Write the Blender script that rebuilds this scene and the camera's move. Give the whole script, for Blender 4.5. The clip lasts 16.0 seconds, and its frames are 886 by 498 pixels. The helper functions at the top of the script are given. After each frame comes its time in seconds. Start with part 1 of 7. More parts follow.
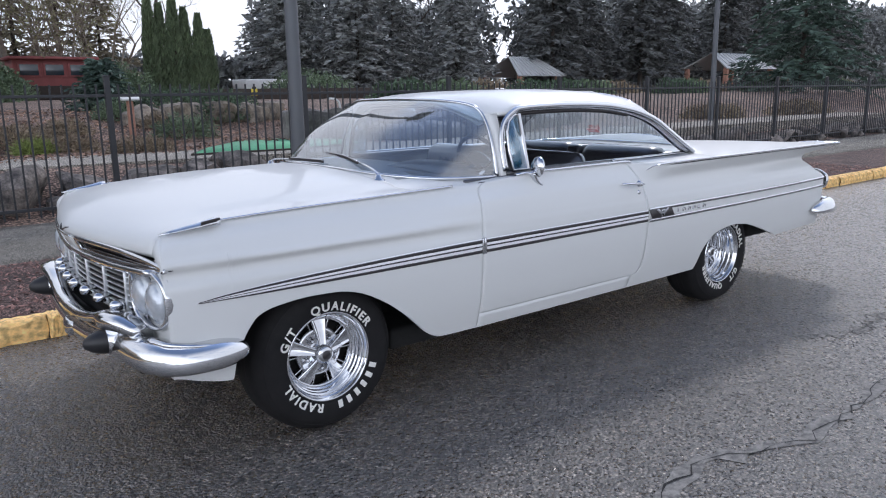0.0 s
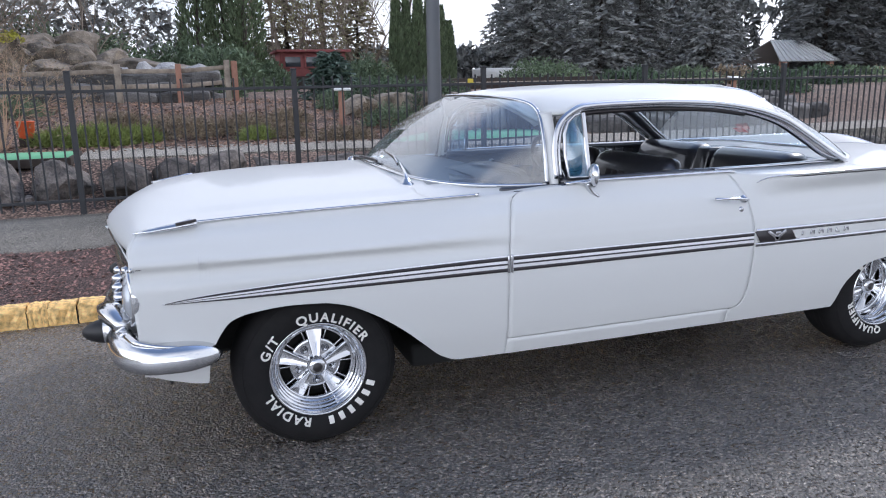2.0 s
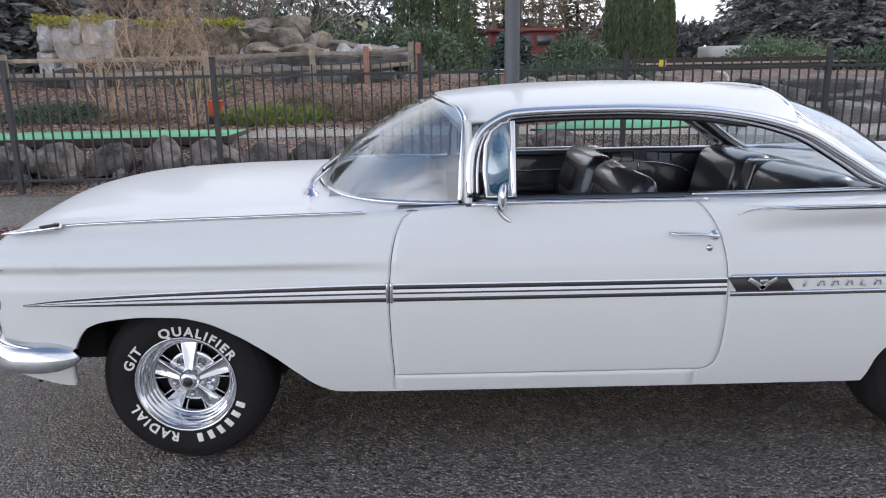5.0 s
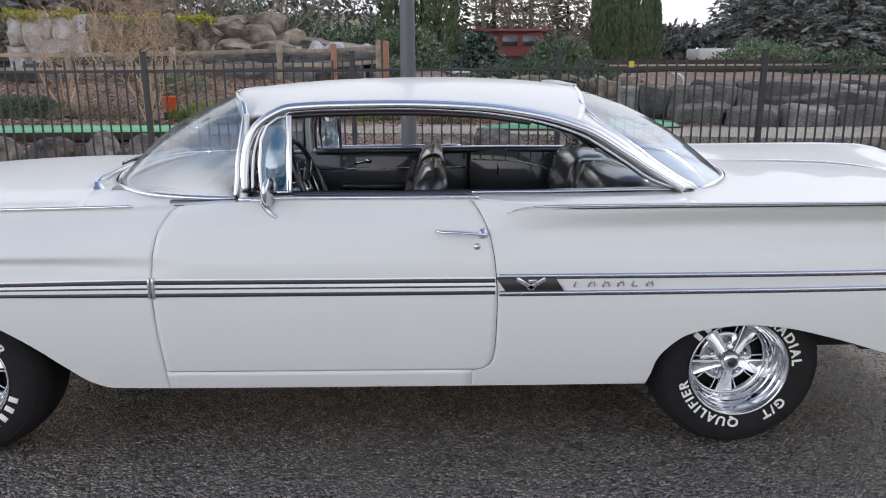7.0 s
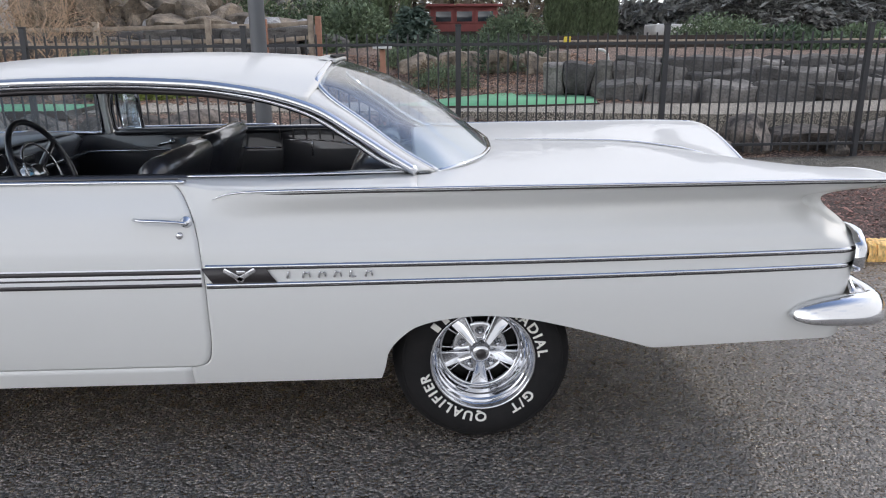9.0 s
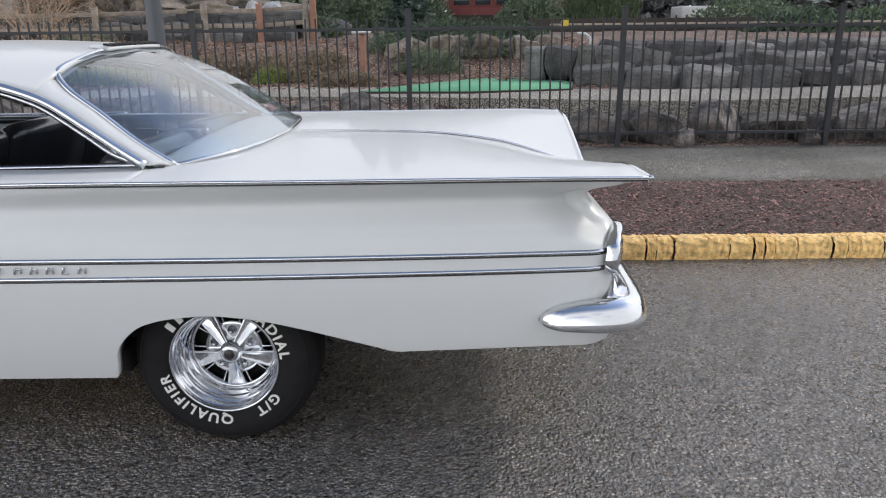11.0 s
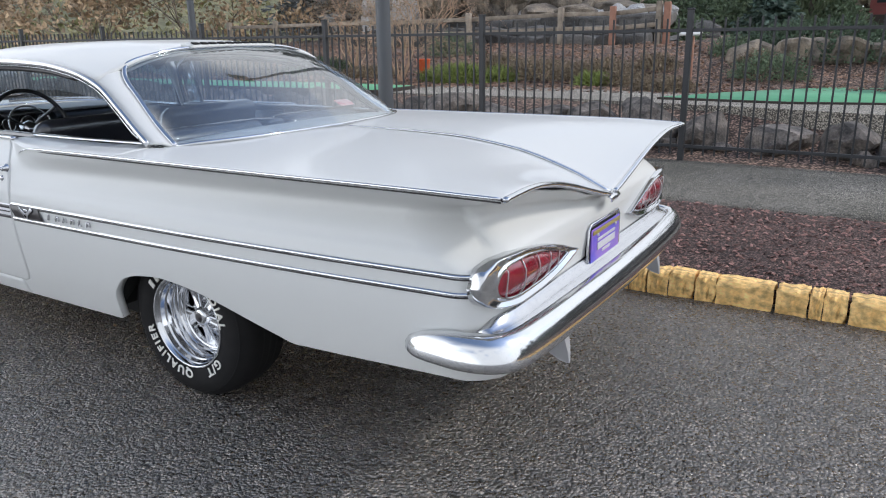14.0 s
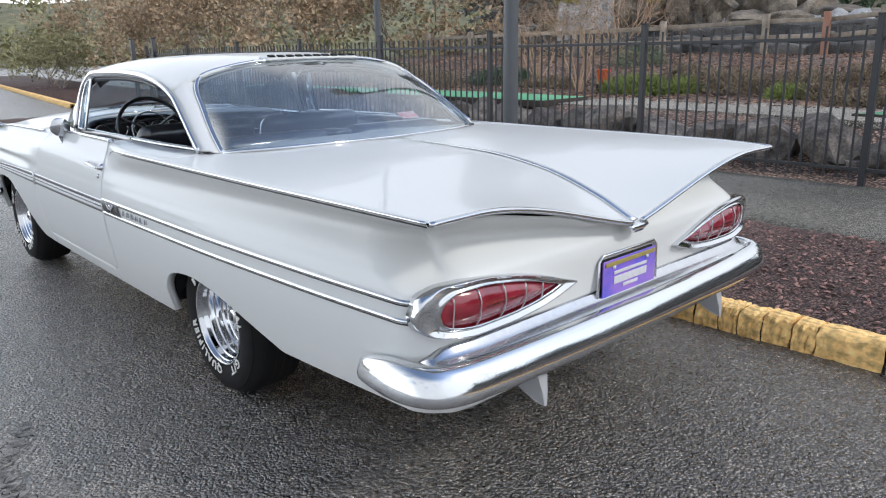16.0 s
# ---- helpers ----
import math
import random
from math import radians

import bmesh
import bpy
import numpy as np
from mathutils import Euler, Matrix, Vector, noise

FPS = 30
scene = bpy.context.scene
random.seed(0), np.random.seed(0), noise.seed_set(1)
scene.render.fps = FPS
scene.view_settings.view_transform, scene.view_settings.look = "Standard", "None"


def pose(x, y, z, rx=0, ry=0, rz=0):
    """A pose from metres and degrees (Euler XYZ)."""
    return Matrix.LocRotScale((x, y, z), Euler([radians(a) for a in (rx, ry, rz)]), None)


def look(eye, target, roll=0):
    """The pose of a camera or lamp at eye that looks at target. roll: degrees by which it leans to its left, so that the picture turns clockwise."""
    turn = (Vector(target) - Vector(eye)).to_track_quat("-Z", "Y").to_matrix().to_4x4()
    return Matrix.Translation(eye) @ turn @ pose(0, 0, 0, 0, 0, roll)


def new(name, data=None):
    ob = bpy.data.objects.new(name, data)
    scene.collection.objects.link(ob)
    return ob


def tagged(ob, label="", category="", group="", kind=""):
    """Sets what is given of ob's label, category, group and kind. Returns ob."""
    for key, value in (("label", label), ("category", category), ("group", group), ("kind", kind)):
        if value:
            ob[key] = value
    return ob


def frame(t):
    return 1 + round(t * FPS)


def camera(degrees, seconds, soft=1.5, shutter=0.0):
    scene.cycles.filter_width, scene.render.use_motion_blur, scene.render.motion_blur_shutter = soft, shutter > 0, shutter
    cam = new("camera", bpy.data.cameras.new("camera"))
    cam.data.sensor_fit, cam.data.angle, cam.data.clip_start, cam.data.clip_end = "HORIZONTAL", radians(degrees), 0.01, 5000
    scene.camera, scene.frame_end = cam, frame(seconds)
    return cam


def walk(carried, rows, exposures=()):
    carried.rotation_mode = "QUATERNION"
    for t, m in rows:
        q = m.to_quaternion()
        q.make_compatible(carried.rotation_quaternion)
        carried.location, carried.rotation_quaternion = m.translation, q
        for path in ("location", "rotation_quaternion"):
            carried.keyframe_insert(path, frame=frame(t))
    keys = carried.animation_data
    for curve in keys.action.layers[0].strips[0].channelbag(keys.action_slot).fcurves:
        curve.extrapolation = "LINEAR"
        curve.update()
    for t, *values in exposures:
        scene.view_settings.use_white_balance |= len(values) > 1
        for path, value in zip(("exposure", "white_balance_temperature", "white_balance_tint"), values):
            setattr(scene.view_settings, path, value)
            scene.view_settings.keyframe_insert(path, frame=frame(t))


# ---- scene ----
cam = camera(62.4, 16.0, soft=1.1)
PATH = [
    (0, (-1.428, -3.551, 1.425), (-0.225, -2.009, 1.008), -0.9),
    (0.5, (-1.193, -3.657, 1.423), (-0.109, -2.027, 1.012), -1.1),
    (1, (-0.943, -3.672, 1.418), (0.015, -1.966, 1.002), -1.0),
    (1.5, (-0.691, -3.696, 1.436), (0.105, -1.912, 1.008), -1.1),
    (2, (-0.41, -3.722, 1.448), (0.217, -1.874, 1.011), -1.1),
    (2.5, (-0.17, -3.687, 1.443), (0.294, -1.796, 0.988), -1.1),
    (3, (0.056, -3.602, 1.447), (0.389, -1.689, 0.969), -1.2),
    (3.2, (0.151, -3.595, 1.455), (0.435, -1.675, 0.97), -1.3),
    (5.3, (1.115, -3.578, 1.521), (1.116, -1.637, 1.041), -1.0),
    (5.5, (1.213, -3.586, 1.514), (1.2, -1.643, 1.039), -1.0),
    (6, (1.431, -3.622, 1.512), (1.415, -1.678, 1.041), -0.9),
    (6.5, (1.618, -3.624, 1.497), (1.621, -1.682, 1.021), -0.6),
    (7, (1.832, -3.553, 1.489), (1.858, -1.613, 1.006), -0.3),
    (7.5, (2.072, -3.503, 1.495), (2.109, -1.565, 1.003), -0.2),
    (8, (2.312, -3.478, 1.486), (2.366, -1.543, 0.985), -0.0),
    (8.5, (2.565, -3.464, 1.485), (2.63, -1.535, 0.96), -0.2),
    (9, (2.758, -3.397, 1.474), (2.85, -1.475, 0.932), -0.4),
    (9.5, (2.997, -3.32, 1.512), (3.08, -1.404, 0.945), -0.4),
    (10, (3.209, -3.31, 1.489), (3.316, -1.395, 0.923), -0.3),
    (10.2, (3.324, -3.318, 1.485), (3.43, -1.405, 0.913), -0.4),
    (12.3, (4.603, -3.155, 1.44), (4.175, -1.288, 0.865), -0.4),
    (12.5, (4.705, -3.122, 1.43), (4.211, -1.269, 0.864), -0.4),
    (13, (4.96, -3.015, 1.451), (4.294, -1.217, 0.882), -0.7),
    (13.5, (5.215, -2.895, 1.461), (4.366, -1.174, 0.897), -0.8),
    (14, (5.367, -2.726, 1.44), (4.365, -1.088, 0.88), -0.9),
    (14.5, (5.524, -2.569, 1.423), (4.385, -1.021, 0.871), -1.0),
    (15, (5.681, -2.401, 1.441), (4.425, -0.945, 0.891), -1.1),
    (15.5, (5.801, -2.272, 1.454), (4.45, -0.9, 0.913), -1.2),
    (16, (5.863, -2.167, 1.439), (4.435, -0.87, 0.912), -1.2),
]
walk(cam, [(t, look(e, g, r)) for t, e, g, r in PATH], [(0.0, 0.36, 6050, 14), (1.0, 0.47, 6060, 14), (3.0, 0.60, 6100, 14), (5.5, 0.56, 6400, 13), (10.0, 0.50, 6600, 12), (12.4, 0.43, 6450, 10), (13.4, 0.48, 6390, 10), (16.0, 0.52, 6300, 9)])

# ---- world, sun ----
SUN_FROM = Vector((0.80, 0.46, 0.70)).normalized()
world = bpy.data.worlds.new("sky")
scene.world = world
world.use_nodes = True
wn = world.node_tree.nodes
sky = wn.new("ShaderNodeTexSky")
sky.sky_type = "NISHITA"
sky.sun_disc = False
sky.sun_elevation = math.asin(SUN_FROM.z)
sky.sun_rotation = math.atan2(SUN_FROM.x, SUN_FROM.y)
sky.air_density, sky.dust_density, sky.ozone_density = 1.0, 0.8, 3.0
# broken cloud, thicker in patches, seen in the chrome and the glass
wt = wn.new("ShaderNodeTexCoord")
wmap = wn.new("ShaderNodeMapping")
wmap.inputs["Scale"].default_value = (1.3, 1.3, 3.2)
wno = wn.new("ShaderNodeTexNoise")
wno.inputs["Scale"].default_value, wno.inputs["Detail"].default_value = 1.7, 6.0
wr = wn.new("ShaderNodeValToRGB")
wr.color_ramp.elements[0].position, wr.color_ramp.elements[1].position = 0.20, 0.44
wmix = wn.new("ShaderNodeMixRGB")
wmix.inputs[2].default_value = (9.0, 9.3, 9.8, 1)
wl = world.node_tree.links
wl.new(wt.outputs["Generated"], wmap.inputs[0])
wl.new(wmap.outputs[0], wno.inputs["Vector"])
wl.new(wno.outputs["Fac"], wr.inputs[0])
# cloud lies low; overhead the sky is mostly open and blue
wsep = wn.new("ShaderNodeSeparateXYZ")
wl.new(wt.outputs["Generated"], wsep.inputs[0])
whi = wn.new("ShaderNodeMapRange")
whi.interpolation_type = "SMOOTHSTEP"
whi.inputs[1].default_value, whi.inputs[2].default_value, whi.inputs[3].default_value, whi.inputs[4].default_value = 0.54, 0.86, 1.0, 0.08
wl.new(wsep.outputs["Z"], whi.inputs[0])
wcov = wn.new("ShaderNodeMath")
wcov.operation = "MULTIPLY"
wl.new(wr.outputs[0], wcov.inputs[0])
wl.new(whi.outputs[0], wcov.inputs[1])
wl.new(wcov.outputs[0], wmix.inputs[0])
wblue = wn.new("ShaderNodeVectorMath")
wblue.operation = "SCALE"
wblue.inputs["Scale"].default_value = 1.7
wl.new(sky.outputs[0], wblue.inputs[0])
wl.new(wblue.outputs[0], wmix.inputs[1])
# thin haze brightens towards the sun
wdot = wn.new("ShaderNodeVectorMath")
wdot.operation = "DOT_PRODUCT"
wdot.inputs[1].default_value = SUN_FROM
wl.new(wt.outputs["Generated"], wdot.inputs[0])
wglow = wn.new("ShaderNodeMapRange")
wglow.interpolation_type = "SMOOTHSTEP"
wglow.inputs[1].default_value, wglow.inputs[2].default_value, wglow.inputs[3].default_value, wglow.inputs[4].default_value = 0.40, 1.0, 1.0, 1.35
wl.new(wdot.outputs["Value"], wglow.inputs[0])
wmul = wn.new("ShaderNodeVectorMath")
wmul.operation = "MULTIPLY"
wl.new(wmix.outputs[0], wmul.inputs[0])
# sky brightened opposite the sun: an unseen fill added for the car's shaded side
wback = wn.new("ShaderNodeMapRange")
wback.interpolation_type = "SMOOTHSTEP"
wback.inputs[1].default_value, wback.inputs[2].default_value, wback.inputs[3].default_value, wback.inputs[4].default_value = -0.05, -0.75, 1.0, 2.75
wl.new(wdot.outputs["Value"], wback.inputs[0])
wboth = wn.new("ShaderNodeMath")
wboth.operation = "MULTIPLY"
wl.new(wglow.outputs[0], wboth.inputs[0])
wl.new(wback.outputs[0], wboth.inputs[1])
wl.new(wboth.outputs[0], wmul.inputs[1])
wl.new(wmul.outputs[0], wn["Background"].inputs[0])
wn["Background"].inputs[1].default_value = 0.081
sun = new("sun", bpy.data.lights.new("sun", "SUN"))
sun.data.energy, sun.data.angle, sun.data.color = 1.10, radians(6.0), (1.0, 0.94, 0.86)
sun.matrix_world = look(SUN_FROM * 50, (0, 0, 0))

# ---- materials ----
def material(name, color, rough=0.5, metal=0.0, vary=0.0, scale=8.0, color2=None, bump=0.0, bump_scale=60.0, coat=0.0, spec=0.5,
             island=0.0, piece=0.0, fine=0.0, fine_scale=120.0):
    """A procedural surface: two scales of colour change, roughness change and relief."""
    m = bpy.data.materials.new(name)
    m.use_nodes = True
    n, l = m.node_tree.nodes, m.node_tree.links
    b = n["Principled BSDF"]
    b.inputs["Roughness"].default_value, b.inputs["Metallic"].default_value = rough, metal
    b.inputs["Coat Weight"].default_value = coat
    b.inputs["Coat Roughness"].default_value = 0.04
    b.inputs["Specular IOR Level"].default_value = spec
    c1 = (*color, 1)
    c2 = (*(color2 or [c * 0.6 for c in color]), 1)
    tc = n.new("ShaderNodeTexCoord")
    b.inputs["Base Color"].default_value = c1
    last = None
    if vary:
        no = n.new("ShaderNodeTexNoise")
        no.inputs["Scale"].default_value, no.inputs["Detail"].default_value, no.inputs["Roughness"].default_value = scale, 7.0, 0.62
        l.new(tc.outputs["Object"], no.inputs["Vector"])
        r = n.new("ShaderNodeValToRGB")
        r.color_ramp.elements[0].position, r.color_ramp.elements[1].position = 0.5 - 0.25 / max(vary, 0.3), 0.5 + 0.25 / max(vary, 0.3)
        r.color_ramp.elements[0].color, r.color_ramp.elements[1].color = c2, c1
        l.new(no.outputs["Fac"], r.inputs[0])
        last = r.outputs[0]
        mr = n.new("ShaderNodeMapRange")
        mr.inputs[3].default_value, mr.inputs[4].default_value = max(0.02, rough - 0.12 * vary), min(1, rough + 0.12 * vary)
        l.new(no.outputs["Fac"], mr.inputs[0])
        l.new(mr.outputs[0], b.inputs["Roughness"])
    if fine:
        nf = n.new("ShaderNodeTexNoise")
        nf.inputs["Scale"].default_value, nf.inputs["Detail"].default_value = fine_scale, 4.0
        l.new(tc.outputs["Object"], nf.inputs["Vector"])
        mf = n.new("ShaderNodeMapRange")
        mf.inputs[1].default_value, mf.inputs[2].default_value = 0.3, 0.7
        mf.inputs[3].default_value, mf.inputs[4].default_value = 1 - fine, 1 + fine
        l.new(nf.outputs["Fac"], mf.inputs[0])
        mx = n.new("ShaderNodeVectorMath")
        mx.operation = "MULTIPLY"
        if last is None:
            mx.inputs[0].default_value = c1[:3]
        else:
            l.new(last, mx.inputs[0])
        l.new(mf.outputs[0], mx.inputs[1])
        last = mx.outputs[0]
    if island or piece:
        src = n.new("ShaderNodeNewGeometry").outputs["Random Per Island"] if island else n.new("ShaderNodeObjectInfo").outputs["Random"]
        mi = n.new("ShaderNodeMapRange")
        k = island or piece
        mi.inputs[3].default_value, mi.inputs[4].default_value = 1 - k, 1 + k
        l.new(src, mi.inputs[0])
        mx = n.new("ShaderNodeVectorMath")
        mx.operation = "MULTIPLY"
        if last is None:
            mx.inputs[0].default_value = c1[:3]
        else:
            l.new(last, mx.inputs[0])
        l.new(mi.outputs[0], mx.inputs[1])
        last = mx.outputs[0]
    if last is not None:
        l.new(last, b.inputs["Base Color"])
    if bump:
        nb = n.new("ShaderNodeTexNoise")
        nb.inputs["Scale"].default_value, nb.inputs["Detail"].default_value = bump_scale, 5.0
        l.new(tc.outputs["Object"], nb.inputs["Vector"])
        bp = n.new("ShaderNodeBump")
        bp.inputs["Strength"].default_value, bp.inputs["Distance"].default_value = min(1.0, bump), 0.01
        l.new(nb.outputs["Fac"], bp.inputs["Height"])
        l.new(bp.outputs[0], b.inputs["Normal"])
    return m


def glass(name, tint, film_weight=0.0, film_color=(0.80, 0.80, 0.76)):
    """Thin window glass: mostly clear, mirror-like at its surface, with a film: dust, and on the near vent the blue of
    reflected sky.
    """
    m = bpy.data.materials.new(name)
    m.use_nodes = True
    n, l = m.node_tree.nodes, m.node_tree.links
    n.remove(n["Principled BSDF"])
    t, g, mix, f = n.new("ShaderNodeBsdfTransparent"), n.new("ShaderNodeBsdfGlossy"), n.new("ShaderNodeMixShader"), n.new("ShaderNodeLayerWeight")
    t.inputs[0].default_value = (*tint, 1)
    g.inputs["Roughness"].default_value = 0.01
    # gloss grows towards grazing sight, alike from both sides of the pane
    f.inputs[0].default_value = 0.5
    pw, gl = n.new("ShaderNodeMath"), n.new("ShaderNodeMapRange")
    pw.operation = "POWER"
    pw.inputs[1].default_value = 4.5
    gl.inputs[3].default_value, gl.inputs[4].default_value = 0.30, 1.0
    l.new(f.outputs["Facing"], pw.inputs[0])
    l.new(pw.outputs[0], gl.inputs[0])
    l.new(gl.outputs[0], mix.inputs[0])
    l.new(t.outputs[0], mix.inputs[1])
    l.new(g.outputs[0], mix.inputs[2])
    if film_weight:
        d, film, no, mr, tc = n.new("ShaderNodeBsdfDiffuse"), n.new("ShaderNodeMixShader"), n.new("ShaderNodeTexNoise"), n.new("ShaderNodeMapRange"), n.new("ShaderNodeTexCoord")
        d.inputs[0].default_value = (*film_color, 1)
        no.inputs["Scale"].default_value, no.inputs["Detail"].default_value = 2.6, 6.0
        mr.inputs[3].default_value, mr.inputs[4].default_value = film_weight * 0.5, film_weight * 1.5
        l.new(tc.outputs["Object"], no.inputs["Vector"])
        l.new(no.outputs["Fac"], mr.inputs[0])
        l.new(mr.outputs[0], film.inputs[0])
        l.new(mix.outputs[0], film.inputs[1])
        tl, half = n.new("ShaderNodeBsdfTranslucent"), n.new("ShaderNodeMixShader")
        tl.inputs[0].default_value = (*film_color, 1)
        half.inputs[0].default_value = 0.5
        l.new(d.outputs[0], half.inputs[1])
        l.new(tl.outputs[0], half.inputs[2])
        l.new(half.outputs[0], film.inputs[2])
        mix = film
    l.new(mix.outputs[0], n["Material Output"].inputs[0])
    return m


PAINT = material("white_paint", (0.665, 0.672, 0.66), 0.45, vary=0.35, scale=2.2, color2=(0.635, 0.642, 0.63), bump=0.012, bump_scale=7.0, coat=0.40, spec=0.2)
CHROME = material("chrome", (0.66, 0.67, 0.69), 0.05, 1.0, vary=0.3, scale=14, color2=(0.60, 0.61, 0.63), bump=0.01, bump_scale=25)
CHROME_DULL = material("polished_trim", (0.62, 0.63, 0.65), 0.16, 1.0, vary=0.4, scale=30, color2=(0.5, 0.5, 0.52), bump=0.02, bump_scale=90)
BUMPER = material("bumper_chrome", (0.74, 0.75, 0.765), 0.12, 1.0, vary=0.4, scale=9, color2=(0.66, 0.67, 0.69), bump=0.02, bump_scale=18)
SATIN = material("satin_bright_metal", (0.78, 0.79, 0.80), 0.32, 0.85, vary=0.4, scale=24, color2=(0.62, 0.63, 0.65))
BRIGHT = material("bright_aluminium", (0.80, 0.81, 0.82), 0.30, 0.0, vary=0.3, scale=30, color2=(0.8, 0.8, 0.82))
BLACK_STRIPE = material("dark_trim_paint", (0.035, 0.03, 0.032), 0.35, vary=0.4, scale=30)
RUBBER = material("tyre_rubber", (0.010, 0.010, 0.011), 0.80, vary=0.6, scale=18, color2=(0.018, 0.017, 0.017), bump=0.12, bump_scale=220, spec=0.2)
LETTER = material("raised_white_lettering", (0.85, 0.84, 0.80), 0.5, vary=0.6, scale=60, color2=(0.70, 0.68, 0.63))
WELL = material("underbody", (0.012, 0.012, 0.012), 0.8, vary=0.5, scale=12, bump=0.2, bump_scale=40)
VINYL = material("black_vinyl", (0.022, 0.024, 0.034), 0.32, coat=1.0, vary=0.5, scale=9, color2=(0.024, 0.024, 0.027), bump=0.06, bump_scale=260)
CARPET = material("black_carpet", (0.012, 0.012, 0.013), 0.95, vary=0.4, scale=60, bump=0.3, bump_scale=500)
DASH = material("dash_paint", (0.05, 0.06, 0.08), 0.3, vary=0.3, scale=12, coat=0.3)
DASH_TOP = material("grey_dash_pad", (0.30, 0.32, 0.34), 0.5, vary=0.4, scale=10, bump=0.05, bump_scale=200)
HEADLINER = material("headliner", (0.42, 0.41, 0.38), 0.8, vary=0.4, scale=8, bump=0.1, bump_scale=240)
GLASS = glass("window_glass", (0.80, 0.91, 0.99), 0.05)
# the near vent's reflected blue sky is put into its tint and film colour
GLASS_VENT = glass("sky_blue_vent_glass", (0.45, 0.72, 0.86), 0.16, (0.18, 0.46, 0.64))
LAMP_GLASS = material("headlamp_glass", (0.62, 0.66, 0.70), 0.08, 0.35, vary=0.6, scale=40, color2=(0.42, 0.45, 0.48), bump=0.3, bump_scale=70, coat=1.0)
RED_LENS = material("red_lens", (0.30, 0.016, 0.035), 0.10, vary=1.2, scale=12, color2=(0.15, 0.006, 0.014), coat=1.0, bump=0.1, bump_scale=110)
BLACK_RUBBER = material("bumper_rubber", (0.018, 0.018, 0.02), 0.45, vary=0.4, scale=30)
GRILLE_DARK = material("grille_dark", (0.02, 0.02, 0.022), 0.6, vary=0.5, scale=30)
SEAM = material("body_seam", (0.01, 0.01, 0.01), 0.9)

# ---- shape helpers ----
def curve(points, smooth=True):
    """A function of one number through the given (place, value) pairs, without overshoot."""
    xs = np.array([p[0] for p in points], float)
    ys = np.array([p[1] for p in points], float)
    h, d = np.diff(xs), np.diff(ys) / np.diff(xs)
    m = np.zeros_like(ys)
    m[0], m[-1] = d[0], d[-1]
    for i in range(1, len(xs) - 1):
        if d[i - 1] * d[i] > 0:
            w1, w2 = 2 * h[i] + h[i - 1], h[i] + 2 * h[i - 1]
            m[i] = (w1 + w2) / (w1 / d[i - 1] + w2 / d[i])

    def f(x):
        x = min(max(x, xs[0]), xs[-1])
        if not smooth:
            return float(np.interp(x, xs, ys))
        i = min(int(np.searchsorted(xs, x, side="right")) - 1, len(xs) - 2)
        i = max(i, 0)
        t = (x - xs[i]) / h[i]
        return float((1 + 2 * t) * (1 - t) ** 2 * ys[i] + t * (1 - t) ** 2 * h[i] * m[i] + t * t * (3 - 2 * t) * ys[i + 1] + t * t * (t - 1) * h[i] * m[i + 1])
    return f


def smoothstep(a, b, x):
    t = min(max((x - a) / (b - a), 0), 1)
    return t * t * (3 - 2 * t)


def spline(points, n):
    """n points along a smooth line through the given ones."""
    p = [Vector(q) for q in points]
    d = [0.0]
    for a, b in zip(p, p[1:]):
        d.append(d[-1] + (b - a).length)
    fs = [curve([(d[i], p[i][k]) for i in range(len(p))]) for k in range(3)]
    return [Vector([f(d[-1] * i / (n - 1)) for f in fs]) for i in range(n)]


def put(name, bm, mat, parent=None, label="", solid=0.0, smooth=True, bevel=0.0):
    """One mesh object from a bmesh."""
    me = bpy.data.meshes.new(name)
    if smooth:
        for f in bm.faces:
            f.smooth = True
    bm.to_mesh(me)
    bm.free()
    me.materials.append(mat)
    ob = new(name, me)
    if parent:
        ob.parent = parent
    if label:
        ob["label"] = label
    if solid:
        s = ob.modifiers.new("thickness", "SOLIDIFY")
        s.thickness, s.offset = abs(solid), (-1 if solid > 0 else 1)
    if bevel:
        v = ob.modifiers.new("edges", "BEVEL")
        v.width, v.segments, v.limit_method = bevel, 2, "ANGLE"
    return ob


def part(name, bm, mat, parent, label="", **k):
    return put(name, bm, mat, parent, label, **k)


def thing(name, label, category, at=(0, 0, 0), group="", kind=""):
    return tagged(at_pose(new(name), at), label, category, group, kind)


def at_pose(ob, at):
    ob.location = at
    return ob


def sheet(rows, toward=None, close=False):
    """Quads between rows of points; toward: roughly which way the front faces."""
    bm = bmesh.new()
    vs = [[bm.verts.new(p) for p in r] for r in rows]
    for a, b in zip(vs, vs[1:]):
        k = len(a) if close else len(a) - 1
        for j in range(k):
            q = [a[j], a[(j + 1) % len(a)], b[(j + 1) % len(b)], b[j]]
            try:
                bm.faces.new(q)
            except ValueError:
                pass
    bmesh.ops.remove_doubles(bm, verts=bm.verts, dist=1e-5)
    bm.normal_update()
    if toward is not None:
        t = Vector(toward)
        if sum(f.normal.dot(t) * f.calc_area() for f in bm.faces) < 0:
            bmesh.ops.reverse_faces(bm, faces=bm.faces)
    return bm


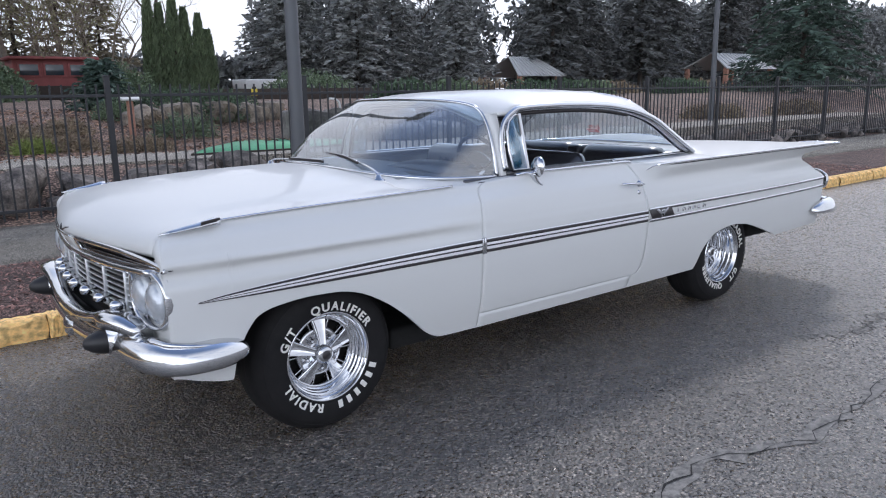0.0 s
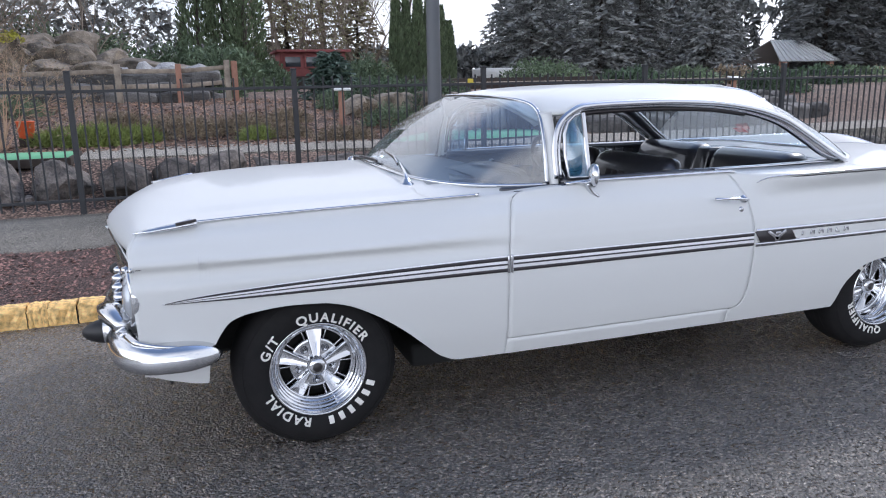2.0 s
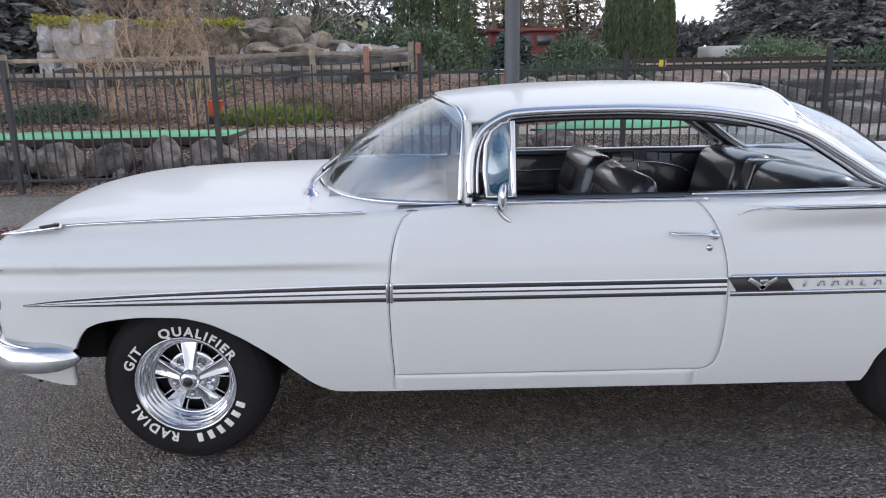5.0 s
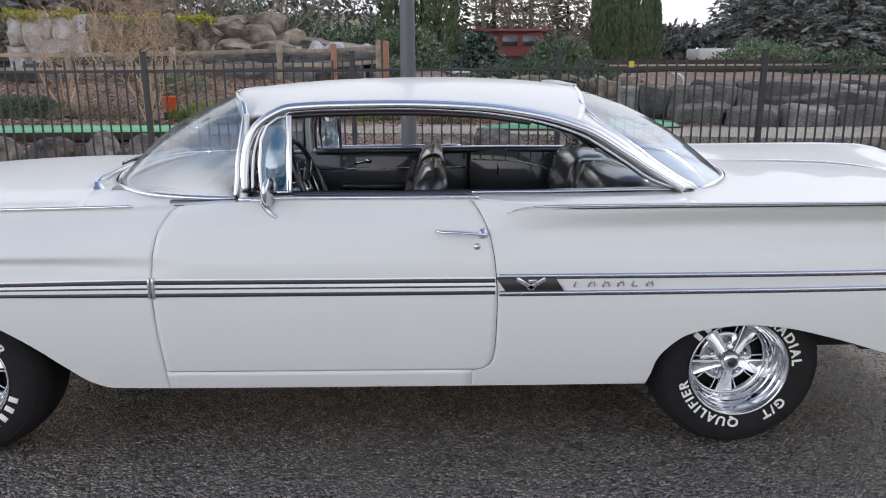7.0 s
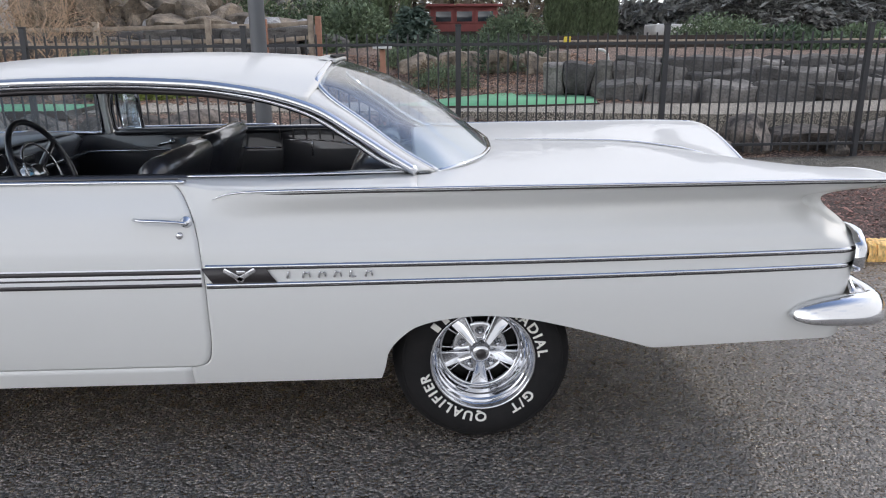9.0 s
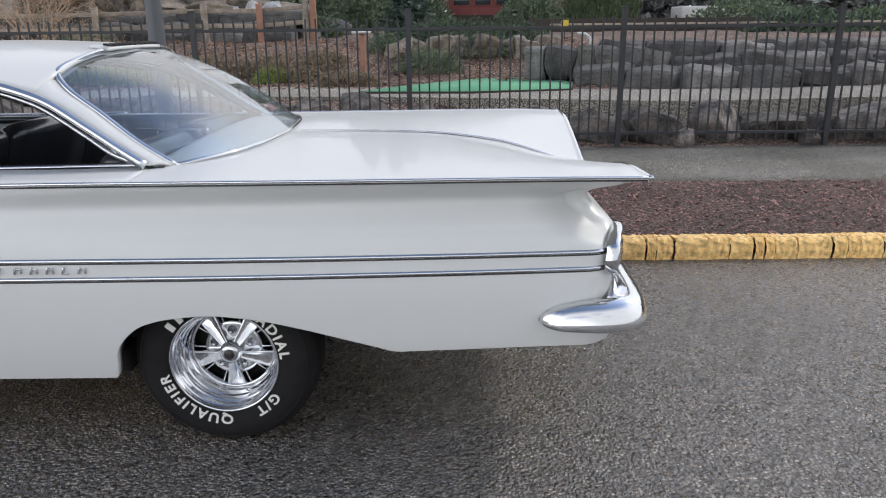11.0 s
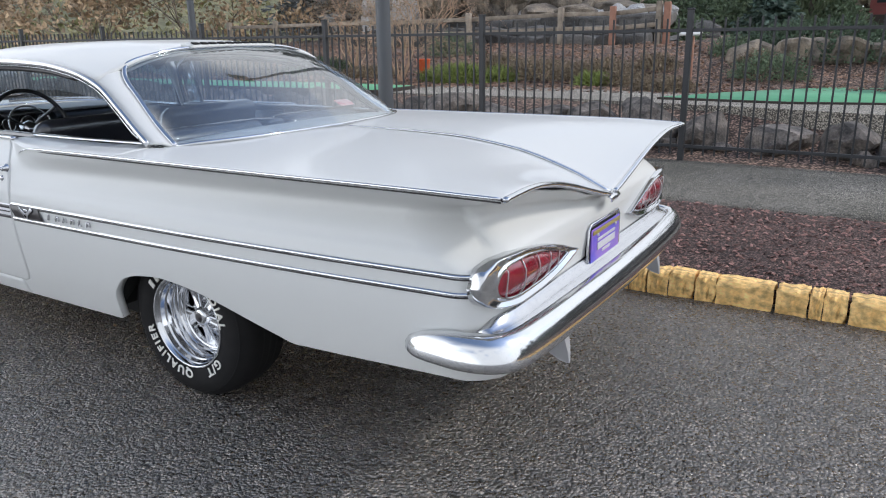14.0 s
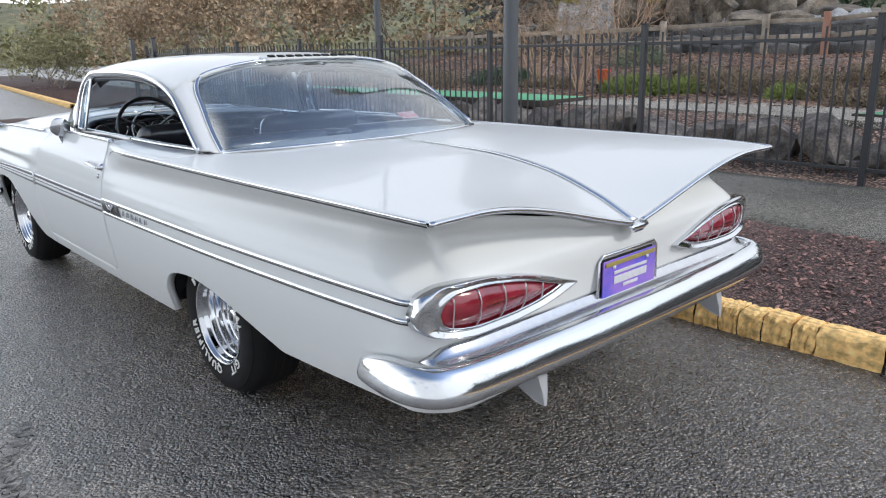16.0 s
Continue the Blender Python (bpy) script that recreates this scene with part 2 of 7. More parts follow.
def sweep(line, section, up=(0, 0, 1), closed=False, scales=None, cap=True):
    """A tube: section, pairs (across, up), carried along the line."""
    up = Vector(up)
    rows = []
    n = len(line)
    for i, p in enumerate(line):
        a = line[i - 1] if (i or closed) else p
        b = line[(i + 1) % n] if (i < n - 1 or closed) else p
        d = (Vector(b) - Vector(a)).normalized()
        side = d.cross(up)
        side = side.normalized() if side.length > 1e-6 else Vector((1, 0, 0))
        u = side.cross(d).normalized()
        s = scales[i] if scales else 1.0
        rows.append([Vector(p) + side * (x * s) + u * (y * s) for x, y in section])
    if closed:
        rows.append(rows[0])
    bm = sheet(rows, close=True)
    if cap and not closed:
        bm.verts.ensure_lookup_table()
        bmesh.ops.holes_fill(bm, edges=[e for e in bm.edges if e.is_boundary], sides=0)
    bmesh.ops.recalc_face_normals(bm, faces=bm.faces)
    return bm


def ring(rx, ry=None, n=12):
    ry = ry or rx
    return [(rx * math.cos(2 * math.pi * i / n), ry * math.sin(2 * math.pi * i / n)) for i in range(n)]


def lathe(profile, n=48, axis="y", close=False):
    """Profile pairs (radius, along) turned round the axis."""
    rows = []
    for r, a in profile:
        row = []
        for i in range(n):
            c, s = r * math.cos(2 * math.pi * i / n), r * math.sin(2 * math.pi * i / n)
            row.append({"y": (c, a, s), "z": (c, s, a), "x": (a, c, s)}[axis])
        rows.append(row)
    bm = sheet(rows, close=True)
    bmesh.ops.recalc_face_normals(bm, faces=bm.faces)
    return bm


def crisp(corners, e=0.0014):
    """Cuts each corner of a profile by a narrow chamfer, so that flats stay flat."""
    out = [corners[0]]
    for a, p, b in zip(corners, corners[1:], corners[2:]):
        for q in (a, b):
            d = math.dist(p, q)
            k = min(e / d, 0.4)
            out.append((p[0] + (q[0] - p[0]) * k, p[1] + (q[1] - p[1]) * k))
    return out + [corners[-1]]


def box(cx, cy, cz, sx, sy, sz, bevel=0.0, m=None, segments=2):
    bm = bmesh.new()
    bmesh.ops.create_cube(bm, size=1)
    for v in bm.verts:
        v.co = Vector((v.co.x * sx, v.co.y * sy, v.co.z * sz))
    if bevel:
        bmesh.ops.bevel(bm, geom=bm.edges[:], offset=bevel, segments=segments, affect="EDGES", profile=0.5)
    t = Matrix.Translation((cx, cy, cz))
    bmesh.ops.transform(bm, matrix=t @ m if m else t, verts=bm.verts)
    return bm


def join(*bms):
    me = bpy.data.meshes.new("tmp")
    out = bmesh.new()
    for b in bms:
        b.to_mesh(me)
        out.from_mesh(me)
        b.free()
    bpy.data.meshes.remove(me)
    return out


def mirrored(bm):
    """A copy of the bmesh on the other side of the car."""
    c = bm.copy()
    for v in c.verts:
        v.co.y = -v.co.y
    bmesh.ops.reverse_faces(c, faces=c.faces)
    return c


def both(name, bm, mat, parent, label="", **k):
    """The same part on the driver's side and on the far side."""
    c = mirrored(bm)
    return part(name, bm, mat, parent, label, **k), part(name, c, mat, parent, label, **k)


def text_mesh(body, size, depth, bold=0.0):
    c = bpy.data.curves.new("txt", "FONT")
    c.body, c.size, c.extrude, c.align_x, c.offset, c.space_character = body, size, depth, "CENTER", bold, 1.28
    o = bpy.data.objects.new("txt", c)
    scene.collection.objects.link(o)
    bpy.context.view_layer.update()
    me = bpy.data.meshes.new_from_object(o.evaluated_get(bpy.context.evaluated_depsgraph_get()))
    bm = bmesh.new()
    bm.from_mesh(me)
    bpy.data.objects.remove(o)
    bpy.data.curves.remove(c)
    bpy.data.meshes.remove(me)
    return bm

# ---- the car: front wheel axis at x = 0, nose towards -x, middle at y = 0 ----
car = thing("car", "white two-door hardtop coupe with chrome trim and flat tail fins", "car")

# outlines along the car
top_z = curve([(-0.70, 0.925), (-0.63, 0.945), (-0.5, 0.955), (-0.28, 0.966), (-0.06, 0.973), (0.37, 0.983), (0.8, 0.993), (1.1, 1.012), (1.3, 1.02),
               (1.96, 1.02), (2.12, 1.006), (2.3, 1.003), (2.6, 1.006), (3.5, 1.010), (4.2, 1.012), (4.5, 1.006)])
top_y = curve([(-0.70, 0.835), (-0.5, 0.850), (0.0, 0.862), (0.7, 0.872), (1.0, 0.895), (1.96, 0.905), (2.12, 0.945), (2.3, 0.968), (2.6, 0.982), (3.5, 0.99), (4.2, 0.985), (4.5, 0.962)])
wide = curve([(-0.70, 0.945), (-0.5, 0.968), (0.0, 0.985), (0.8, 0.998), (2.1, 1.005), (3.0, 1.0), (3.8, 0.975), (4.45, 0.935)])
front_k = curve([(-0.7, 1.0), (0.45, 1.0), (0.78, 0.3), (0.95, 0.0), (1.2, 0.0)])
rear_k = curve([(1.95, 0.0), (2.4, 0.35), (3.2, 0.7), (4.1, 1.0), (4.5, 1.0)])


def side(x, z):
    """Half width of the body at a station and height."""
    w, f, r = wide(x), front_k(x), rear_k(x)
    zt, yt = top_z(x), top_y(x)
    pts = [(0.25, w - 0.085), (0.33, w - 0.055), (0.47, w - 0.02), (0.66, w), (0.74, w)]
    pts += [(0.798, w - 0.005 - 0.030 * f - 0.008 * r), (0.828, w - 0.012 + 0.004 * f - 0.02 * r), (0.841, w - 0.015 - 0.004 * f - 0.024 * r)]
    pts += [(0.915, w - 0.040 - 0.036 * f - 0.026 * r - 0.028 * r * r), (zt - 0.022, yt + 0.010 * (1 - r) - 0.02 * r), (zt, yt)]
    xe = rear_x(0.93, z) if x > 4.1 else 9.0
    cove = smoothstep(0.75, 0.82, z)
    span = 0.09 + 0.08 * cove
    turn_in = (0.05 + 0.06 * cove) * max(0.0, (x - xe + span) / span) ** 2 * (1 - smoothstep(0.87, 0.985, z))
    return curve(pts)(z) - min(turn_in, 0.11)


arch_f = curve([(-0.80, 0.41), (-0.64, 0.40), (-0.55, 0.372), (-0.425, 0.345), (-0.415, 0.42), (-0.39, 0.50), (-0.36, 0.555), (-0.326, 0.594), (-0.25, 0.62), (-0.10, 0.634), (0.02, 0.630), (0.115, 0.61),
                (0.217, 0.562), (0.359, 0.464), (0.44, 0.393), (0.522, 0.325), (0.597, 0.297), (0.9, 0.292)])
arch_r = curve([(1.9, 0.292), (2.645, 0.292), (2.66, 0.33), (2.675, 0.40), (2.705, 0.45), (2.785, 0.513), (2.885, 0.538), (3.006, 0.548), (3.147, 0.534), (3.311, 0.495), (3.436, 0.457),
                (3.563, 0.416), (3.658, 0.389), (3.8, 0.391), (4.2, 0.394), (4.45, 0.392)])
door_front = curve([(0.29, 0.818), (0.4, 0.815), (0.534, 0.809), (0.668, 0.807), (0.821, 0.817), (0.906, 0.832), (0.969, 0.86), (1.0, 0.90)])
door_rear = curve([(0.367, 1.975), (0.372, 2.008), (0.385, 2.034), (0.41, 2.049), (0.49, 2.061), (0.65, 2.064), (0.80, 2.055), (0.907, 2.033), (0.98, 1.998), (1.03, 1.958)])

# rear end profile
lip_z = curve([(0, 0.838), (0.2, 0.868), (0.36, 0.915), (0.53, 0.945), (0.7, 0.975), (0.85, 0.990), (1.0, 1.006)])


def rear_x(y, z):
    """The tail panel: a cove below the fin, a bulge with the lamps, then in to the bumper."""
    y = abs(y)
    zl = lip_z(y)
    a = 0.02 + 0.115 * min(1, y / 0.93) ** 1.3
    span = max(zl - 0.80, 0.02)
    zc = zl - 0.42 * span
    pts = [(0.36, 4.425), (0.44, 4.430), (0.53, 4.416), (0.60, 4.422), (0.635, 4.425), (0.68, 4.430), (0.755, 4.436), (0.79, 4.430), (zc, 4.435 - a), (zl - 0.02, 4.425 - 0.1 * a), (zl, 4.455)]
    q = [pts[0]]
    for p in pts[1:]:
        if p[0] > q[-1][0] + 0.008:
            q.append(p)
    return curve(q)(z) - (0.034 + 0.036 * smoothstep(0.75, 0.82, z)) * max(0, (y - 0.74) / 0.19) ** 2 * (1 - 0.75 * smoothstep(0.88, 0.97, z))


def column(x0, x1, bottom, n, rows, gap0=None, gap1=None, dense=None):
    out = []
    us = np.linspace(0, 1, n + 1)
    if dense:
        us = np.unique(np.concatenate([us, np.linspace(dense[0], dense[1], 50)]))
    for j in range(rows + 1):
        v = j / rows
        row = []
        for u in us:
            xb = x0 + (x1 - x0) * u
            z = bottom(xb) + (top_z(xb) - bottom(xb)) * v
            for _ in range(3):
                a = gap0(z) if gap0 else x0
                b = gap1(z) if gap1 else x1
                x = xb + (a - x0) * max(0, 1 - u / 0.12) + (b - x1) * max(0, (u - 0.8) / 0.2)
                z = bottom(x) + (top_z(x) - bottom(x)) * v
            row.append((x, -side(x, z), z))
        out.append(row)
    return out


def lipped(rows, depth=0.035):
    """Turns the lowest row in, as a wheel arch or sill flange."""
    low = [(x, y + depth, z + 0.004) for x, y, z in rows[0]]
    edge = [(x, y, z + 0.0015) for x, y, z in rows[0]]
    return [low, rows[0], edge] + rows[1:]


nose_x = curve([(0.3, -0.645), (0.6, -0.655), (0.80, -0.662), (0.88, -0.655), (0.96, -0.615), (1.0, -0.58)])
fender = sheet(lipped(column(-0.66, 0.812, arch_f, 110, 40, nose_x, lambda z: door_front(z) - 0.0015, (0.155, 0.175))), (0, -1, 0))
both("front_fender", fender, PAINT, car, solid=0.006)
q_rows = column(2.0, 4.44, arch_r, 170, 90, lambda z: door_rear(z) + 0.0015 if z > 0.3685 else 1.9752, lambda z: rear_x(0.93, z), (0.262, 0.288))
quarter = sheet(lipped(q_rows), (0, -1, 0))
# the quarters run round the corners into the tail panel
t_rows = []
for j in range(91):
    e = Vector(q_rows[j][-1])
    row = []
    for i in range(65):
        v = -1 + 2 * i / 64
        yy = v * 0.93
        z = 0.392 + (lip_z(abs(yy)) - 0.396) * j / 90
        z += (e.z - (0.392 + (lip_z(0.93) - 0.396) * j / 90)) * abs(v) ** 4
        y = v * (0.93 + (-e.y - 0.93) * abs(v) ** 8)
        row.append((e.x if i in (0, 64) else rear_x(yy, z), y, z))
    t_rows.append(row)
rear_skin = join(quarter.copy(), mirrored(quarter), sheet(t_rows, (1, 0, 0)))
quarter.free()
bmesh.ops.remove_doubles(rear_skin, verts=rear_skin.verts, dist=2e-4)
part("rear_body", rear_skin, PAINT, car, "white rear body skin from the doors round the tail", solid=0.006)

# doors and sills
rows = []
for j in range(97):
    row = []
    for i in range(61):
        u = i / 60
        z = 0.370 + 0.63 * j / 96
        for _ in range(3):
            a, b = door_front(min(z, 1.0)) + 0.0015, door_rear(z) - 0.0015
            x = a + (b - a) * u
            z = 0.370 + (top_z(x) - 0.370) * j / 96
        row.append((x, -side(x, z) - 0.0005, z))
    rows.append(row)
door_bm = sheet(rows, (0, -1, 0))
doors = both("door", door_bm, PAINT, car, solid=0.02)
sill = sheet([[(x, -side(x, z) + (0.03 if j == 0 else 0), z) for x in np.linspace(0.816, 1.9755, 30)] for j, z in enumerate((0.293, 0.292, 0.2935, 0.30, 0.32, 0.345, 0.3675))], (0, -1, 0))
both("sill", sill, PAINT, car, solid=0.01)
# dark gaps behind the door's edges
for f, zs in ((door_front, np.linspace(0.30, 1.0, 24)), (door_rear, np.linspace(0.375, 1.015, 24))):
    seam = sheet([[(f(z) + dx, -side(f(z), z) + 0.009, z) for dx in (-0.02, 0.02)] for z in zs], (0, -1, 0))
    both("door_jamb", seam, SEAM, car)
seam = sheet([[(x, -side(x, 0.367) + 0.009, z) for x in np.linspace(0.82, 2.0, 20)] for z in (0.355, 0.38)], (0, -1, 0))
both("door_jamb", seam, SEAM, car)

# rounded front corner between fender, bonnet and lamp
rows = []
for j in range(25):
    z = 0.40 + 0.535 * j / 24
    x1 = nose_x(z)
    y1 = side(x1, z)
    xb = curve([(0.40, -0.64), (0.79, -0.645), (0.82, -0.650), (0.852, -0.655), (0.868, -0.662), (0.895, -0.656), (0.925, -0.632), (0.94, -0.60)])(z)
    yb = 0.56 + 0.278 * smoothstep(0.77, 0.85, z)
    rows.append([(x1 + (xb - x1) * (1 - (1 - k) ** 2) - 0.012 * math.sin(math.pi * k) * 0.6, -(y1 + (yb - y1) * k * k ** 0.6), z) for k in np.linspace(0, 1, 9)])
both("fender_nose", sheet(rows, (-1, 0, 0)), PAINT, car, solid=0.006)

# bonnet: middle and edge profiles from the lip back to the cowl
mid_line = spline([(-0.798, 0, 0.856), (-0.806, 0, 0.872), (-0.785, 0, 0.905), (-0.72, 0, 0.955), (-0.60, 0, 1.003), (-0.4, 0, 1.034), (0.0, 0, 1.054), (0.44, 0, 1.058)], 60)
edge_line = spline([(-0.652, 0, 0.852), (-0.662, 0, 0.868), (-0.655, 0, 0.895), (-0.630, 0, 0.925), (-0.56, 0, 0.948), (-0.4, 0, 0.960), (0.0, 0, 0.975), (0.52, 0, 0.986)], 60)
rows = []
for i in range(60):
    row = []
    for j in range(49):
        v = -1 + 2 * j / 48
        k = abs(v) ** 2.3
        p = mid_line[i].lerp(edge_line[i], k)
        ahead = 1 - smoothstep(-0.75, -0.45, p.x)
        p.x += (edge_line[i].x - mid_line[i].x) * (abs(v) ** 1.4 - k) * ahead
        crease = 0.010 * math.exp(-((abs(v) - 0.86) / 0.05) ** 2) * smoothstep(-0.7, -0.3, p.x)
        row.append((p.x, v * top_y(p.x), p.z - crease))
    rows.append(row)
part("bonnet", sheet(rows, (0, 0, 1)), PAINT, car, solid=0.012)

# cowl between bonnet and windscreen, with its sides
base_pts = [(0.475, 0, 1.052), (0.49, 0.3, 1.047), (0.535, 0.5, 1.038), (0.63, 0.66, 1.026), (0.77, 0.755, 1.016), (0.93, 0.785, 1.008), (1.075, 0.793, 1.004)]
base_x = curve([(q[1], q[0]) for q in base_pts])
base_z = curve([(q[1], q[2]) for q in base_pts])
rows = []
for j in range(41):
    v = j / 40
    row = []
    for k in np.linspace(0, 1, 9):
        x1 = 1.10 if v > 0.93 else base_x(min(v * 0.875, 0.79)) + 0.03
        x = 0.405 + (x1 - 0.405) * k
        y = v * top_y(x)
        z_hood = 1.056 + (0.985 - 1.056) * v ** 2.3
        z_base = base_z(min(y, 0.79)) + (top_z(x) - base_z(min(y, 0.79))) * smoothstep(0.80, 1.0, v)
        row.append((x, -y, z_hood + (z_base - z_hood) * k - 0.014 * (1 - k) ** 2))
    rows.append(row)
both("cowl", sheet(rows, (0, 0, 1)), PAINT, car, solid=0.01)

# tail deck with the two wings
deck_mid = curve([(2.5, 1.034), (3.0, 1.034), (3.3, 1.032), (3.72, 1.022), (4.03, 0.986), (4.3, 0.908), (4.455, 0.838)])


def deck_z(x, v):
    a = min(1, abs(v) / 0.85)
    g = 0.5 * (a * a * (3 - 2 * a)) + 0.5 * (1 - (1 - a) ** 2)
    ze = top_z(x) + 0.001
    bulge = 0.018 * math.sin(math.pi * min(1, abs(v))) * smoothstep(2.2, 3.0, x) * (1 - smoothstep(3.9, 4.4, x))
    return deck_mid(x) + (ze - deck_mid(x)) * g + bulge


rows = []
for i in range(80):
    u = i / 79
    row = []
    for j in range(65):
        v = -1 + 2 * j / 64
        xe = 4.462 + 0.02 * abs(v) ** 3 - 0.0 * abs(v)
        x = 2.78 + (xe - 2.78) * u
        row.append((x, v * top_y(x), deck_z(x, v)))
    rows.append(row)
part("tail_deck", sheet(rows, (0, 0, 1)), PAINT, car, solid=0.016)
strip = []
for i in range(30):
    x = 1.95 + 0.84 * i / 29
    yi = 0.805 - 0.05 * smoothstep(2.5, 2.85, x)
    strip.append([(x, -(top_y(x) + (yi - top_y(x)) * k), top_z(x) + 0.001 + (1.020 - top_z(x)) * k) for k in (0, 0.3, 0.6, 1)])
both("shoulder", sheet(strip, (0, 0, 1)), PAINT, car, solid=0.012)

# roof
rail_z = curve([(1.10, 1.15), (1.127, 1.232), (1.155, 1.272), (1.22, 1.318), (1.29, 1.342), (1.48, 1.351), (1.69, 1.353), (1.99, 1.342), (2.21, 1.314), (2.43, 1.256), (2.61, 1.157), (2.74, 1.072)])
roof_mid = curve([(0.95, 1.394), (1.2, 1.420), (1.5, 1.436), (1.87, 1.441), (2.2, 1.430), (2.48, 1.405)])


def green_y(z):
    return 0.802 - (z - 1.02) * 0.255


rows = []
for i in range(50):
    u = i / 49
    row = []
    for j in range(57):
        v = -1 + 2 * j / 56
        xf = 0.985 + 0.215 * abs(v) ** 3.2
        xr = 2.462 - 0.012 * abs(v) - 0.05 * abs(v) ** 6
        x = xf + (xr - xf) * u
        zr = rail_z(x) + 0.012
        yr = green_y(zr) + 0.004
        h = (1 - abs(v) ** 3.4)
        z = zr + (roof_mid(x) - zr) * h - 0.012 * v * v * 0
        y = v * yr * (1 - 0.0 * abs(v))
        y = math.copysign(yr * (abs(v) ** 0.92), v) if v else 0
        row.append((x, y, z))
    rows.append(row)
part("roof", sheet(rows, (0, 0, 1)), PAINT, car, solid=0.018)
rows = [[(x, y * 0.97, z - 0.03) for x, y, z in r[3:-3]] for r in rows]
part("headliner", sheet(rows, (0, 0, -1)), HEADLINER, car, solid=0.006)

# windscreen
top_pts = [(0.985, 0, 1.394), (1.0, 0.3, 1.39), (1.04, 0.5, 1.378), (1.085, 0.60, 1.356), (1.105, 0.655, 1.31), (1.098, 0.715, 1.22), (1.088, 0.755, 1.13), (1.085, 0.773, 1.06), (1.08, 0.790, 1.012)]
tl = spline(top_pts, 60)
bl = spline(base_pts, 60)
rows = []
for i in range(60):
    a, b = bl[i], tl[i]
    n = Vector((-1, 0.9 * i / 59, 0.6)).normalized()
    rows.append([a.lerp(b, k / 12) + n * (0.05 * math.sin(math.pi * k / 12) * (1 - (i / 59) ** 2)) for k in range(13)])
half = [[(p.x, -p.y, p.z) for p in r] for r in rows]
full = [[(p.x, p.y, p.z) for p in r] for r in reversed(rows)] + half[1:]
ws = part("windscreen", sheet(full, (-1, 0, 1)), GLASS, car, "wraparound glass windscreen")
ws.visible_shadow = False
loop = [Vector((p.x, -p.y, p.z)) for p in spline(top_pts, 70)]
loop = [Vector((p.x, -p.y, p.z)) for p in loop[::-1]] + loop[1:]
part("windscreen_frame", sweep(loop, ring(0.011, 0.009, 8)), CHROME, car)
loop = [Vector((p.x - 0.008, -p.y, p.z + 0.002)) for p in spline(base_pts, 50)]
loop = [Vector((p.x, -p.y, p.z)) for p in loop[::-1]] + loop[1:]
part("windscreen_base_trim", sweep(loop, ring(0.012, 0.010, 8)), CHROME, car)

# rear window
rt_pts = [(2.458, 0, 1.405), (2.452, 0.3, 1.397), (2.44, 0.48, 1.372), (2.425, 0.595, 1.338), (2.47, 0.645, 1.288), (2.60, 0.682, 1.196), (2.75, 0.714, 1.086), (2.868, 0.735, 1.018)]
rb_pts = [(3.125, 0, 1.040), (3.105, 0.3, 1.040), (3.06, 0.5, 1.038), (2.985, 0.64, 1.033), (2.935, 0.695, 1.028), (2.905, 0.718, 1.023), (2.885, 0.729, 1.020), (2.868, 0.735, 1.018)]
tl, bl = spline(rt_pts, 60), spline(rb_pts, 60)
rows = []
for i in range(60):
    a, b = bl[i], tl[i]
    n = Vector((0.5, 0.5 * i / 59, 0.8)).normalized()
    rows.append([a.lerp(b, k / 14) + n * (0.055 * math.sin(math.pi * k / 14) * (1 - (i / 59) ** 2)) for k in range(15)])
full = [[(p.x, p.y, p.z) for p in r] for r in reversed(rows)] + [[(p.x, -p.y, p.z) for p in r] for r in rows][1:]
rw = part("rear_window", sheet(full, (1, 0, 1)), GLASS, car, "sloping curved rear window glass")
rw.visible_shadow = False
for pts, r in ((rt_pts, 0.012), (rb_pts, 0.011)):
    loop = [Vector((p.x, -p.y, p.z + 0.003)) for p in spline(pts, 50)]
    loop = [Vector((p.x, -p.y, p.z)) for p in loop[::-1]] + loop[1:]
    part("rear_window_frame", sweep(loop, ring(r, r * 0.8, 8)), CHROME, car)
# vent louvres over the rear window
vent = part("roof_vent", sheet([[(2.395 + 0.075 * k, y, 1.4165 - 0.004 * (y / 0.27) ** 2 + 0.010 * math.sin(math.pi * min(1, k + 0.25))) for y in np.linspace(-0.275, 0.275, 24)] for k in np.linspace(0, 1, 7)], (0, 0, 1)), PAINT, car, "raised louvred vent over the rear window", solid=0.012)
for i in range(10):
    part("vent_slot", box(2.458, -0.2385 + 0.053 * i, 1.4225, 0.026, 0.036, 0.008, 0.002, Matrix.Rotation(radians(12), 4, "Y")), SEAM, vent)

# drip rail from the windscreen pillar over the window to the tail
rail_pts = [(1.118, 1.03), (1.118, 1.10), (1.122, 1.16), (1.140, 1.232), (1.163, 1.272), (1.225, 1.318), (1.29, 1.342), (1.48, 1.351), (1.69, 1.353), (1.99, 1.342), (2.21, 1.314),
            (2.42, 1.256), (2.59, 1.157), (2.71, 1.080), (2.79, 1.032)]
rail = spline([(x, -green_y(z) - 0.006, z) for x, z in rail_pts], 90)
both("drip_rail", sweep(rail, [(-0.004, -0.010), (0.014, -0.008), (0.018, 0.004), (0.004, 0.012), (-0.012, 0.010)], up=(0, -1, 0.4)), CHROME, car)
rail2 = spline([(x + (0.030 if x < 1.25 else (0.0 if x < 1.9 else -0.03)), -green_y(z) + 0.012, z - (0.020 if 1.2 < x < 2.75 else 0.0)) for x, z in rail_pts], 90)
both("window_frame", sweep(rail2, ring(0.009, 0.016, 8), up=(0, -1, 0.4)), CHROME_DULL, car)
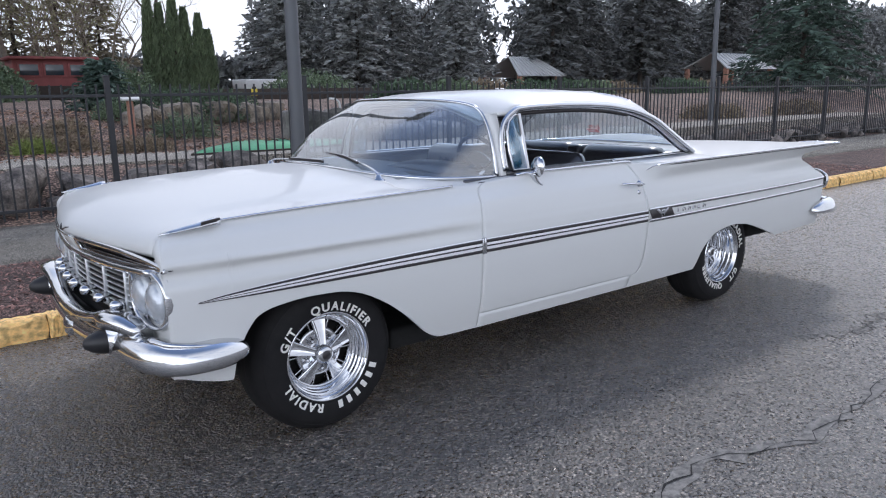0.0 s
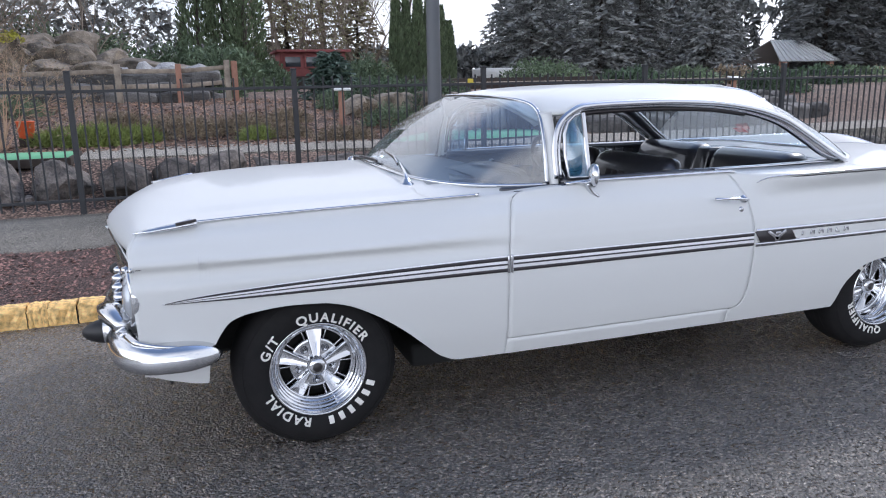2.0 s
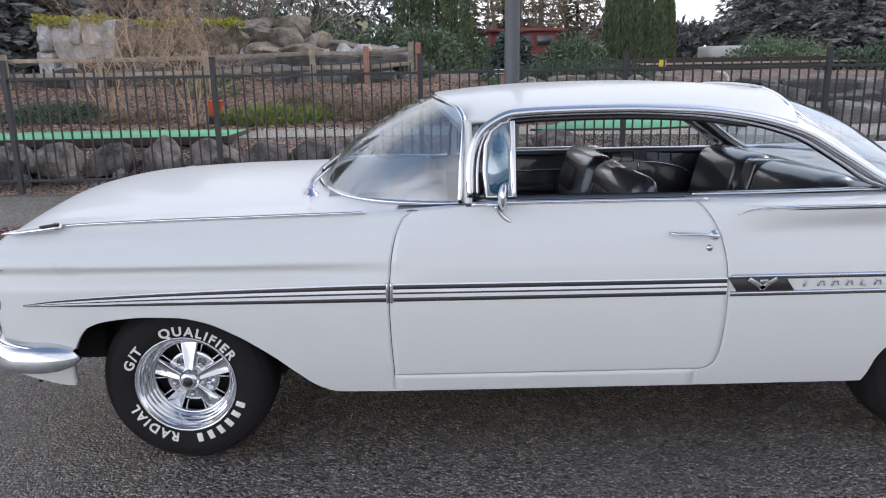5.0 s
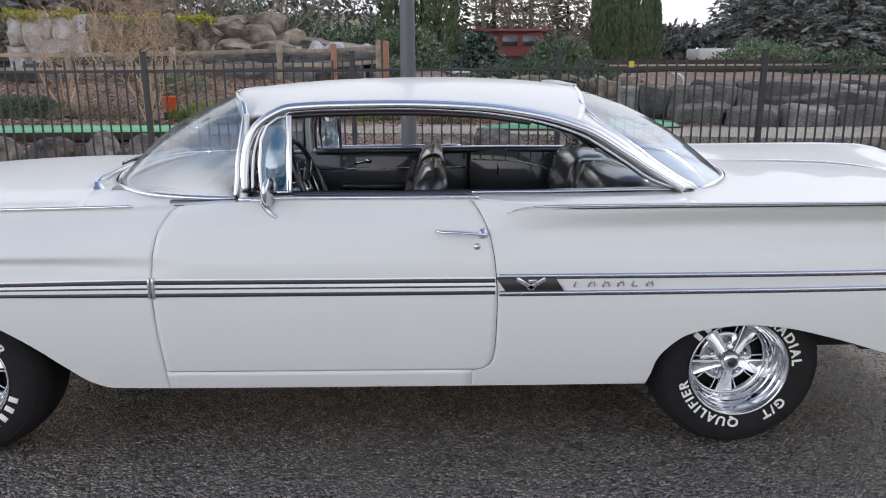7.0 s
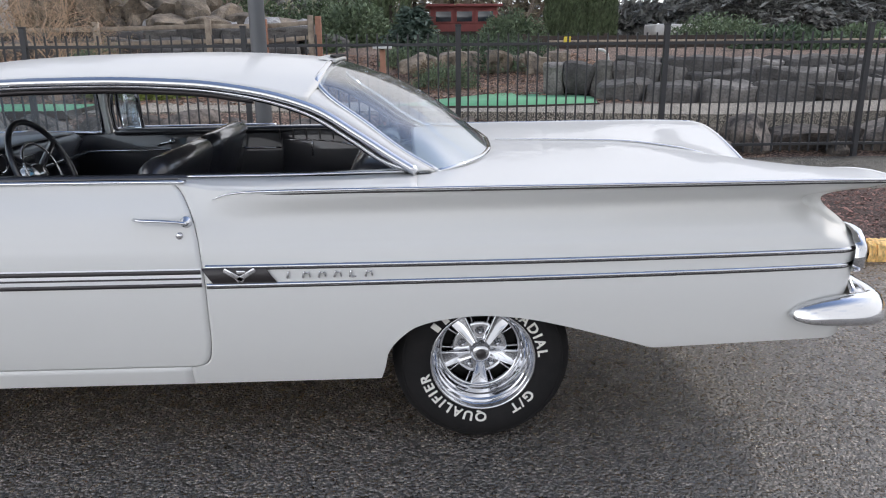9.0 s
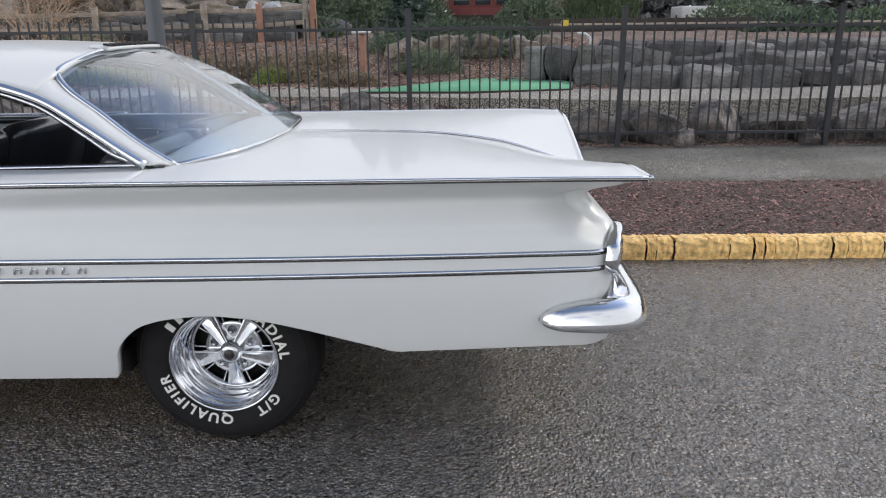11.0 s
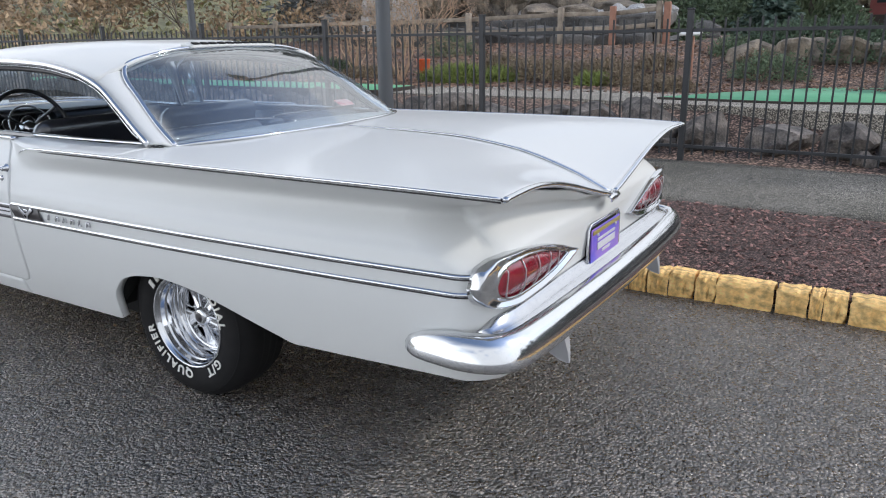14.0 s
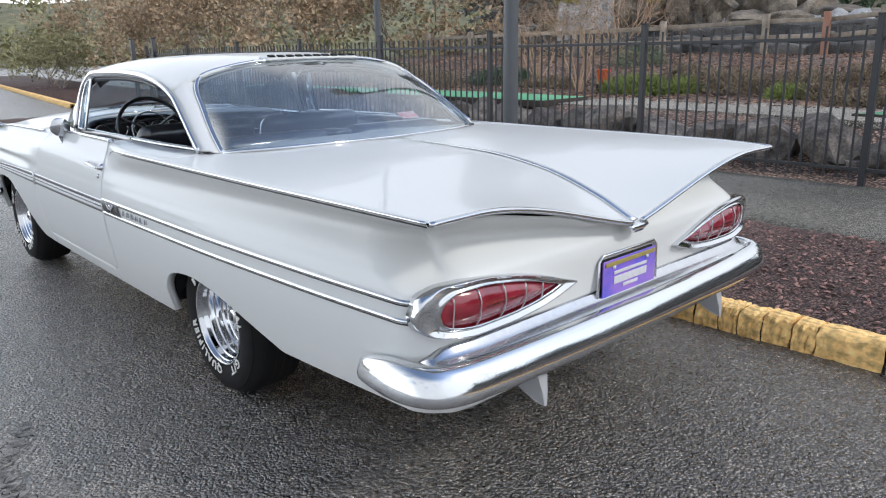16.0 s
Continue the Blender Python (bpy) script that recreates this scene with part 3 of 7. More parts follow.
rail3 = spline([(x, -green_y(z) + 0.014, z - 0.036) for x, z in rail_pts[5:11]], 50)
both("weatherstrip", sweep(rail3, ring(0.008, 0.014, 8), up=(0, -1, 0.4)), BLACK_STRIPE, car)
# windscreen pillar and rear pillar skins
pil = spline([(1.10, 0.655, 1.315), (1.105, 0.715, 1.22), (1.098, 0.755, 1.13), (1.098, 0.776, 1.06), (1.098, 0.795, 1.0)], 30)
rows = [[(p.x - 0.006, -p.y + 0.002, p.z), (p.x + 0.012, -p.y - 0.016, p.z + 0.003), (p.x + 0.03, -(green_y(p.z)) - 0.004, p.z + 0.006), (p.x + 0.03, -(green_y(p.z)) + 0.04, p.z + 0.006)] for p in pil]
both("windscreen_pillar", sheet(rows, (0, -1, 0)), PAINT, car, solid=0.01)
rp = [Vector(p) for p in spline(rt_pts[3:], 40)]
rows = []
for i, p in enumerate(rp):
    if i < 3:
        continue
    x, z = rail_pts[-1]
    t = i / 39
    q = rail[int(62 + 27 * t)]
    rows.append([(p.x, -p.y, p.z), (p.x * 0.65 + q.x * 0.35, -p.y * 0.6 + q.y * 0.4 - 0.012, p.z * 0.6 + q.z * 0.4 + 0.012), (q.x, q.y, q.z), (q.x - 0.02, q.y + 0.03, q.z - 0.02)])
both("rear_pillar", sheet(rows, (0, -1, 0)), PAINT, car, "slim pale pillar beside the rear window", solid=0.01)
rows = [[(p.x - 0.02, -p.y + 0.03, p.z - 0.02), (rail[int(62 + 27 * i / 39)].x - 0.022, rail[int(62 + 27 * i / 39)].y + 0.035, rail[int(62 + 27 * i / 39)].z - 0.026)] for i, p in enumerate(rp)]
both("pillar_lining", sheet(rows, (0, 1, 0)), VINYL, car, solid=0.008)

# side chrome: sill of the window, vent window with its frame
belt = [Vector((x, -(top_y(x) - 0.006), top_z(x) + 0.006)) for x in np.linspace(1.12, 2.0, 40)]
both("window_sill_trim", sweep(belt, ring(0.016, 0.008, 8)), CHROME, car)
belt = [Vector((x, -(green_y(1.02) - 0.005 - 0.03 * smoothstep(2.2, 2.8, x)), 1.026)) for x in np.linspace(1.98, 2.80, 30)]
both("quarter_sill_trim", sweep(belt, ring(0.012, 0.007, 8)), CHROME, car)
vw = [(1.182, 1.03), (1.176, 1.13), (1.183, 1.225), (1.205, 1.275), (1.245, 1.305), (1.283, 1.312), (1.284, 1.16), (1.284, 1.03)]
outline = [Vector((x, -green_y(z) - 0.002, z)) for x, z in vw]
bm = bmesh.new()
bm.faces.new([bm.verts.new(p) for p in outline])
vg = both("vent_window", bm, GLASS_VENT, car, "vent window glass, the near pane blue for reflected sky", solid=0.004)
vg[1].data.materials[0] = GLASS
for o in vg:
    o.visible_shadow = False
both("vent_frame", sweep(outline, ring(0.0085, 0.0085, 8), up=(0, -1, 0), closed=True), CHROME, car)
both("vent_post", box(1.290, -green_y(1.17) - 0.004, 1.17, 0.018, 0.012, 0.30, 0.004, Matrix.Rotation(-math.atan(0.255), 4, "X")), CHROME, car)

# ---- side spear, fin edges, mouldings ----
def band(x0, x1, lo, hi, off, n=80):
    """A flat moulding that lies on the body side between two heights."""
    rows = []
    for x in np.linspace(x0, x1, n):
        a, b = lo(x), hi(x)
        m = (a + b) / 2
        e = min(0.004, (b - a) / 4)
        rows.append([(x, -side(x, a) - 0.001, a), (x, -side(x, a + e) - off, a + e), (x, -side(x, m) - off * 1.15, m), (x, -side(x, b - e) - off, b - e), (x, -side(x, b) - 0.001, b)])
    return sheet(rows, (0, -1, 0))


tip_hi = curve([(-0.56, 0.6865), (-0.45, 0.702), (-0.25, 0.718), (0.0, 0.731), (0.4, 0.743), (0.81, 0.749), (2.06, 0.748)])
tip_lo = curve([(-0.56, 0.6845), (-0.45, 0.682), (-0.25, 0.680), (0.4, 0.680), (2.06, 0.682)])


def part_of(a, b):
    return (lambda x: tip_lo(x) + (tip_hi(x) - tip_lo(x)) * a), (lambda x: tip_lo(x) + (tip_hi(x) - tip_lo(x)) * b)


for x0, x1 in ((-0.56, door_front(0.71) - 0.006), (door_front(0.71) + 0.005, door_rear(0.71) - 0.005)):
    spear = both("side_spear", band(x0, x1, tip_lo, tip_hi, 0.004), BRIGHT, car, "tapering bright side moulding with dark stripes")
    for a, b in ((0.0, 0.27), (0.40, 0.56), (0.66, 0.97)):
        lo, hi = part_of(a, b)
        s = band(x0 + 0.01, x1 - 0.002, lo, hi, 0.0058)
        c = mirrored(s)
        part("dark_stripe", s, BLACK_STRIPE, spear[0])
        part("dark_stripe", c, BLACK_STRIPE, spear[1])
join_block = [box(door_front(0.71) + d, -side(0.82, 0.715) - 0.004, 0.715, 0.010, 0.012, 0.078, 0.003) for d in (-0.007, 0.008)]
for b in join_block:
    both("spear_clip", b, CHROME_DULL, car)
for zf in (lambda x: 0.752 - 0.001 * (x - 2), lambda x: 0.687 + 0.002 * (x - 2)):
    both("tail_moulding", band(2.07, 4.405, lambda x: zf(x) - 0.007, lambda x: zf(x) + 0.007, 0.006), CHROME, car)
    # a dark strip below each moulding paints in its shadow
    both("moulding_shadow_line", band(2.07, 4.40, lambda x: zf(x) - 0.0125, lambda x: zf(x) - 0.0075, 0.003), BLACK_STRIPE, car)
# badge and the model script as plain shapes
bq = band(2.075, 2.29, lambda x: 0.694, lambda x: 0.748, 0.007, 12)
for v in bq.verts:
    v.co.x += 0.02 * (0.721 - v.co.z) / 0.03
badge = part("badge", bq, BLACK_STRIPE, car, "dark badge plate with crossed bright flags")
part("badge", band(2.075, 2.29, lambda x: 0.694, lambda x: 0.748, 0.007, 12), BLACK_STRIPE, car).scale.y = -1
for s, rot in ((1, 32), (-1, -32)):
    part("badge_flag", box(2.185 + 0.02 * s, -side(2.18, 0.72) - 0.011, 0.724, 0.075, 0.004, 0.016, 0.001, Matrix.Rotation(radians(rot * -1), 4, "Y")), CHROME_DULL, badge)
part("badge_ornament", box(2.19, -side(2.18, 0.72) - 0.012, 0.735, 0.03, 0.004, 0.012, 0.002), CHROME, badge)
for i in range(6):
    x = 2.345 + 0.053 * i
    g = [box(x, -side(x, 0.72) - 0.004, 0.720, 0.007, 0.006, 0.024, 0.001, Matrix.Rotation(radians(14), 4, "Y"))]
    if i in (1, 2, 3, 5):
        g.append(box(x + 0.012, -side(x, 0.72) - 0.004, 0.726, 0.014, 0.006, 0.005, 0.001))
        g.append(box(x + 0.019, -side(x, 0.72) - 0.004, 0.720, 0.005, 0.006, 0.020, 0.001, Matrix.Rotation(radians(-10), 4, "Y")))
    if i == 4:
        g.append(box(x + 0.009, -side(x, 0.72) - 0.004, 0.710, 0.02, 0.006, 0.005, 0.001))
    both("script_bar", join(*g), CHROME_DULL, car)

# bright edge of the fin, from its start behind the door round the tail to the middle
fin_z = curve([(2.10, 0.972), (2.15, 0.990), (2.22, 0.998), (2.4, 1.003), (2.6, 1.006), (3.5, 1.010), (4.2, 1.012), (4.5, 1.006)])
line = [Vector((x, -side(x, min(fin_z(x), top_z(x))) - 0.003, fin_z(x))) for x in np.linspace(2.10, 4.478, 90)]
both("fin_moulding", sweep(line, ring(0.006, 0.0055, 8), scales=[0.4 + 0.6 * smoothstep(0, 8, i) for i in range(90)]), CHROME, car)
# thin dark tube under the fin edge stands in for its shadow line
shadow = [p + Vector((0, 0.004, -0.011)) for p in line[4:]]
both("fin_moulding_shadow", sweep(shadow, ring(0.0025, 0.003, 6)), BLACK_STRIPE, car)
edge = [Vector((4.468 + 0.02 * abs(v) ** 3, -v * top_y(4.46) * 0.998, deck_z(4.462, v) - 0.004)) for v in np.linspace(1.0, 0.03, 50)]
both("tail_edge_trim", sweep(edge, ring(0.012, 0.008, 8)), CHROME, car)
vee = [Vector((x, 0, deck_mid(x) + 0.006)) for x in np.linspace(3.17, 4.462, 50)]
part("deck_spear", sweep(vee, ring(0.016, 0.006, 8), scales=[0.3 + 0.9 * i / 49 for i in range(50)]), CHROME, car, "bright centre moulding on the tail deck")
part("tail_emblem", sheet([[(4.472, y, 0.842 - abs(y) * 0.1), (4.486, y * 0.8, 0.826), (4.476, y * 0.5, 0.806)] for y in (-0.06, -0.03, 0, 0.03, 0.06)], (1, 0, 0)), CHROME, car, solid=0.006)
# ridge moulding and the two arrow ornaments on the front fenders
line = [Vector((x, -top_y(x), top_z(x) + 0.004)) for x in np.linspace(-0.44, 0.72, 50)]
both("fender_moulding", sweep(line, ring(0.007, 0.006, 8)), CHROME, car)
arrow = [(-0.640, 0.868, 0.938, 0.25), (-0.58, 0.866, 0.944, 0.8), (-0.50, 0.866, 0.953, 1.1), (-0.44, 0.866, 0.962, 1.4), (-0.415, 0.866, 0.963, 1.3)]
bm = sweep([Vector((x, -y, z)) for x, y, z, s in arrow], [(-0.012, -0.008), (0.014, -0.008), (0.012, 0.002), (0.0, 0.012), (-0.010, 0.002)], scales=[s for *_, s in arrow])
both("fender_ornament", bm, CHROME, car, "chrome arrow ornament")
both("ornament_inset", box(-0.452, -0.884, 0.970, 0.075, 0.006, 0.011, 0.002, Matrix.Rotation(radians(-8), 4, "Y")), BLACK_STRIPE, car)

# door handle with its lock, mirror, wipers
for y in (-1, 1):
    w = side(2.0, 0.89)
    h = part("door_handle", sweep(spline([(1.845, y * (w + 0.004), 0.914), (1.87, y * (w + 0.024), 0.915), (1.95, y * (w + 0.030), 0.912), (2.02, y * (w + 0.020), 0.902)], 20), ring(0.010, 0.006, 10)), CHROME, doors[0] if y < 0 else doors[1], "chrome pull handle")
    part("button", lathe([(0.0, -0.012), (0.011, -0.012), (0.013, 0.0), (0.020, 0.004), (0.021, 0.012)], 16), CHROME, h).location = (2.012, y * (w + 0.006), 0.901)
    k = part("lock", lathe([(0.0, -0.006), (0.007, -0.006), (0.012, -0.003), (0.013, 0.006)], 16), CHROME_DULL, doors[0] if y < 0 else doors[1])
    k.location = (1.990, y * (side(2.0, 0.857) + 0.002), 0.857)
mirror = part("door_mirror", lathe([(0.0, -0.008), (0.03, -0.009), (0.050, -0.008), (0.054, -0.001), (0.051, 0.007), (0.038, 0.018), (0.018, 0.025), (0.0, 0.027)], 32, "x"), CHROME, car, "round chrome door mirror")
mirror.location = (1.240, -0.925, 1.052)
mirror.rotation_euler = (0, radians(-4), radians(-12 + 180))
part("mirror_glass", lathe([(0.0, -0.0105), (0.045, -0.0098), (0.047, -0.008)], 28, "x"), CHROME_DULL, mirror)
arm = part("mirror_arm", sweep(spline([(1.205, -0.925, 1.018), (1.215, -0.922, 1.000), (1.235, -0.918, 0.975), (1.262, -0.915, 0.957)], 20), ring(0.020, 0.010, 12), scales=[0.75 + 0.02 * i for i in range(20)]), CHROME, car)
part("mirror_stem", sweep([Vector((1.170, -0.926, 1.022)), Vector((1.205, -0.926, 1.024)), Vector((1.242, -0.926, 1.024))], ring(0.010, 0.007, 10), scales=[0.5, 1.0, 0.9]), CHROME, car)
part("mirror_foot", sweep(spline([(1.175, -0.912, 0.944), (1.22, -0.918, 0.950), (1.27, -0.918, 0.950), (1.345, -0.912, 0.944)], 20), ring(0.022, 0.010, 12), scales=[0.35 + 0.65 * math.sin(math.pi * min(0.97, max(0.03, i / 19))) ** 0.6 for i in range(20)]), CHROME, car)
for s, pts in ((-1, ((0.481, -0.600, 1.040), (0.487, -0.565, 1.060), (0.525, -0.32, 1.096), (0.505, -0.38, 1.088), (0.535, -0.18, 1.106), (0.545, 0.02, 1.112))),
               (1, ((0.474, 0.600, 1.036), (0.478, 0.560, 1.056), (0.480, 0.28, 1.070), (0.478, 0.34, 1.068), (0.482, 0.12, 1.074), (0.486, -0.05, 1.076)))):
    pts = [Vector(p) for p in pts]
    wip = part("wiper", sweep(spline(pts[:3], 14), ring(0.007, 0.004, 8), scales=[1.3 - 0.05 * i for i in range(14)]), CHROME, car, "chrome wiper arm with black blade")
    part("wiper_blade", sweep(spline([p - Vector((0.004, 0, -0.002)) for p in pts[3:]], 14), ring(0.004, 0.009, 6)), BLACK_STRIPE, wip)
    part("blade_bridge", sweep(spline([p - Vector((0.006, 0, -0.010)) for p in pts[3:]], 14), ring(0.005, 0.003, 6)), CHROME_DULL, wip)
    part("wiper_pivot", lathe([(0.0, 0.022), (0.012, 0.020), (0.018, 0.006), (0.030, -0.002), (0.034, -0.012)], 18, "z"), CHROME, wip).location = pts[0] - Vector((0, 0, 0.012))

# ---- front: grille, lamps, bumper ----
fx = lambda y: -0.735 + 0.095 * (abs(y) / 0.9) ** 1.6
rows = []
for j in range(15):
    z = 0.36 + (0.845 - 0.36) * j / 14
    rows.append([(fx(y) + 0.055 + 0.02 * (j < 3), y, z) for y in np.linspace(-0.92, 0.92, 40)])
part("front_panel", sheet(rows, (-1, 0, 0)), GRILLE_DARK, car, solid=0.01)
lip = [Vector((-0.800 + 0.13 * (abs(y) / 0.85) ** 2.3, y, 0.856 + 0.008 * (abs(y) / 0.85) ** 2)) for y in np.linspace(-0.12, 0.12, 16)]
part("bonnet_lip_trim", sweep(lip, ring(0.006, 0.006, 8)), CHROME, car)
lip2 = [Vector((fx(y) - 0.022, y, 0.778 + 0.020 * (abs(y) / 0.85) ** 3)) for y in np.linspace(-0.84, 0.84, 50)]
part("grille_header", sweep(lip2, [(-0.02, -0.010), (0.02, -0.012), (0.022, 0.006), (0.006, 0.014), (-0.02, 0.012)]), CHROME, car, "chrome bar above the grille")
# painted nose between the two intake slots, with a small bright emblem
part("nose_bridge", sheet([[(fx(0) - 0.02 - 0.045 * k, y, 0.772 + 0.084 * k) for y in (-0.085 - 0.05 * k, -0.04, 0, 0.04, 0.085 + 0.05 * k)] for k in (0, 0.5, 1)], (-1, 0, 0)), PAINT, car, solid=0.01)
brow_hi = lambda y: Vector((-0.790 + 0.150 * (y / 0.95) ** 1.35, y, 0.855 - 0.040 * (y / 0.95) ** 5))
brow_lo = lambda y: Vector((-0.764 + 0.124 * (y / 0.95) ** 1.35, y, 0.798 + 0.020 * (y / 0.95) ** 3))
for s in (-1, 1):
    ys = list(np.linspace(0.14, 0.93, 30))
    up = [brow_hi(y) for y in ys] + [Vector((-0.654, 0.942, 0.815))]
    dn = [brow_lo(y) for y in ys][::-1]
    slot = [Vector((p.x - 0.006, s * p.y, p.z)) for p in up + dn]
    part("slot_trim", sweep(slot, [(-0.010, -0.006), (0.010, -0.007), (0.012, 0.003), (0.0, 0.009), (-0.012, 0.004)], up=(-1, 0, 0), closed=True), CHROME, car, "chrome frame of the intake slot")
    part("slot_recess", sheet([[(a.x + 0.012, s * a.y, a.z), (b.x + 0.030, s * b.y, b.z)] for a, b in zip(up, dn[::-1] + [up[-1]])], (-1, 0, 0)), GRILLE_DARK, car)
    part("slot_vane", sweep([Vector((brow_lo(y).x - 0.004, s * y, 0.4 * brow_hi(y).z + 0.6 * brow_lo(y).z)) for y in np.linspace(0.18, 0.86, 24)], ring(0.012, 0.003, 8)), CHROME_DULL, car)
    part("nose_emblem", sweep([Vector((-0.808, s * 0.012, 0.874)), Vector((-0.800, s * 0.05, 0.886)), Vector((-0.780, s * 0.11, 0.893))], ring(0.003, 0.004, 6), scales=[1.0, 0.9, 0.3]), BLACK_STRIPE, car)
grille = part("grille", sweep([Vector((fx(y) - 0.008, y, 0.596)) for y in np.linspace(-0.60, 0.60, 30)], ring(0.012, 0.010, 8)), SATIN, car, "chrome grille with bars and bullets")
for i in range(6):
    z = 0.622 + 0.024 * i
    part("grille_bar", sweep([Vector((fx(y) - 0.006, y, z)) for y in np.linspace(-0.60, 0.60, 30)], ring(0.008, 0.0038, 8)), SATIN, grille)
for i in range(6):
    y = -0.575 + 0.23 * i
    part("grille_upright", box(fx(y) - 0.012, y, 0.690, 0.018, 0.011, 0.165, 0.004), SATIN, grille)
for i in range(7):
    y = -0.54 + 0.18 * i
    b = part("grille_bullet", lathe([(0.0, -0.060), (0.010, -0.058), (0.019, -0.046), (0.023, -0.024), (0.020, 0.0), (0.014, 0.012)], 16, "x"), CHROME, grille)
    b.location = (fx(y) - 0.012, y, 0.628)
for s in (-1, 1):
    c = Vector((-0.679, s * 0.778, 0.694))
    tilt = Matrix.Translation(c) @ Matrix.Rotation(radians(-s * 3), 4, "Z")
    prof = []
    for k, (g, dx) in enumerate(((0.985, 0.060), (1.0, 0.020), (1.0, -0.002), (0.985, -0.009), (0.955, -0.008), (0.935, 0.002), (0.925, 0.03))):
        row = []
        for i in range(48):
            a = 2 * math.pi * i / 48
            ca, sa = math.cos(a), math.sin(a)
            ex = math.copysign(abs(ca) ** 0.75, ca) * 0.174 * g
            ez = math.copysign(abs(sa) ** 0.75, sa) * 0.112 * g
            row.append(tilt @ Vector((dx + 0.10 * max(0.0, ex * s) ** 2 / 0.18, ex, ez)))
        prof.append(row)
    pod = part("headlamp_bezel", sheet(prof, close=True), CHROME, car, "oval chrome surround of twin headlamps", solid=0.003)
    part("bezel_back", sheet([[tilt @ Vector((0.028, y, z)) for y in (-0.155, 0, 0.155)] for z in (-0.09, 0, 0.09)], (-1, 0, 0)), CHROME_DULL, pod)
    for d in (-0.077, 0.077):
        l = part("headlamp", lathe([(0.0, -0.024), (0.03, -0.022), (0.055, -0.013), (0.070, 0.0), (0.073, 0.012), (0.079, 0.006), (0.081, 0.03)], 32, "x"), LAMP_GLASS, pod, "sealed glass headlamp")
        l.matrix_local = tilt @ Matrix.Translation((-0.004, d, -0.004))

# front bumper: one bar in plan, wings, centre bar, bullets
sec = [(0.044, 0.046), (0.040, -0.044), (-0.006, -0.052), (-0.024, -0.048), (-0.034, -0.038), (-0.040, -0.024), (-0.041, -0.006), (-0.037, 0.014), (-0.028, 0.032), (-0.015, 0.045), (0.002, 0.052), (0.026, 0.053)]
bar = spline([(-0.365, -0.965, 0.478), (-0.50, -0.985, 0.482), (-0.60, -0.975, 0.482), (-0.675, -0.92, 0.484), (-0.725, -0.82, 0.490), (-0.755, -0.66, 0.500), (-0.770, -0.50, 0.482), (-0.782, -0.25, 0.456), (-0.79, 0, 0.446)], 60)
bar = bar + [Vector((p.x, -p.y, p.z)) for p in bar[-2::-1]]
fsc = [0.12 + 0.88 * math.sqrt(max(0, 1 - (1 - min(1, min(i, len(bar) - 1 - i) / 7)) ** 2)) for i in range(len(bar))]
fsc = [k * (1 + 0.10 * math.exp(-((abs(p.y) - 0.86) / 0.13) ** 2)) for k, p in zip(fsc, bar)]
fb = part("front_bumper", sweep(bar, sec, scales=fsc), BUMPER, car, "chrome front bumper with black-tipped bullets")
upper = spline([(-0.69, -0.76, 0.560), (-0.728, -0.66, 0.586), (-0.757, -0.54, 0.584), (-0.775, -0.36, 0.552), (-0.785, -0.17, 0.530), (-0.788, 0, 0.524)], 30)
upper = upper + [Vector((p.x, -p.y, p.z)) for p in upper[-2::-1]]
part("bumper_upper_bar", sweep(upper, [(-0.06, -0.014), (0.006, -0.034), (0.026, -0.024), (0.034, -0.004), (0.024, 0.016), (0.0, 0.028), (-0.03, 0.030), (-0.06, 0.020)], scales=[0.8 + 0.5 * math.exp(-((abs(p.y) - 0.62) / 0.12) ** 2) for p in upper]), CHROME, fb)
part("bumper_centre", sweep(spline([(-0.80, -0.11, 0.452), (-0.822, -0.05, 0.440), (-0.826, 0, 0.436), (-0.822, 0.05, 0.440), (-0.80, 0.11, 0.452)], 16), ring(0.022, 0.040, 10), scales=[0.5 + 0.5 * math.sin(math.pi * i / 15) for i in range(16)]), CHROME, fb, "chrome centre guard")
part("bumper_recess", box(-0.755, 0, 0.488, 0.02, 0.86, 0.075, 0.006), GRILLE_DARK, fb)
for s in (-1, 1):
    part("bumper_fin", sweep(spline([(-0.705, s * 0.845, 0.548), (-0.66, s * 0.945, 0.545), (-0.56, s * 0.992, 0.532), (-0.48, s * 0.995, 0.520)], 20), [(-0.020, -0.012), (0.012, -0.016), (0.010, 0.004), (-0.006, 0.014), (-0.022, 0.008)], scales=[1.0 - 0.6 * i / 19 for i in range(20)]), CHROME, fb)
for s in (-1, 1):
    b = part("bumper_bullet", lathe([(0.080, 0.12), (0.078, 0.06), (0.070, 0.0), (0.056, -0.040), (0.051, -0.052)], 32, "x"), CHROME, fb, "chrome bumper bullet")
    b.location = (-0.752, s * 0.600, 0.510)
    t = part("bullet_tip", lathe([(0.050, -0.050), (0.045, -0.078), (0.033, -0.108), (0.016, -0.130), (0.0, -0.135)], 32, "x"), BLACK_RUBBER, b, "black rubber tip")
    part("bumper_bolt", lathe([(0.0, -0.010), (0.008, -0.008), (0.012, 0.0)], 12, "y"), CHROME_DULL, fb).location = (-0.55, s * 1.012 if s < 0 else 1.02, 0.49)

# ---- rear: lamps, plate, bumper ----
lamp_top = curve([(0.30, 0.690), (0.38, 0.716), (0.46, 0.744), (0.62, 0.783), (0.78, 0.802), (0.86, 0.799), (0.91, 0.782), (0.938, 0.758), (0.95, 0.719)])
lamp_low = curve([(0.30, 0.686), (0.38, 0.660), (0.46, 0.642), (0.62, 0.628), (0.74, 0.627), (0.86, 0.640), (0.91, 0.655), (0.938, 0.680), (0.95, 0.718)])


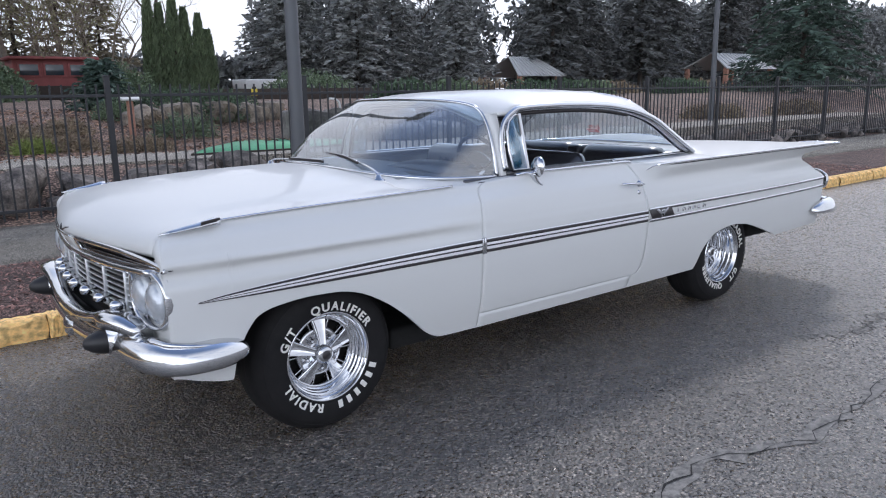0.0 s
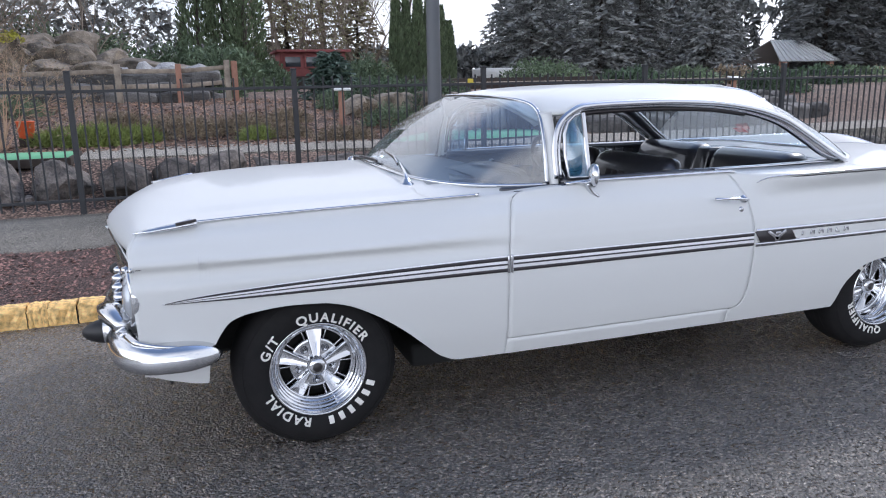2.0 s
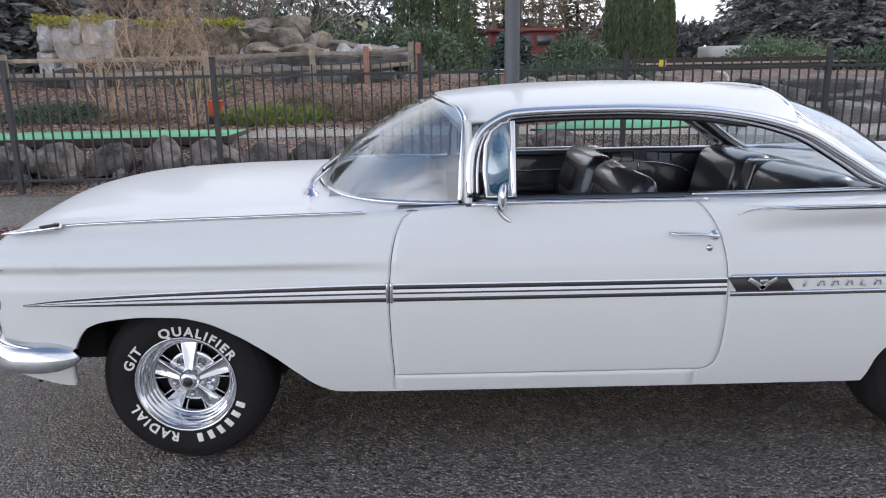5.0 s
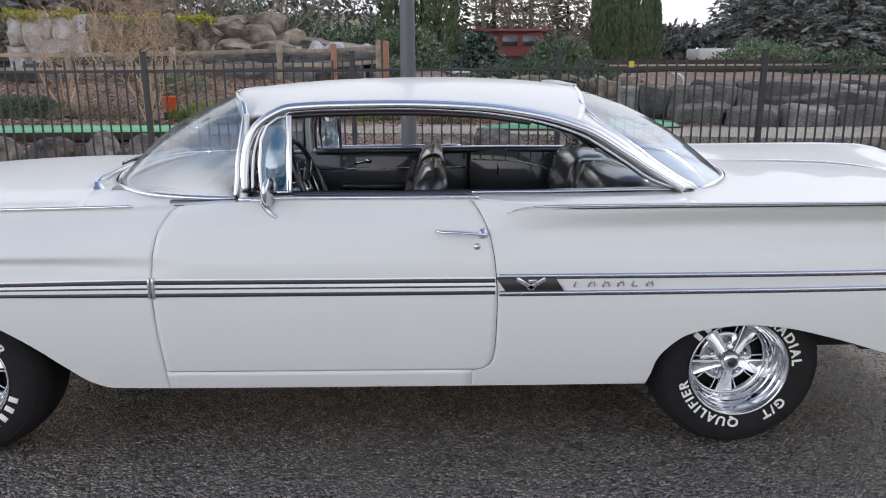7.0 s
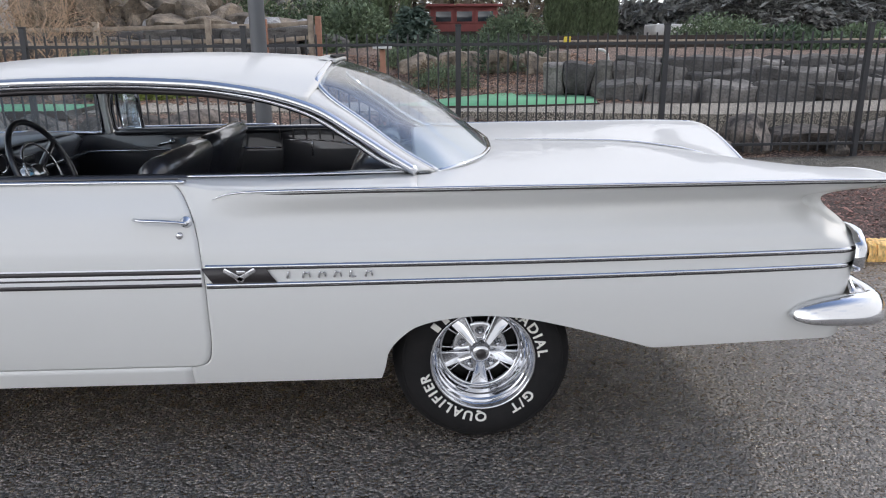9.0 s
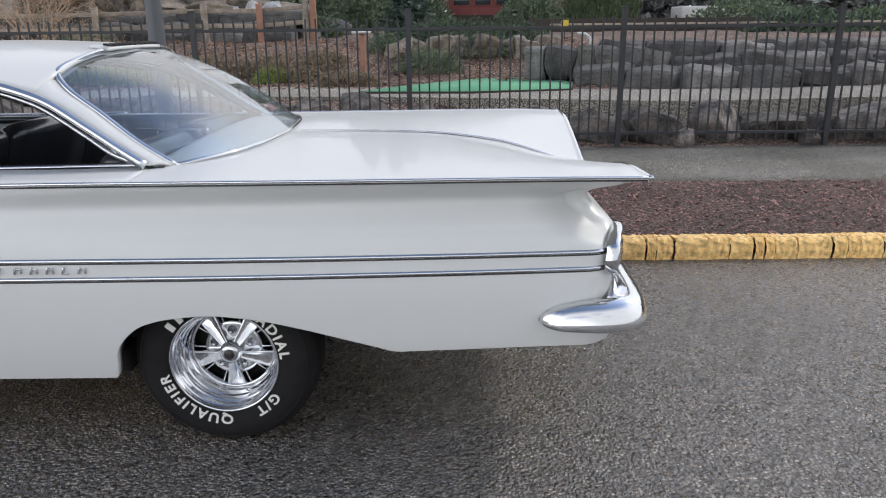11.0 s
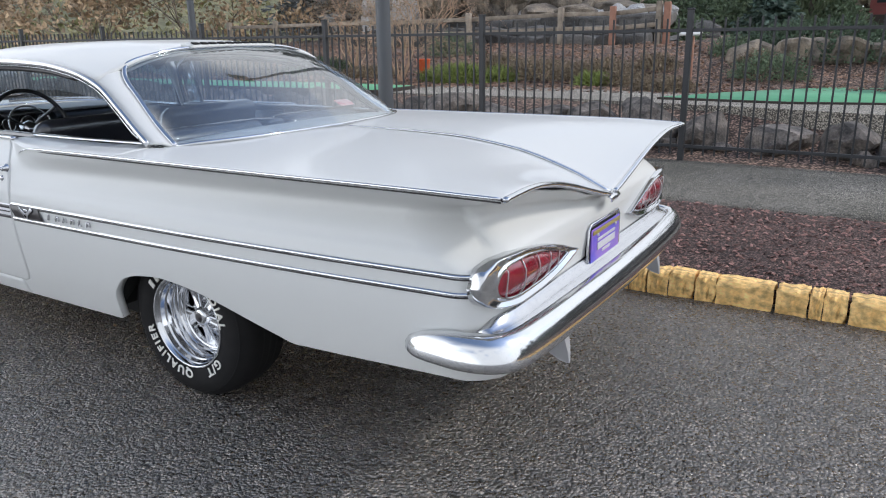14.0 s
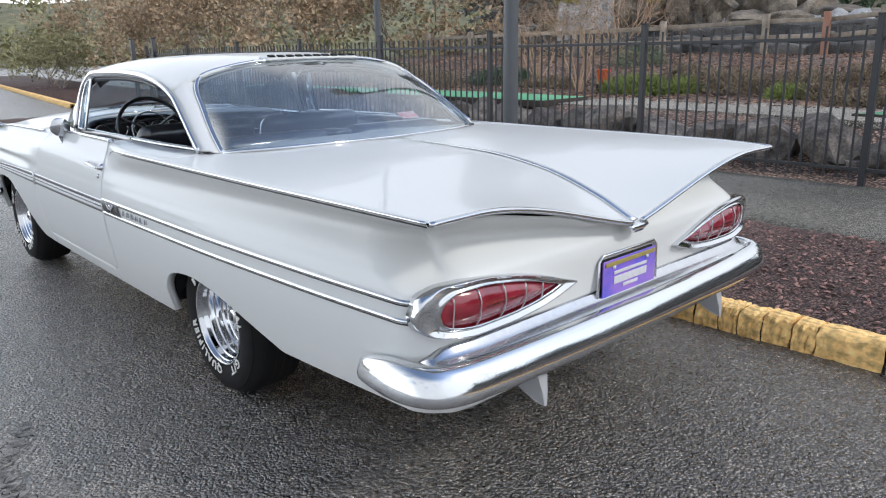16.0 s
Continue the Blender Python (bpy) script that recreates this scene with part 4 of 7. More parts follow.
def eye_ring(k, dx, s, n=26):
    pts = []
    ys = [0.30 + 0.65 * (1 - math.cos(math.pi * i / (n - 1))) / 2 for i in range(n)]
    for y in ys:
        pts.append((y, lamp_top(y)))
    for y in ys[::-1][1:-1]:
        pts.append((y, lamp_low(y)))
    cy, cz = 0.645, 0.710
    ky = 1 - (1 - k) * 0.72
    out = []
    for y, z in pts:
        yy, zz = cy + (y - cy) * ky, cz + (z - cz) * k
        out.append(Vector((rear_x(min(yy, 0.92), min(max(zz, 0.64), 0.79)) + dx - 0.5 * max(0, yy - 0.90), s * yy, zz)))
    return out


for s in (-1, 1):
    rings = [eye_ring(k, dx, s, 40) for k, dx in ((1.0, -0.02), (1.0, 0.012), (0.99, 0.020), (0.97, 0.024), (0.94, 0.022), (0.81, 0.011), (0.775, 0.009), (0.745, 0.013), (0.70, 0.015), (0.67, 0.010), (0.645, 0.0))]
    bez = part("tail_lamp_bezel", sheet(rings, (1, 0, 0), close=True), CHROME, car, "cat-eye tail lamp with broad chrome surround", solid=0.002)
    rows = []
    for k in (0.66, 0.64, 0.54, 0.38, 0.20, 0.02):
        rows.append(eye_ring(k, 0.000 + 0.022 * (1 - (k / 0.66) ** 2), s))
    part("lens", sheet(rows, (1, 0, 0), close=True), RED_LENS, bez, "ribbed red lens")
    for y in (0.475, 0.56, 0.65, 0.75, 0.84):
        yo = 0.645 + (y - 0.645) / (1 - (1 - 0.66) * 0.72)
        zt, zl = 0.710 + (lamp_top(yo) - 0.710) * 0.64, 0.710 + (lamp_low(yo) - 0.710) * 0.64
        line = []
        for z in np.linspace(zl, zt, 11):
            q = max(((z - 0.710) / 0.056) ** 2 * 0.9, ((y - 0.645) / 0.27) ** 2)
            line.append(Vector((rear_x(y, min(max(z, 0.64), 0.79)) + 0.004 + 0.022 * max(0.0, 1 - q), s * y, z)))
        part("lens_rib", sweep(line, ring(0.0018, 0.0025, 6), up=(1, 0, 0)), SATIN, bez)
PLATE_BLUE = material("plate_blue", (0.055, 0.085, 0.60), 0.35, vary=1.2, scale=6, color2=(0.42, 0.20, 0.60))
PLATE_WHITE = material("plate_white", (0.75, 0.75, 0.78), 0.4, vary=0.3, scale=60)
PLATE_GOLD = material("plate_frame_gold", (0.42, 0.34, 0.10), 0.35, vary=0.5, scale=80)
px = 4.442
part("plate_recess", join(box(px - 0.012, 0, 0.638, 0.014, 0.322, 0.172, 0.006)), SEAM, car)
part("plate_recess_frame", sweep([Vector((px, y, z)) for y, z in ((-0.178, 0.552), (-0.172, 0.720), (-0.155, 0.738), (0.155, 0.738), (0.172, 0.720), (0.178, 0.552), (0.16, 0.540), (-0.16, 0.540))], ring(0.007, 0.006, 6), up=(1, 0, 0), closed=True), CHROME, car)
plate = part("number_plate", box(px + 0.006, 0, 0.636, 0.006, 0.318, 0.166, 0.002), PLATE_BLUE, car, "blue and pink souvenir plate with illegible writing")
for z, w, h in ((0.670, 0.20, 0.012), (0.642, 0.20, 0.028), (0.615, 0.09, 0.012)):
    part("plate_bar", box(px + 0.011, 0, z, 0.003, w, h, 0.001), PLATE_WHITE, plate)
for z in (0.705, 0.560):
    part("plate_frame_bar", box(px + 0.011, 0, z, 0.005, 0.30, 0.016, 0.002), PLATE_GOLD, plate)
for y in (-0.10, 0.10):
    part("plate_screw", lathe([(0.0, 0.006), (0.006, 0.004), (0.008, 0.0)], 10, "x"), PLATE_WHITE, plate).location = (px + 0.011, y, 0.692)

sec = [(-0.048, 0.050), (-0.050, -0.044), (0.008, -0.050), (0.026, -0.046), (0.034, -0.037), (0.037, -0.026), (0.035, -0.012), (0.029, 0.008), (0.019, 0.030), (0.007, 0.047), (-0.010, 0.057), (-0.030, 0.059)]
bar = spline([(4.140, -0.955, 0.512), (4.21, -0.985, 0.520), (4.32, -0.990, 0.528), (4.42, -0.975, 0.528), (4.482, -0.93, 0.526), (4.507, -0.84, 0.524), (4.522, -0.5, 0.521), (4.53, 0, 0.520)], 60)
bar = bar + [Vector((p.x, -p.y, p.z)) for p in bar[-2::-1]]
sc = []
for i in range(len(bar)):
    e = min(i, len(bar) - 1 - i) / 13
    sc.append(0.12 + 0.88 * math.sqrt(max(0, 1 - (1 - min(1, e)) ** 2)))
rb = part("rear_bumper", sweep(bar, sec, scales=sc), BUMPER, car, "chrome wraparound rear bumper")
shelf = []
for y in np.linspace(-0.925, 0.925, 60):
    e = smoothstep(0.925, 0.84, abs(y))
    xb = rear_x(y, 0.60) - 0.012
    xo = 4.500 - 0.055 * max(0, (abs(y) - 0.80) / 0.125) ** 2
    shelf.append([(xb, y, 0.578 + 0.036 * e), (xb + 0.018, y, 0.578 + 0.037 * e), (xb + 0.026, y, 0.578 + 0.030 * e), (xb + 0.032, y, 0.576 + 0.018 * e), (0.45 * xb + 0.55 * xo, y, 0.574 + 0.010 * e), (xo - 0.012, y, 0.572), (xo, y, 0.562)])
part("bumper_shelf", sheet(shelf, (0, 0, 1)), CHROME_DULL, rb, solid=0.004)
# ---- wheels ----
def wheel(x, y, dish, turn, s, spokes):
    """A wide tyre with raised letters on a five-spoke chrome wheel; s: -1 on the driver's side."""
    hub = new("wheel")
    hub.parent = car
    hub["label"] = "five-spoke chrome wheel with white-lettered tyre"
    hub.matrix_local = Matrix.Translation((x, s * y, 0.335)) @ (Matrix.Identity(4) if s < 0 else Matrix.Rotation(math.pi, 4, "Z"))
    prof = [(0.186, 0.0), (0.196, -0.010), (0.218, -0.020), (0.255, -0.024), (0.285, -0.018), (0.306, -0.004), (0.322, 0.014), (0.331, 0.032), (0.335, 0.06), (0.336, 0.12), (0.335, 0.17), (0.325, 0.21), (0.29, 0.24), (0.2, 0.235)]
    tyre = part("tyre", lathe(prof, 72), RUBBER, hub, "black tyre with raised white letters")
    # tread ribs
    for a in (0.085, 0.12, 0.155):
        part("tread_groove", lathe([(0.3365, a - 0.005), (0.3375, a), (0.3365, a + 0.005)], 60), SEAM, tyre)
    part("sidewall_ridge", lathe([(0.2965, -0.0125), (0.300, -0.0145), (0.3035, -0.0085)], 60), RUBBER, tyre)

    def arc_text(body, size, r, mid, wide_k=1.26):
        bm = text_mesh(body, size, 0.0014, 0.0013)
        for v in bm.verts:
            a = mid - v.co.x * wide_k / r
            rr = r + v.co.y
            v.co = Vector((rr * math.cos(a), -0.0245 - v.co.z + 0.10 * max(0, rr - 0.272) + 0.05 * max(0, 0.25 - rr), rr * math.sin(a)))
        bmesh.ops.recalc_face_normals(bm, faces=bm.faces)
        return bm

    for body, mid in (("G/T", 149), ("QUALIFIER", 70), ("RADIAL", -130)):
        part("lettering", arc_text(body, 0.051, 0.2060, radians(mid + turn), 0.98), LETTER, tyre, "raised white letters", smooth=False)
    # maker's name as plain bars
    for i in range(6):
        a = radians(-22 + turn - i * 11.6)
        b = box(0, 0, 0, 0.021, 0.004, 0.036, 0.001)
        bmesh.ops.transform(b, matrix=Matrix.Rotation(-a + math.pi / 2, 4, "Y") @ Matrix.Translation((0, -0.0240, 0.2235)), verts=b.verts)
        part("letter_bar", b, LETTER, tyre)
    d, q = dish, 0.955
    rim = part("rim", lathe([(a * q, b) for a, b in crisp([(0.205, -0.004), (0.209, -0.010), (0.205, -0.018), (0.198, -0.016), (0.193, 0.0), (0.188, 0.004), (0.186, d * 0.24), (0.179, d * 0.28), (0.178, d * 0.52), (0.172, d * 0.56), (0.171, d * 0.82), (0.164, d * 0.88), (0.161, d + 0.006), (0.154, d + 0.012), (0.150, d + 0.03), (0.15, 0.20)])], 72), CHROME, hub, "deep stepped polished rim")
    part("backing", lathe([(0.0, d + 0.070), (0.156, d + 0.070)], 40), SEAM, hub)
    # centre disc with five windows next to the rim
    part("hub_plate", lathe([(0.0, d + 0.006), (0.060, d + 0.008), (0.092, d + 0.016), (0.103, d + 0.014), (0.107, d + 0.020), (0.108, d + 0.05)], 48), CHROME, hub)
    part("spoke_ring", lathe([(0.160, d + 0.002), (0.152, d - 0.002), (0.147, d + 0.004), (0.146, d + 0.04)], 60), CHROME, hub)
    for i in range(5):
        a = radians(spokes + 72 * i)
        rows = []
        for r, w, dy, v in ((0.028, 0.013, -0.030, 0.004), (0.045, 0.015, -0.026, 0.009), (0.075, 0.020, -0.018, 0.015), (0.105, 0.026, -0.009, 0.019), (0.132, 0.032, -0.002, 0.018), (0.150, 0.036, 0.003, 0.012)):
            rows.append([Vector((q * w, d + dy + e, r)) for q, e in ((-1.12, 0.045), (-1.04, 0.008), (-0.92, 0.0), (-0.78, 0.001), (0, v), (0.78, 0.001), (0.92, 0.0), (1.04, 0.008), (1.12, 0.045))])
        bm = sheet(rows, (0, -1, 0))
        bmesh.ops.transform(bm, matrix=Matrix.Rotation(math.pi / 2 - a, 4, "Y"), verts=bm.verts)
        part("spoke", bm, CHROME, hub)
        b = a + radians(36)
        rib = box(0, d + 0.026, 0.126, 0.006, 0.030, 0.044, 0.002)
        for side_k in (-1, 1):
            e = rib.copy()
            bmesh.ops.transform(e, matrix=Matrix.Rotation(math.pi / 2 - b + side_k * 0.27, 4, "Y"), verts=e.verts)
            part("window_edge", e, CHROME_DULL, hub)
        rib.free()
        n = lathe([(0.0, -0.022), (0.006, -0.021), (0.0095, -0.014), (0.0105, 0.0), (0.018, 0.004), (0.019, 0.016)], 12)
        bmesh.ops.transform(n, matrix=Matrix.Translation((0.071 * math.cos(b), d + 0.006, 0.071 * math.sin(b))), verts=n.verts)
        part("lug_nut", n, CHROME_DULL, hub)
    cap = part("hub_cap", lathe([(0.0, d - 0.052), (0.020, d - 0.052), (0.028, d - 0.050), (0.037, d - 0.044), (0.041, d - 0.030), (0.042, d + 0.004)], 32), CHROME, hub)
    part("cap_disc", lathe([(0.0, d - 0.0535), (0.019, d - 0.0535), (0.020, d - 0.051)], 24), BLACK_STRIPE, cap)


for s in (-1, 1):
    wheel(0.0, 0.905, 0.062, 0, s, 90)
    wheel(3.023, 0.893, 0.102, -197, s, 270)

# unseen blocks where frame, axle and tank sit, added to keep light out beneath
part("chassis_frame", box(1.52, 0, 0.255, 2.15, 1.44, 0.11, 0.02), WELL, car)
part("front_crossmember", box(0.02, 0, 0.275, 0.60, 1.10, 0.15, 0.03), WELL, car)
part("rear_axle", sweep([Vector((3.023, y, 0.335)) for y in np.linspace(-0.66, 0.66, 9)], ring(0.05, 0.05, 12), scales=[1, 1, 1, 1.6, 2.4, 1.6, 1, 1, 1]), WELL, car)
part("fuel_tank", box(3.86, 0, 0.33, 0.70, 1.00, 0.16, 0.04), WELL, car)

# wheel housings and floor
FIN_GREY = material("grey_fin_paint", (0.42, 0.42, 0.43), 0.5, vary=0.5, scale=20, color2=(0.34, 0.34, 0.35))
for f, x0, x1 in ((arch_f, -0.40, 0.50), (arch_r, 2.665, 3.52)):
    xs = np.linspace(x0, x1, 40)
    for s in (-1, 1):
        part("wheel_housing", sheet([[(x, s * min(y, side(x, max(f(x), 0.3) + 0.02) - 0.045), f(x) + 0.020 + 0.05 * (y < 0.9)) for x in xs] for y in (0.955, 0.86, 0.56)], (0, 0, -1)), WELL, car, solid=0.01)
        part("housing_wall", sheet([[(x, s * 0.56, z) for x in xs] for z in (0.36, 0.75)], (0, s, 0)), WELL, car, solid=0.01)
part("underbody", join(box(1.55, 0, 0.33, 1.9, 1.70, 0.10, 0.02), box(3.95, 0, 0.42, 0.75, 1.55, 0.14, 0.02), box(-0.55, 0, 0.42, 0.30, 1.3, 0.14, 0.02), box(1.5, 0, 0.36, 4.3, 0.9, 0.12, 0.02)), WELL, car)
for s in (-1, 1):
    part("axle", lathe([(0.06, 0.05), (0.06, 0.5)], 16), WELL, car).location = (0 if s < 0 else 3.023, -0.5, 0.335)
    g0 = [[(4.36, s * 0.545 + d * 0.034, 0.455), (4.44, s * 0.545 + d * 0.030, 0.40), (4.500, s * 0.545 + d * 0.016, 0.362), (4.530, s * 0.545 + d * 0.006, 0.352), (4.528, s * 0.545 + d * 0.010, 0.39), (4.515, s * 0.545 + d * 0.022, 0.455)] for d in (-1, -0.5, 0.5, 1)]
    gb = sheet(g0, None)
    for e in (g0[0], g0[-1]):
        gb.faces.new([gb.verts.new(p) for p in e])
    bmesh.ops.remove_doubles(gb, verts=gb.verts, dist=1e-5)
    bmesh.ops.holes_fill(gb, edges=[e for e in gb.edges if e.is_boundary], sides=0)
    bmesh.ops.recalc_face_normals(gb, faces=gb.faces)
    part("bumper_guard", gb, FIN_GREY, car, "grey painted fin under the bumper", smooth=False)

# ---- cabin ----
part("cabin_floor", box(1.75, 0, 0.40, 2.2, 1.6, 0.03, 0.01), CARPET, car)
part("firewall", box(0.70, 0, 0.68, 0.03, 1.66, 0.60, 0.01), CARPET, car)


def padded(x0, x1, y0, y1, z0, z1, lean=0.0, r=0.05, ribs=0):
    """A padded block with rounded edges, leaning back, with sewn channels."""
    bm = box(0, 0, 0, x1 - x0, y1 - y0, z1 - z0, r, segments=4)
    bmesh.ops.transform(bm, matrix=Matrix.Translation(((x0 + x1) / 2, (y0 + y1) / 2, (z0 + z1) / 2)), verts=bm.verts)
    for v in bm.verts:
        v.co.x += lean * (v.co.z - z0)
    return bm


bench = part("front_seat", padded(1.28, 1.83, -0.72, 0.72, 0.52, 0.70, 0, 0.06), VINYL, car, "black vinyl split front bench seat")
part("seat_base", box(1.56, 0, 0.47, 0.5, 1.3, 0.12, 0.02), CARPET, bench)
for s in (-1, 1):
    back = part("seat_back", padded(1.645, 1.785, s * 0.37 - 0.345, s * 0.37 + 0.345, 0.60, 1.075, 0.26, 0.07), VINYL, bench, "black vinyl seat back")
    part("seat_piping", sweep([Vector((1.74, s * 0.37 + t, 0.66)) for t in np.linspace(-0.33, 0.33, 8)], ring(0.006, 0.006, 6)), CHROME_DULL, back)
    for k in (-0.12, -0.06, 0, 0.06, 0.12):
        part("seat_channel", box(1.715, s * 0.37 + k, 0.93, 0.03, 0.006, 0.12, 0.002, Matrix.Rotation(radians(17), 4, "Y")), BLACK_STRIPE, back)
rear = part("rear_seat", padded(2.32, 2.80, -0.66, 0.66, 0.50, 0.70, 0, 0.06), VINYL, car, "black vinyl rear bench seat")
for s in (-1, 1):
    part("rear_seat_back", padded(2.44, 2.64, s * 0.37 - 0.31, s * 0.37 + 0.31, 0.62, 1.060, 0.24, 0.075), VINYL, rear)
part("rear_seat_centre", padded(2.45, 2.62, -0.055, 0.055, 0.62, 1.050, 0.24, 0.02), VINYL, rear)
for k in (-0.035, -0.012, 0.012, 0.035):
    part("centre_rib", box(2.535, k, 0.92, 0.02, 0.007, 0.20, 0.003, Matrix.Rotation(radians(12), 4, "Y")), CHROME_DULL, rear)
part("parcel_shelf", box(2.87, 0, 1.012, 0.45, 1.36, 0.02, 0.008), VINYL, car)
part("shelf_sticker", box(2.995, 0.19, 1.125, 0.003, 0.10, 0.055, 0.001, Matrix.Rotation(radians(-62), 4, "Y")), material("red_white_sticker", (0.72, 0.70, 0.68), 0.4, vary=1.5, scale=28, color2=(0.6, 0.05, 0.05)), rw, "red and white oval sticker")
for s in (-1, 1):
    p = part("door_card", box(1.45, s * 0.815, 0.72, 1.22, 0.03, 0.58, 0.01), VINYL, car, "black vinyl door lining with bright strip")
    part("card_strip", sweep([Vector((x, s * 0.797, 0.905)) for x in np.linspace(0.95, 2.04, 12)], ring(0.005, 0.006, 6)), CHROME, p)
    part("window_crank", sweep(spline([(1.36, s * 0.798, 0.93), (1.40, s * 0.77, 0.945), (1.45, s * 0.765, 0.955)], 10), ring(0.008, 0.008, 8)), CHROME, p)
    part("crank_knob", lathe([(0.0, -0.02), (0.016, -0.018), (0.018, 0.0), (0.01, 0.012)], 14), CHROME, p).location = (1.455, s * 0.755, 0.957)
    part("armrest", box(1.50, s * 0.775, 0.80, 0.42, 0.05, 0.05, 0.018), VINYL, p)
    q = part("quarter_trim", box(2.45, s * 0.775, 0.74, 0.80, 0.03, 0.56, 0.01), VINYL, car, "black pleated quarter lining with bright strip")
    part("quarter_strip", sweep(spline([(2.07, s * 0.757, 0.955), (2.30, s * 0.757, 0.945), (2.5, s * 0.757, 0.90), (2.58, s * 0.757, 0.82)], 16), ring(0.005, 0.005, 6)), CHROME, q)
    part("belt_pad", sweep([Vector((x, s * (0.775 - 0.03 * smoothstep(2.2, 2.8, x)), 1.012)) for x in np.linspace(1.15, 2.78, 26)], ring(0.022, 0.02, 8)), VINYL, car)
    for i in range(9):
        x = 2.04 + 0.075 * i
        part("pleat", box(x, s * (0.757), 0.985, 0.006, 0.02, 0.06, 0.002), BLACK_STRIPE, q)
    part("quarter_crank", box(2.22, s * 0.75, 0.90, 0.012, 0.016, 0.085, 0.005), CHROME, q)
dash = part("dashboard", sweep([Vector((0.86, y, 0.965)) for y in np.linspace(-0.70, 0.70, 20)], [(-0.06, -0.16), (0.10, -0.16), (0.11, -0.03), (0.14, 0.02), (0.10, 0.055), (-0.12, 0.07), (-0.20, 0.06)]), DASH, car, "blue-black dashboard with round dials")
part("dash_top", sheet([[(x, y, 1.042 - 0.04 * abs(y) ** 2 + 0.006 * (x < 0.65)) for y in np.linspace(-0.70 + 0.25 * max(0, 0.75 - x), 0.70 - 0.25 * max(0, 0.75 - x), 20)] for x in (0.56, 0.65, 0.75, 0.88, 0.965)], (0, 0, 1)), DASH_TOP, car, solid=0.012)
rows = []
for k in range(9):
    a = math.pi * k / 8
    rows.append([(x, -0.40 + 0.31 * math.copysign(abs(math.cos(a)) ** 0.5, math.cos(a)), 0.985 + 0.082 * math.sin(a) ** 0.6 - 0.02 * (x < 0.9)) for x in (0.80, 0.95, 1.035)])
part("instrument_hood", sheet(rows, (0, 0, 1)), DASH, dash, solid=0.012)
for y in (-0.62, -0.50, -0.38, -0.27, -0.17):
    dl = part("dial", lathe([(0.0, 0.010), (0.034, 0.010), (0.040, 0.018), (0.046, 0.012), (0.046, -0.02)], 24, "x"), CHROME, dash)
    dl.location = (1.005, y, 0.985)
    part("dial_face", lathe([(0.0, 0.013), (0.033, 0.013)], 20, "x"), BLACK_STRIPE, dl)
part("dash_strip", box(1.000, 0.1, 0.905, 0.012, 1.3, 0.022, 0.004), CHROME, dash)
part("radio", box(0.985, 0.06, 0.965, 0.03, 0.20, 0.045, 0.006), CHROME_DULL, dash)
# steering wheel
col = Matrix.Translation((1.315, -0.42, 0.995)) @ Matrix.Rotation(radians(68), 4, "Y")
ringp = [col @ Vector((0.205 * math.cos(a), 0.205 * math.sin(a), 0)) for a in np.linspace(0, 2 * math.pi, 49)[:-1]]
sw = part("steering_wheel", sweep(ringp, ring(0.012, 0.012, 8), up=col.to_3x3() @ Vector((0, 0, 1)), closed=True), VINYL, car, "large black steering wheel with chrome horn ring")
hr = [col @ Vector((0.12 * math.cos(a), 0.12 * math.sin(a), -0.01)) for a in np.linspace(0, 2 * math.pi, 37)[:-1]]
part("horn_ring", sweep(hr, ring(0.005, 0.005, 6), up=col.to_3x3() @ Vector((0, 0, 1)), closed=True), CHROME, sw)
for a in (90, 210, 330):
    b = radians(a)
    part("wheel_spoke", sweep([col @ Vector((r * math.sin(b), r * math.cos(b), -0.035 + 0.03 * r / 0.2)) for r in (0.03, 0.1, 0.2)], ring(0.016, 0.007, 8)), VINYL, sw)
c = part("wheel_hub", lathe([(0.0, 0.012), (0.03, 0.010), (0.042, -0.01), (0.045, -0.06)], 24, "z"), CHROME_DULL, sw)
c.matrix_local = col @ Matrix.Translation((0, 0, -0.02))
part("column", sweep([col @ Vector((0, 0, -0.06)), col @ Vector((0, 0, -0.55))], ring(0.03, 0.03, 12)), DASH, car)
part("inside_mirror", box(1.06, 0, 1.325, 0.02, 0.24, 0.05, 0.008), CHROME_DULL, car)

# y is sheared along the car, near side fixed, in place of a slight turn
def y_shear(x, y):
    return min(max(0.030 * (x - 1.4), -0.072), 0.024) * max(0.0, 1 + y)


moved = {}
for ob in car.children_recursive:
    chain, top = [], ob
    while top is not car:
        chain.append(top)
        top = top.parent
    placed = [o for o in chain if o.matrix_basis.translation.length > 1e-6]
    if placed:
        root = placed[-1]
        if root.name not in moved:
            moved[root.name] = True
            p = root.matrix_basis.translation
            root.location.y += y_shear(p.x, p.y)
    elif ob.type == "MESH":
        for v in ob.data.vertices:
            v.co.y += y_shear(v.co.x, v.co.y)

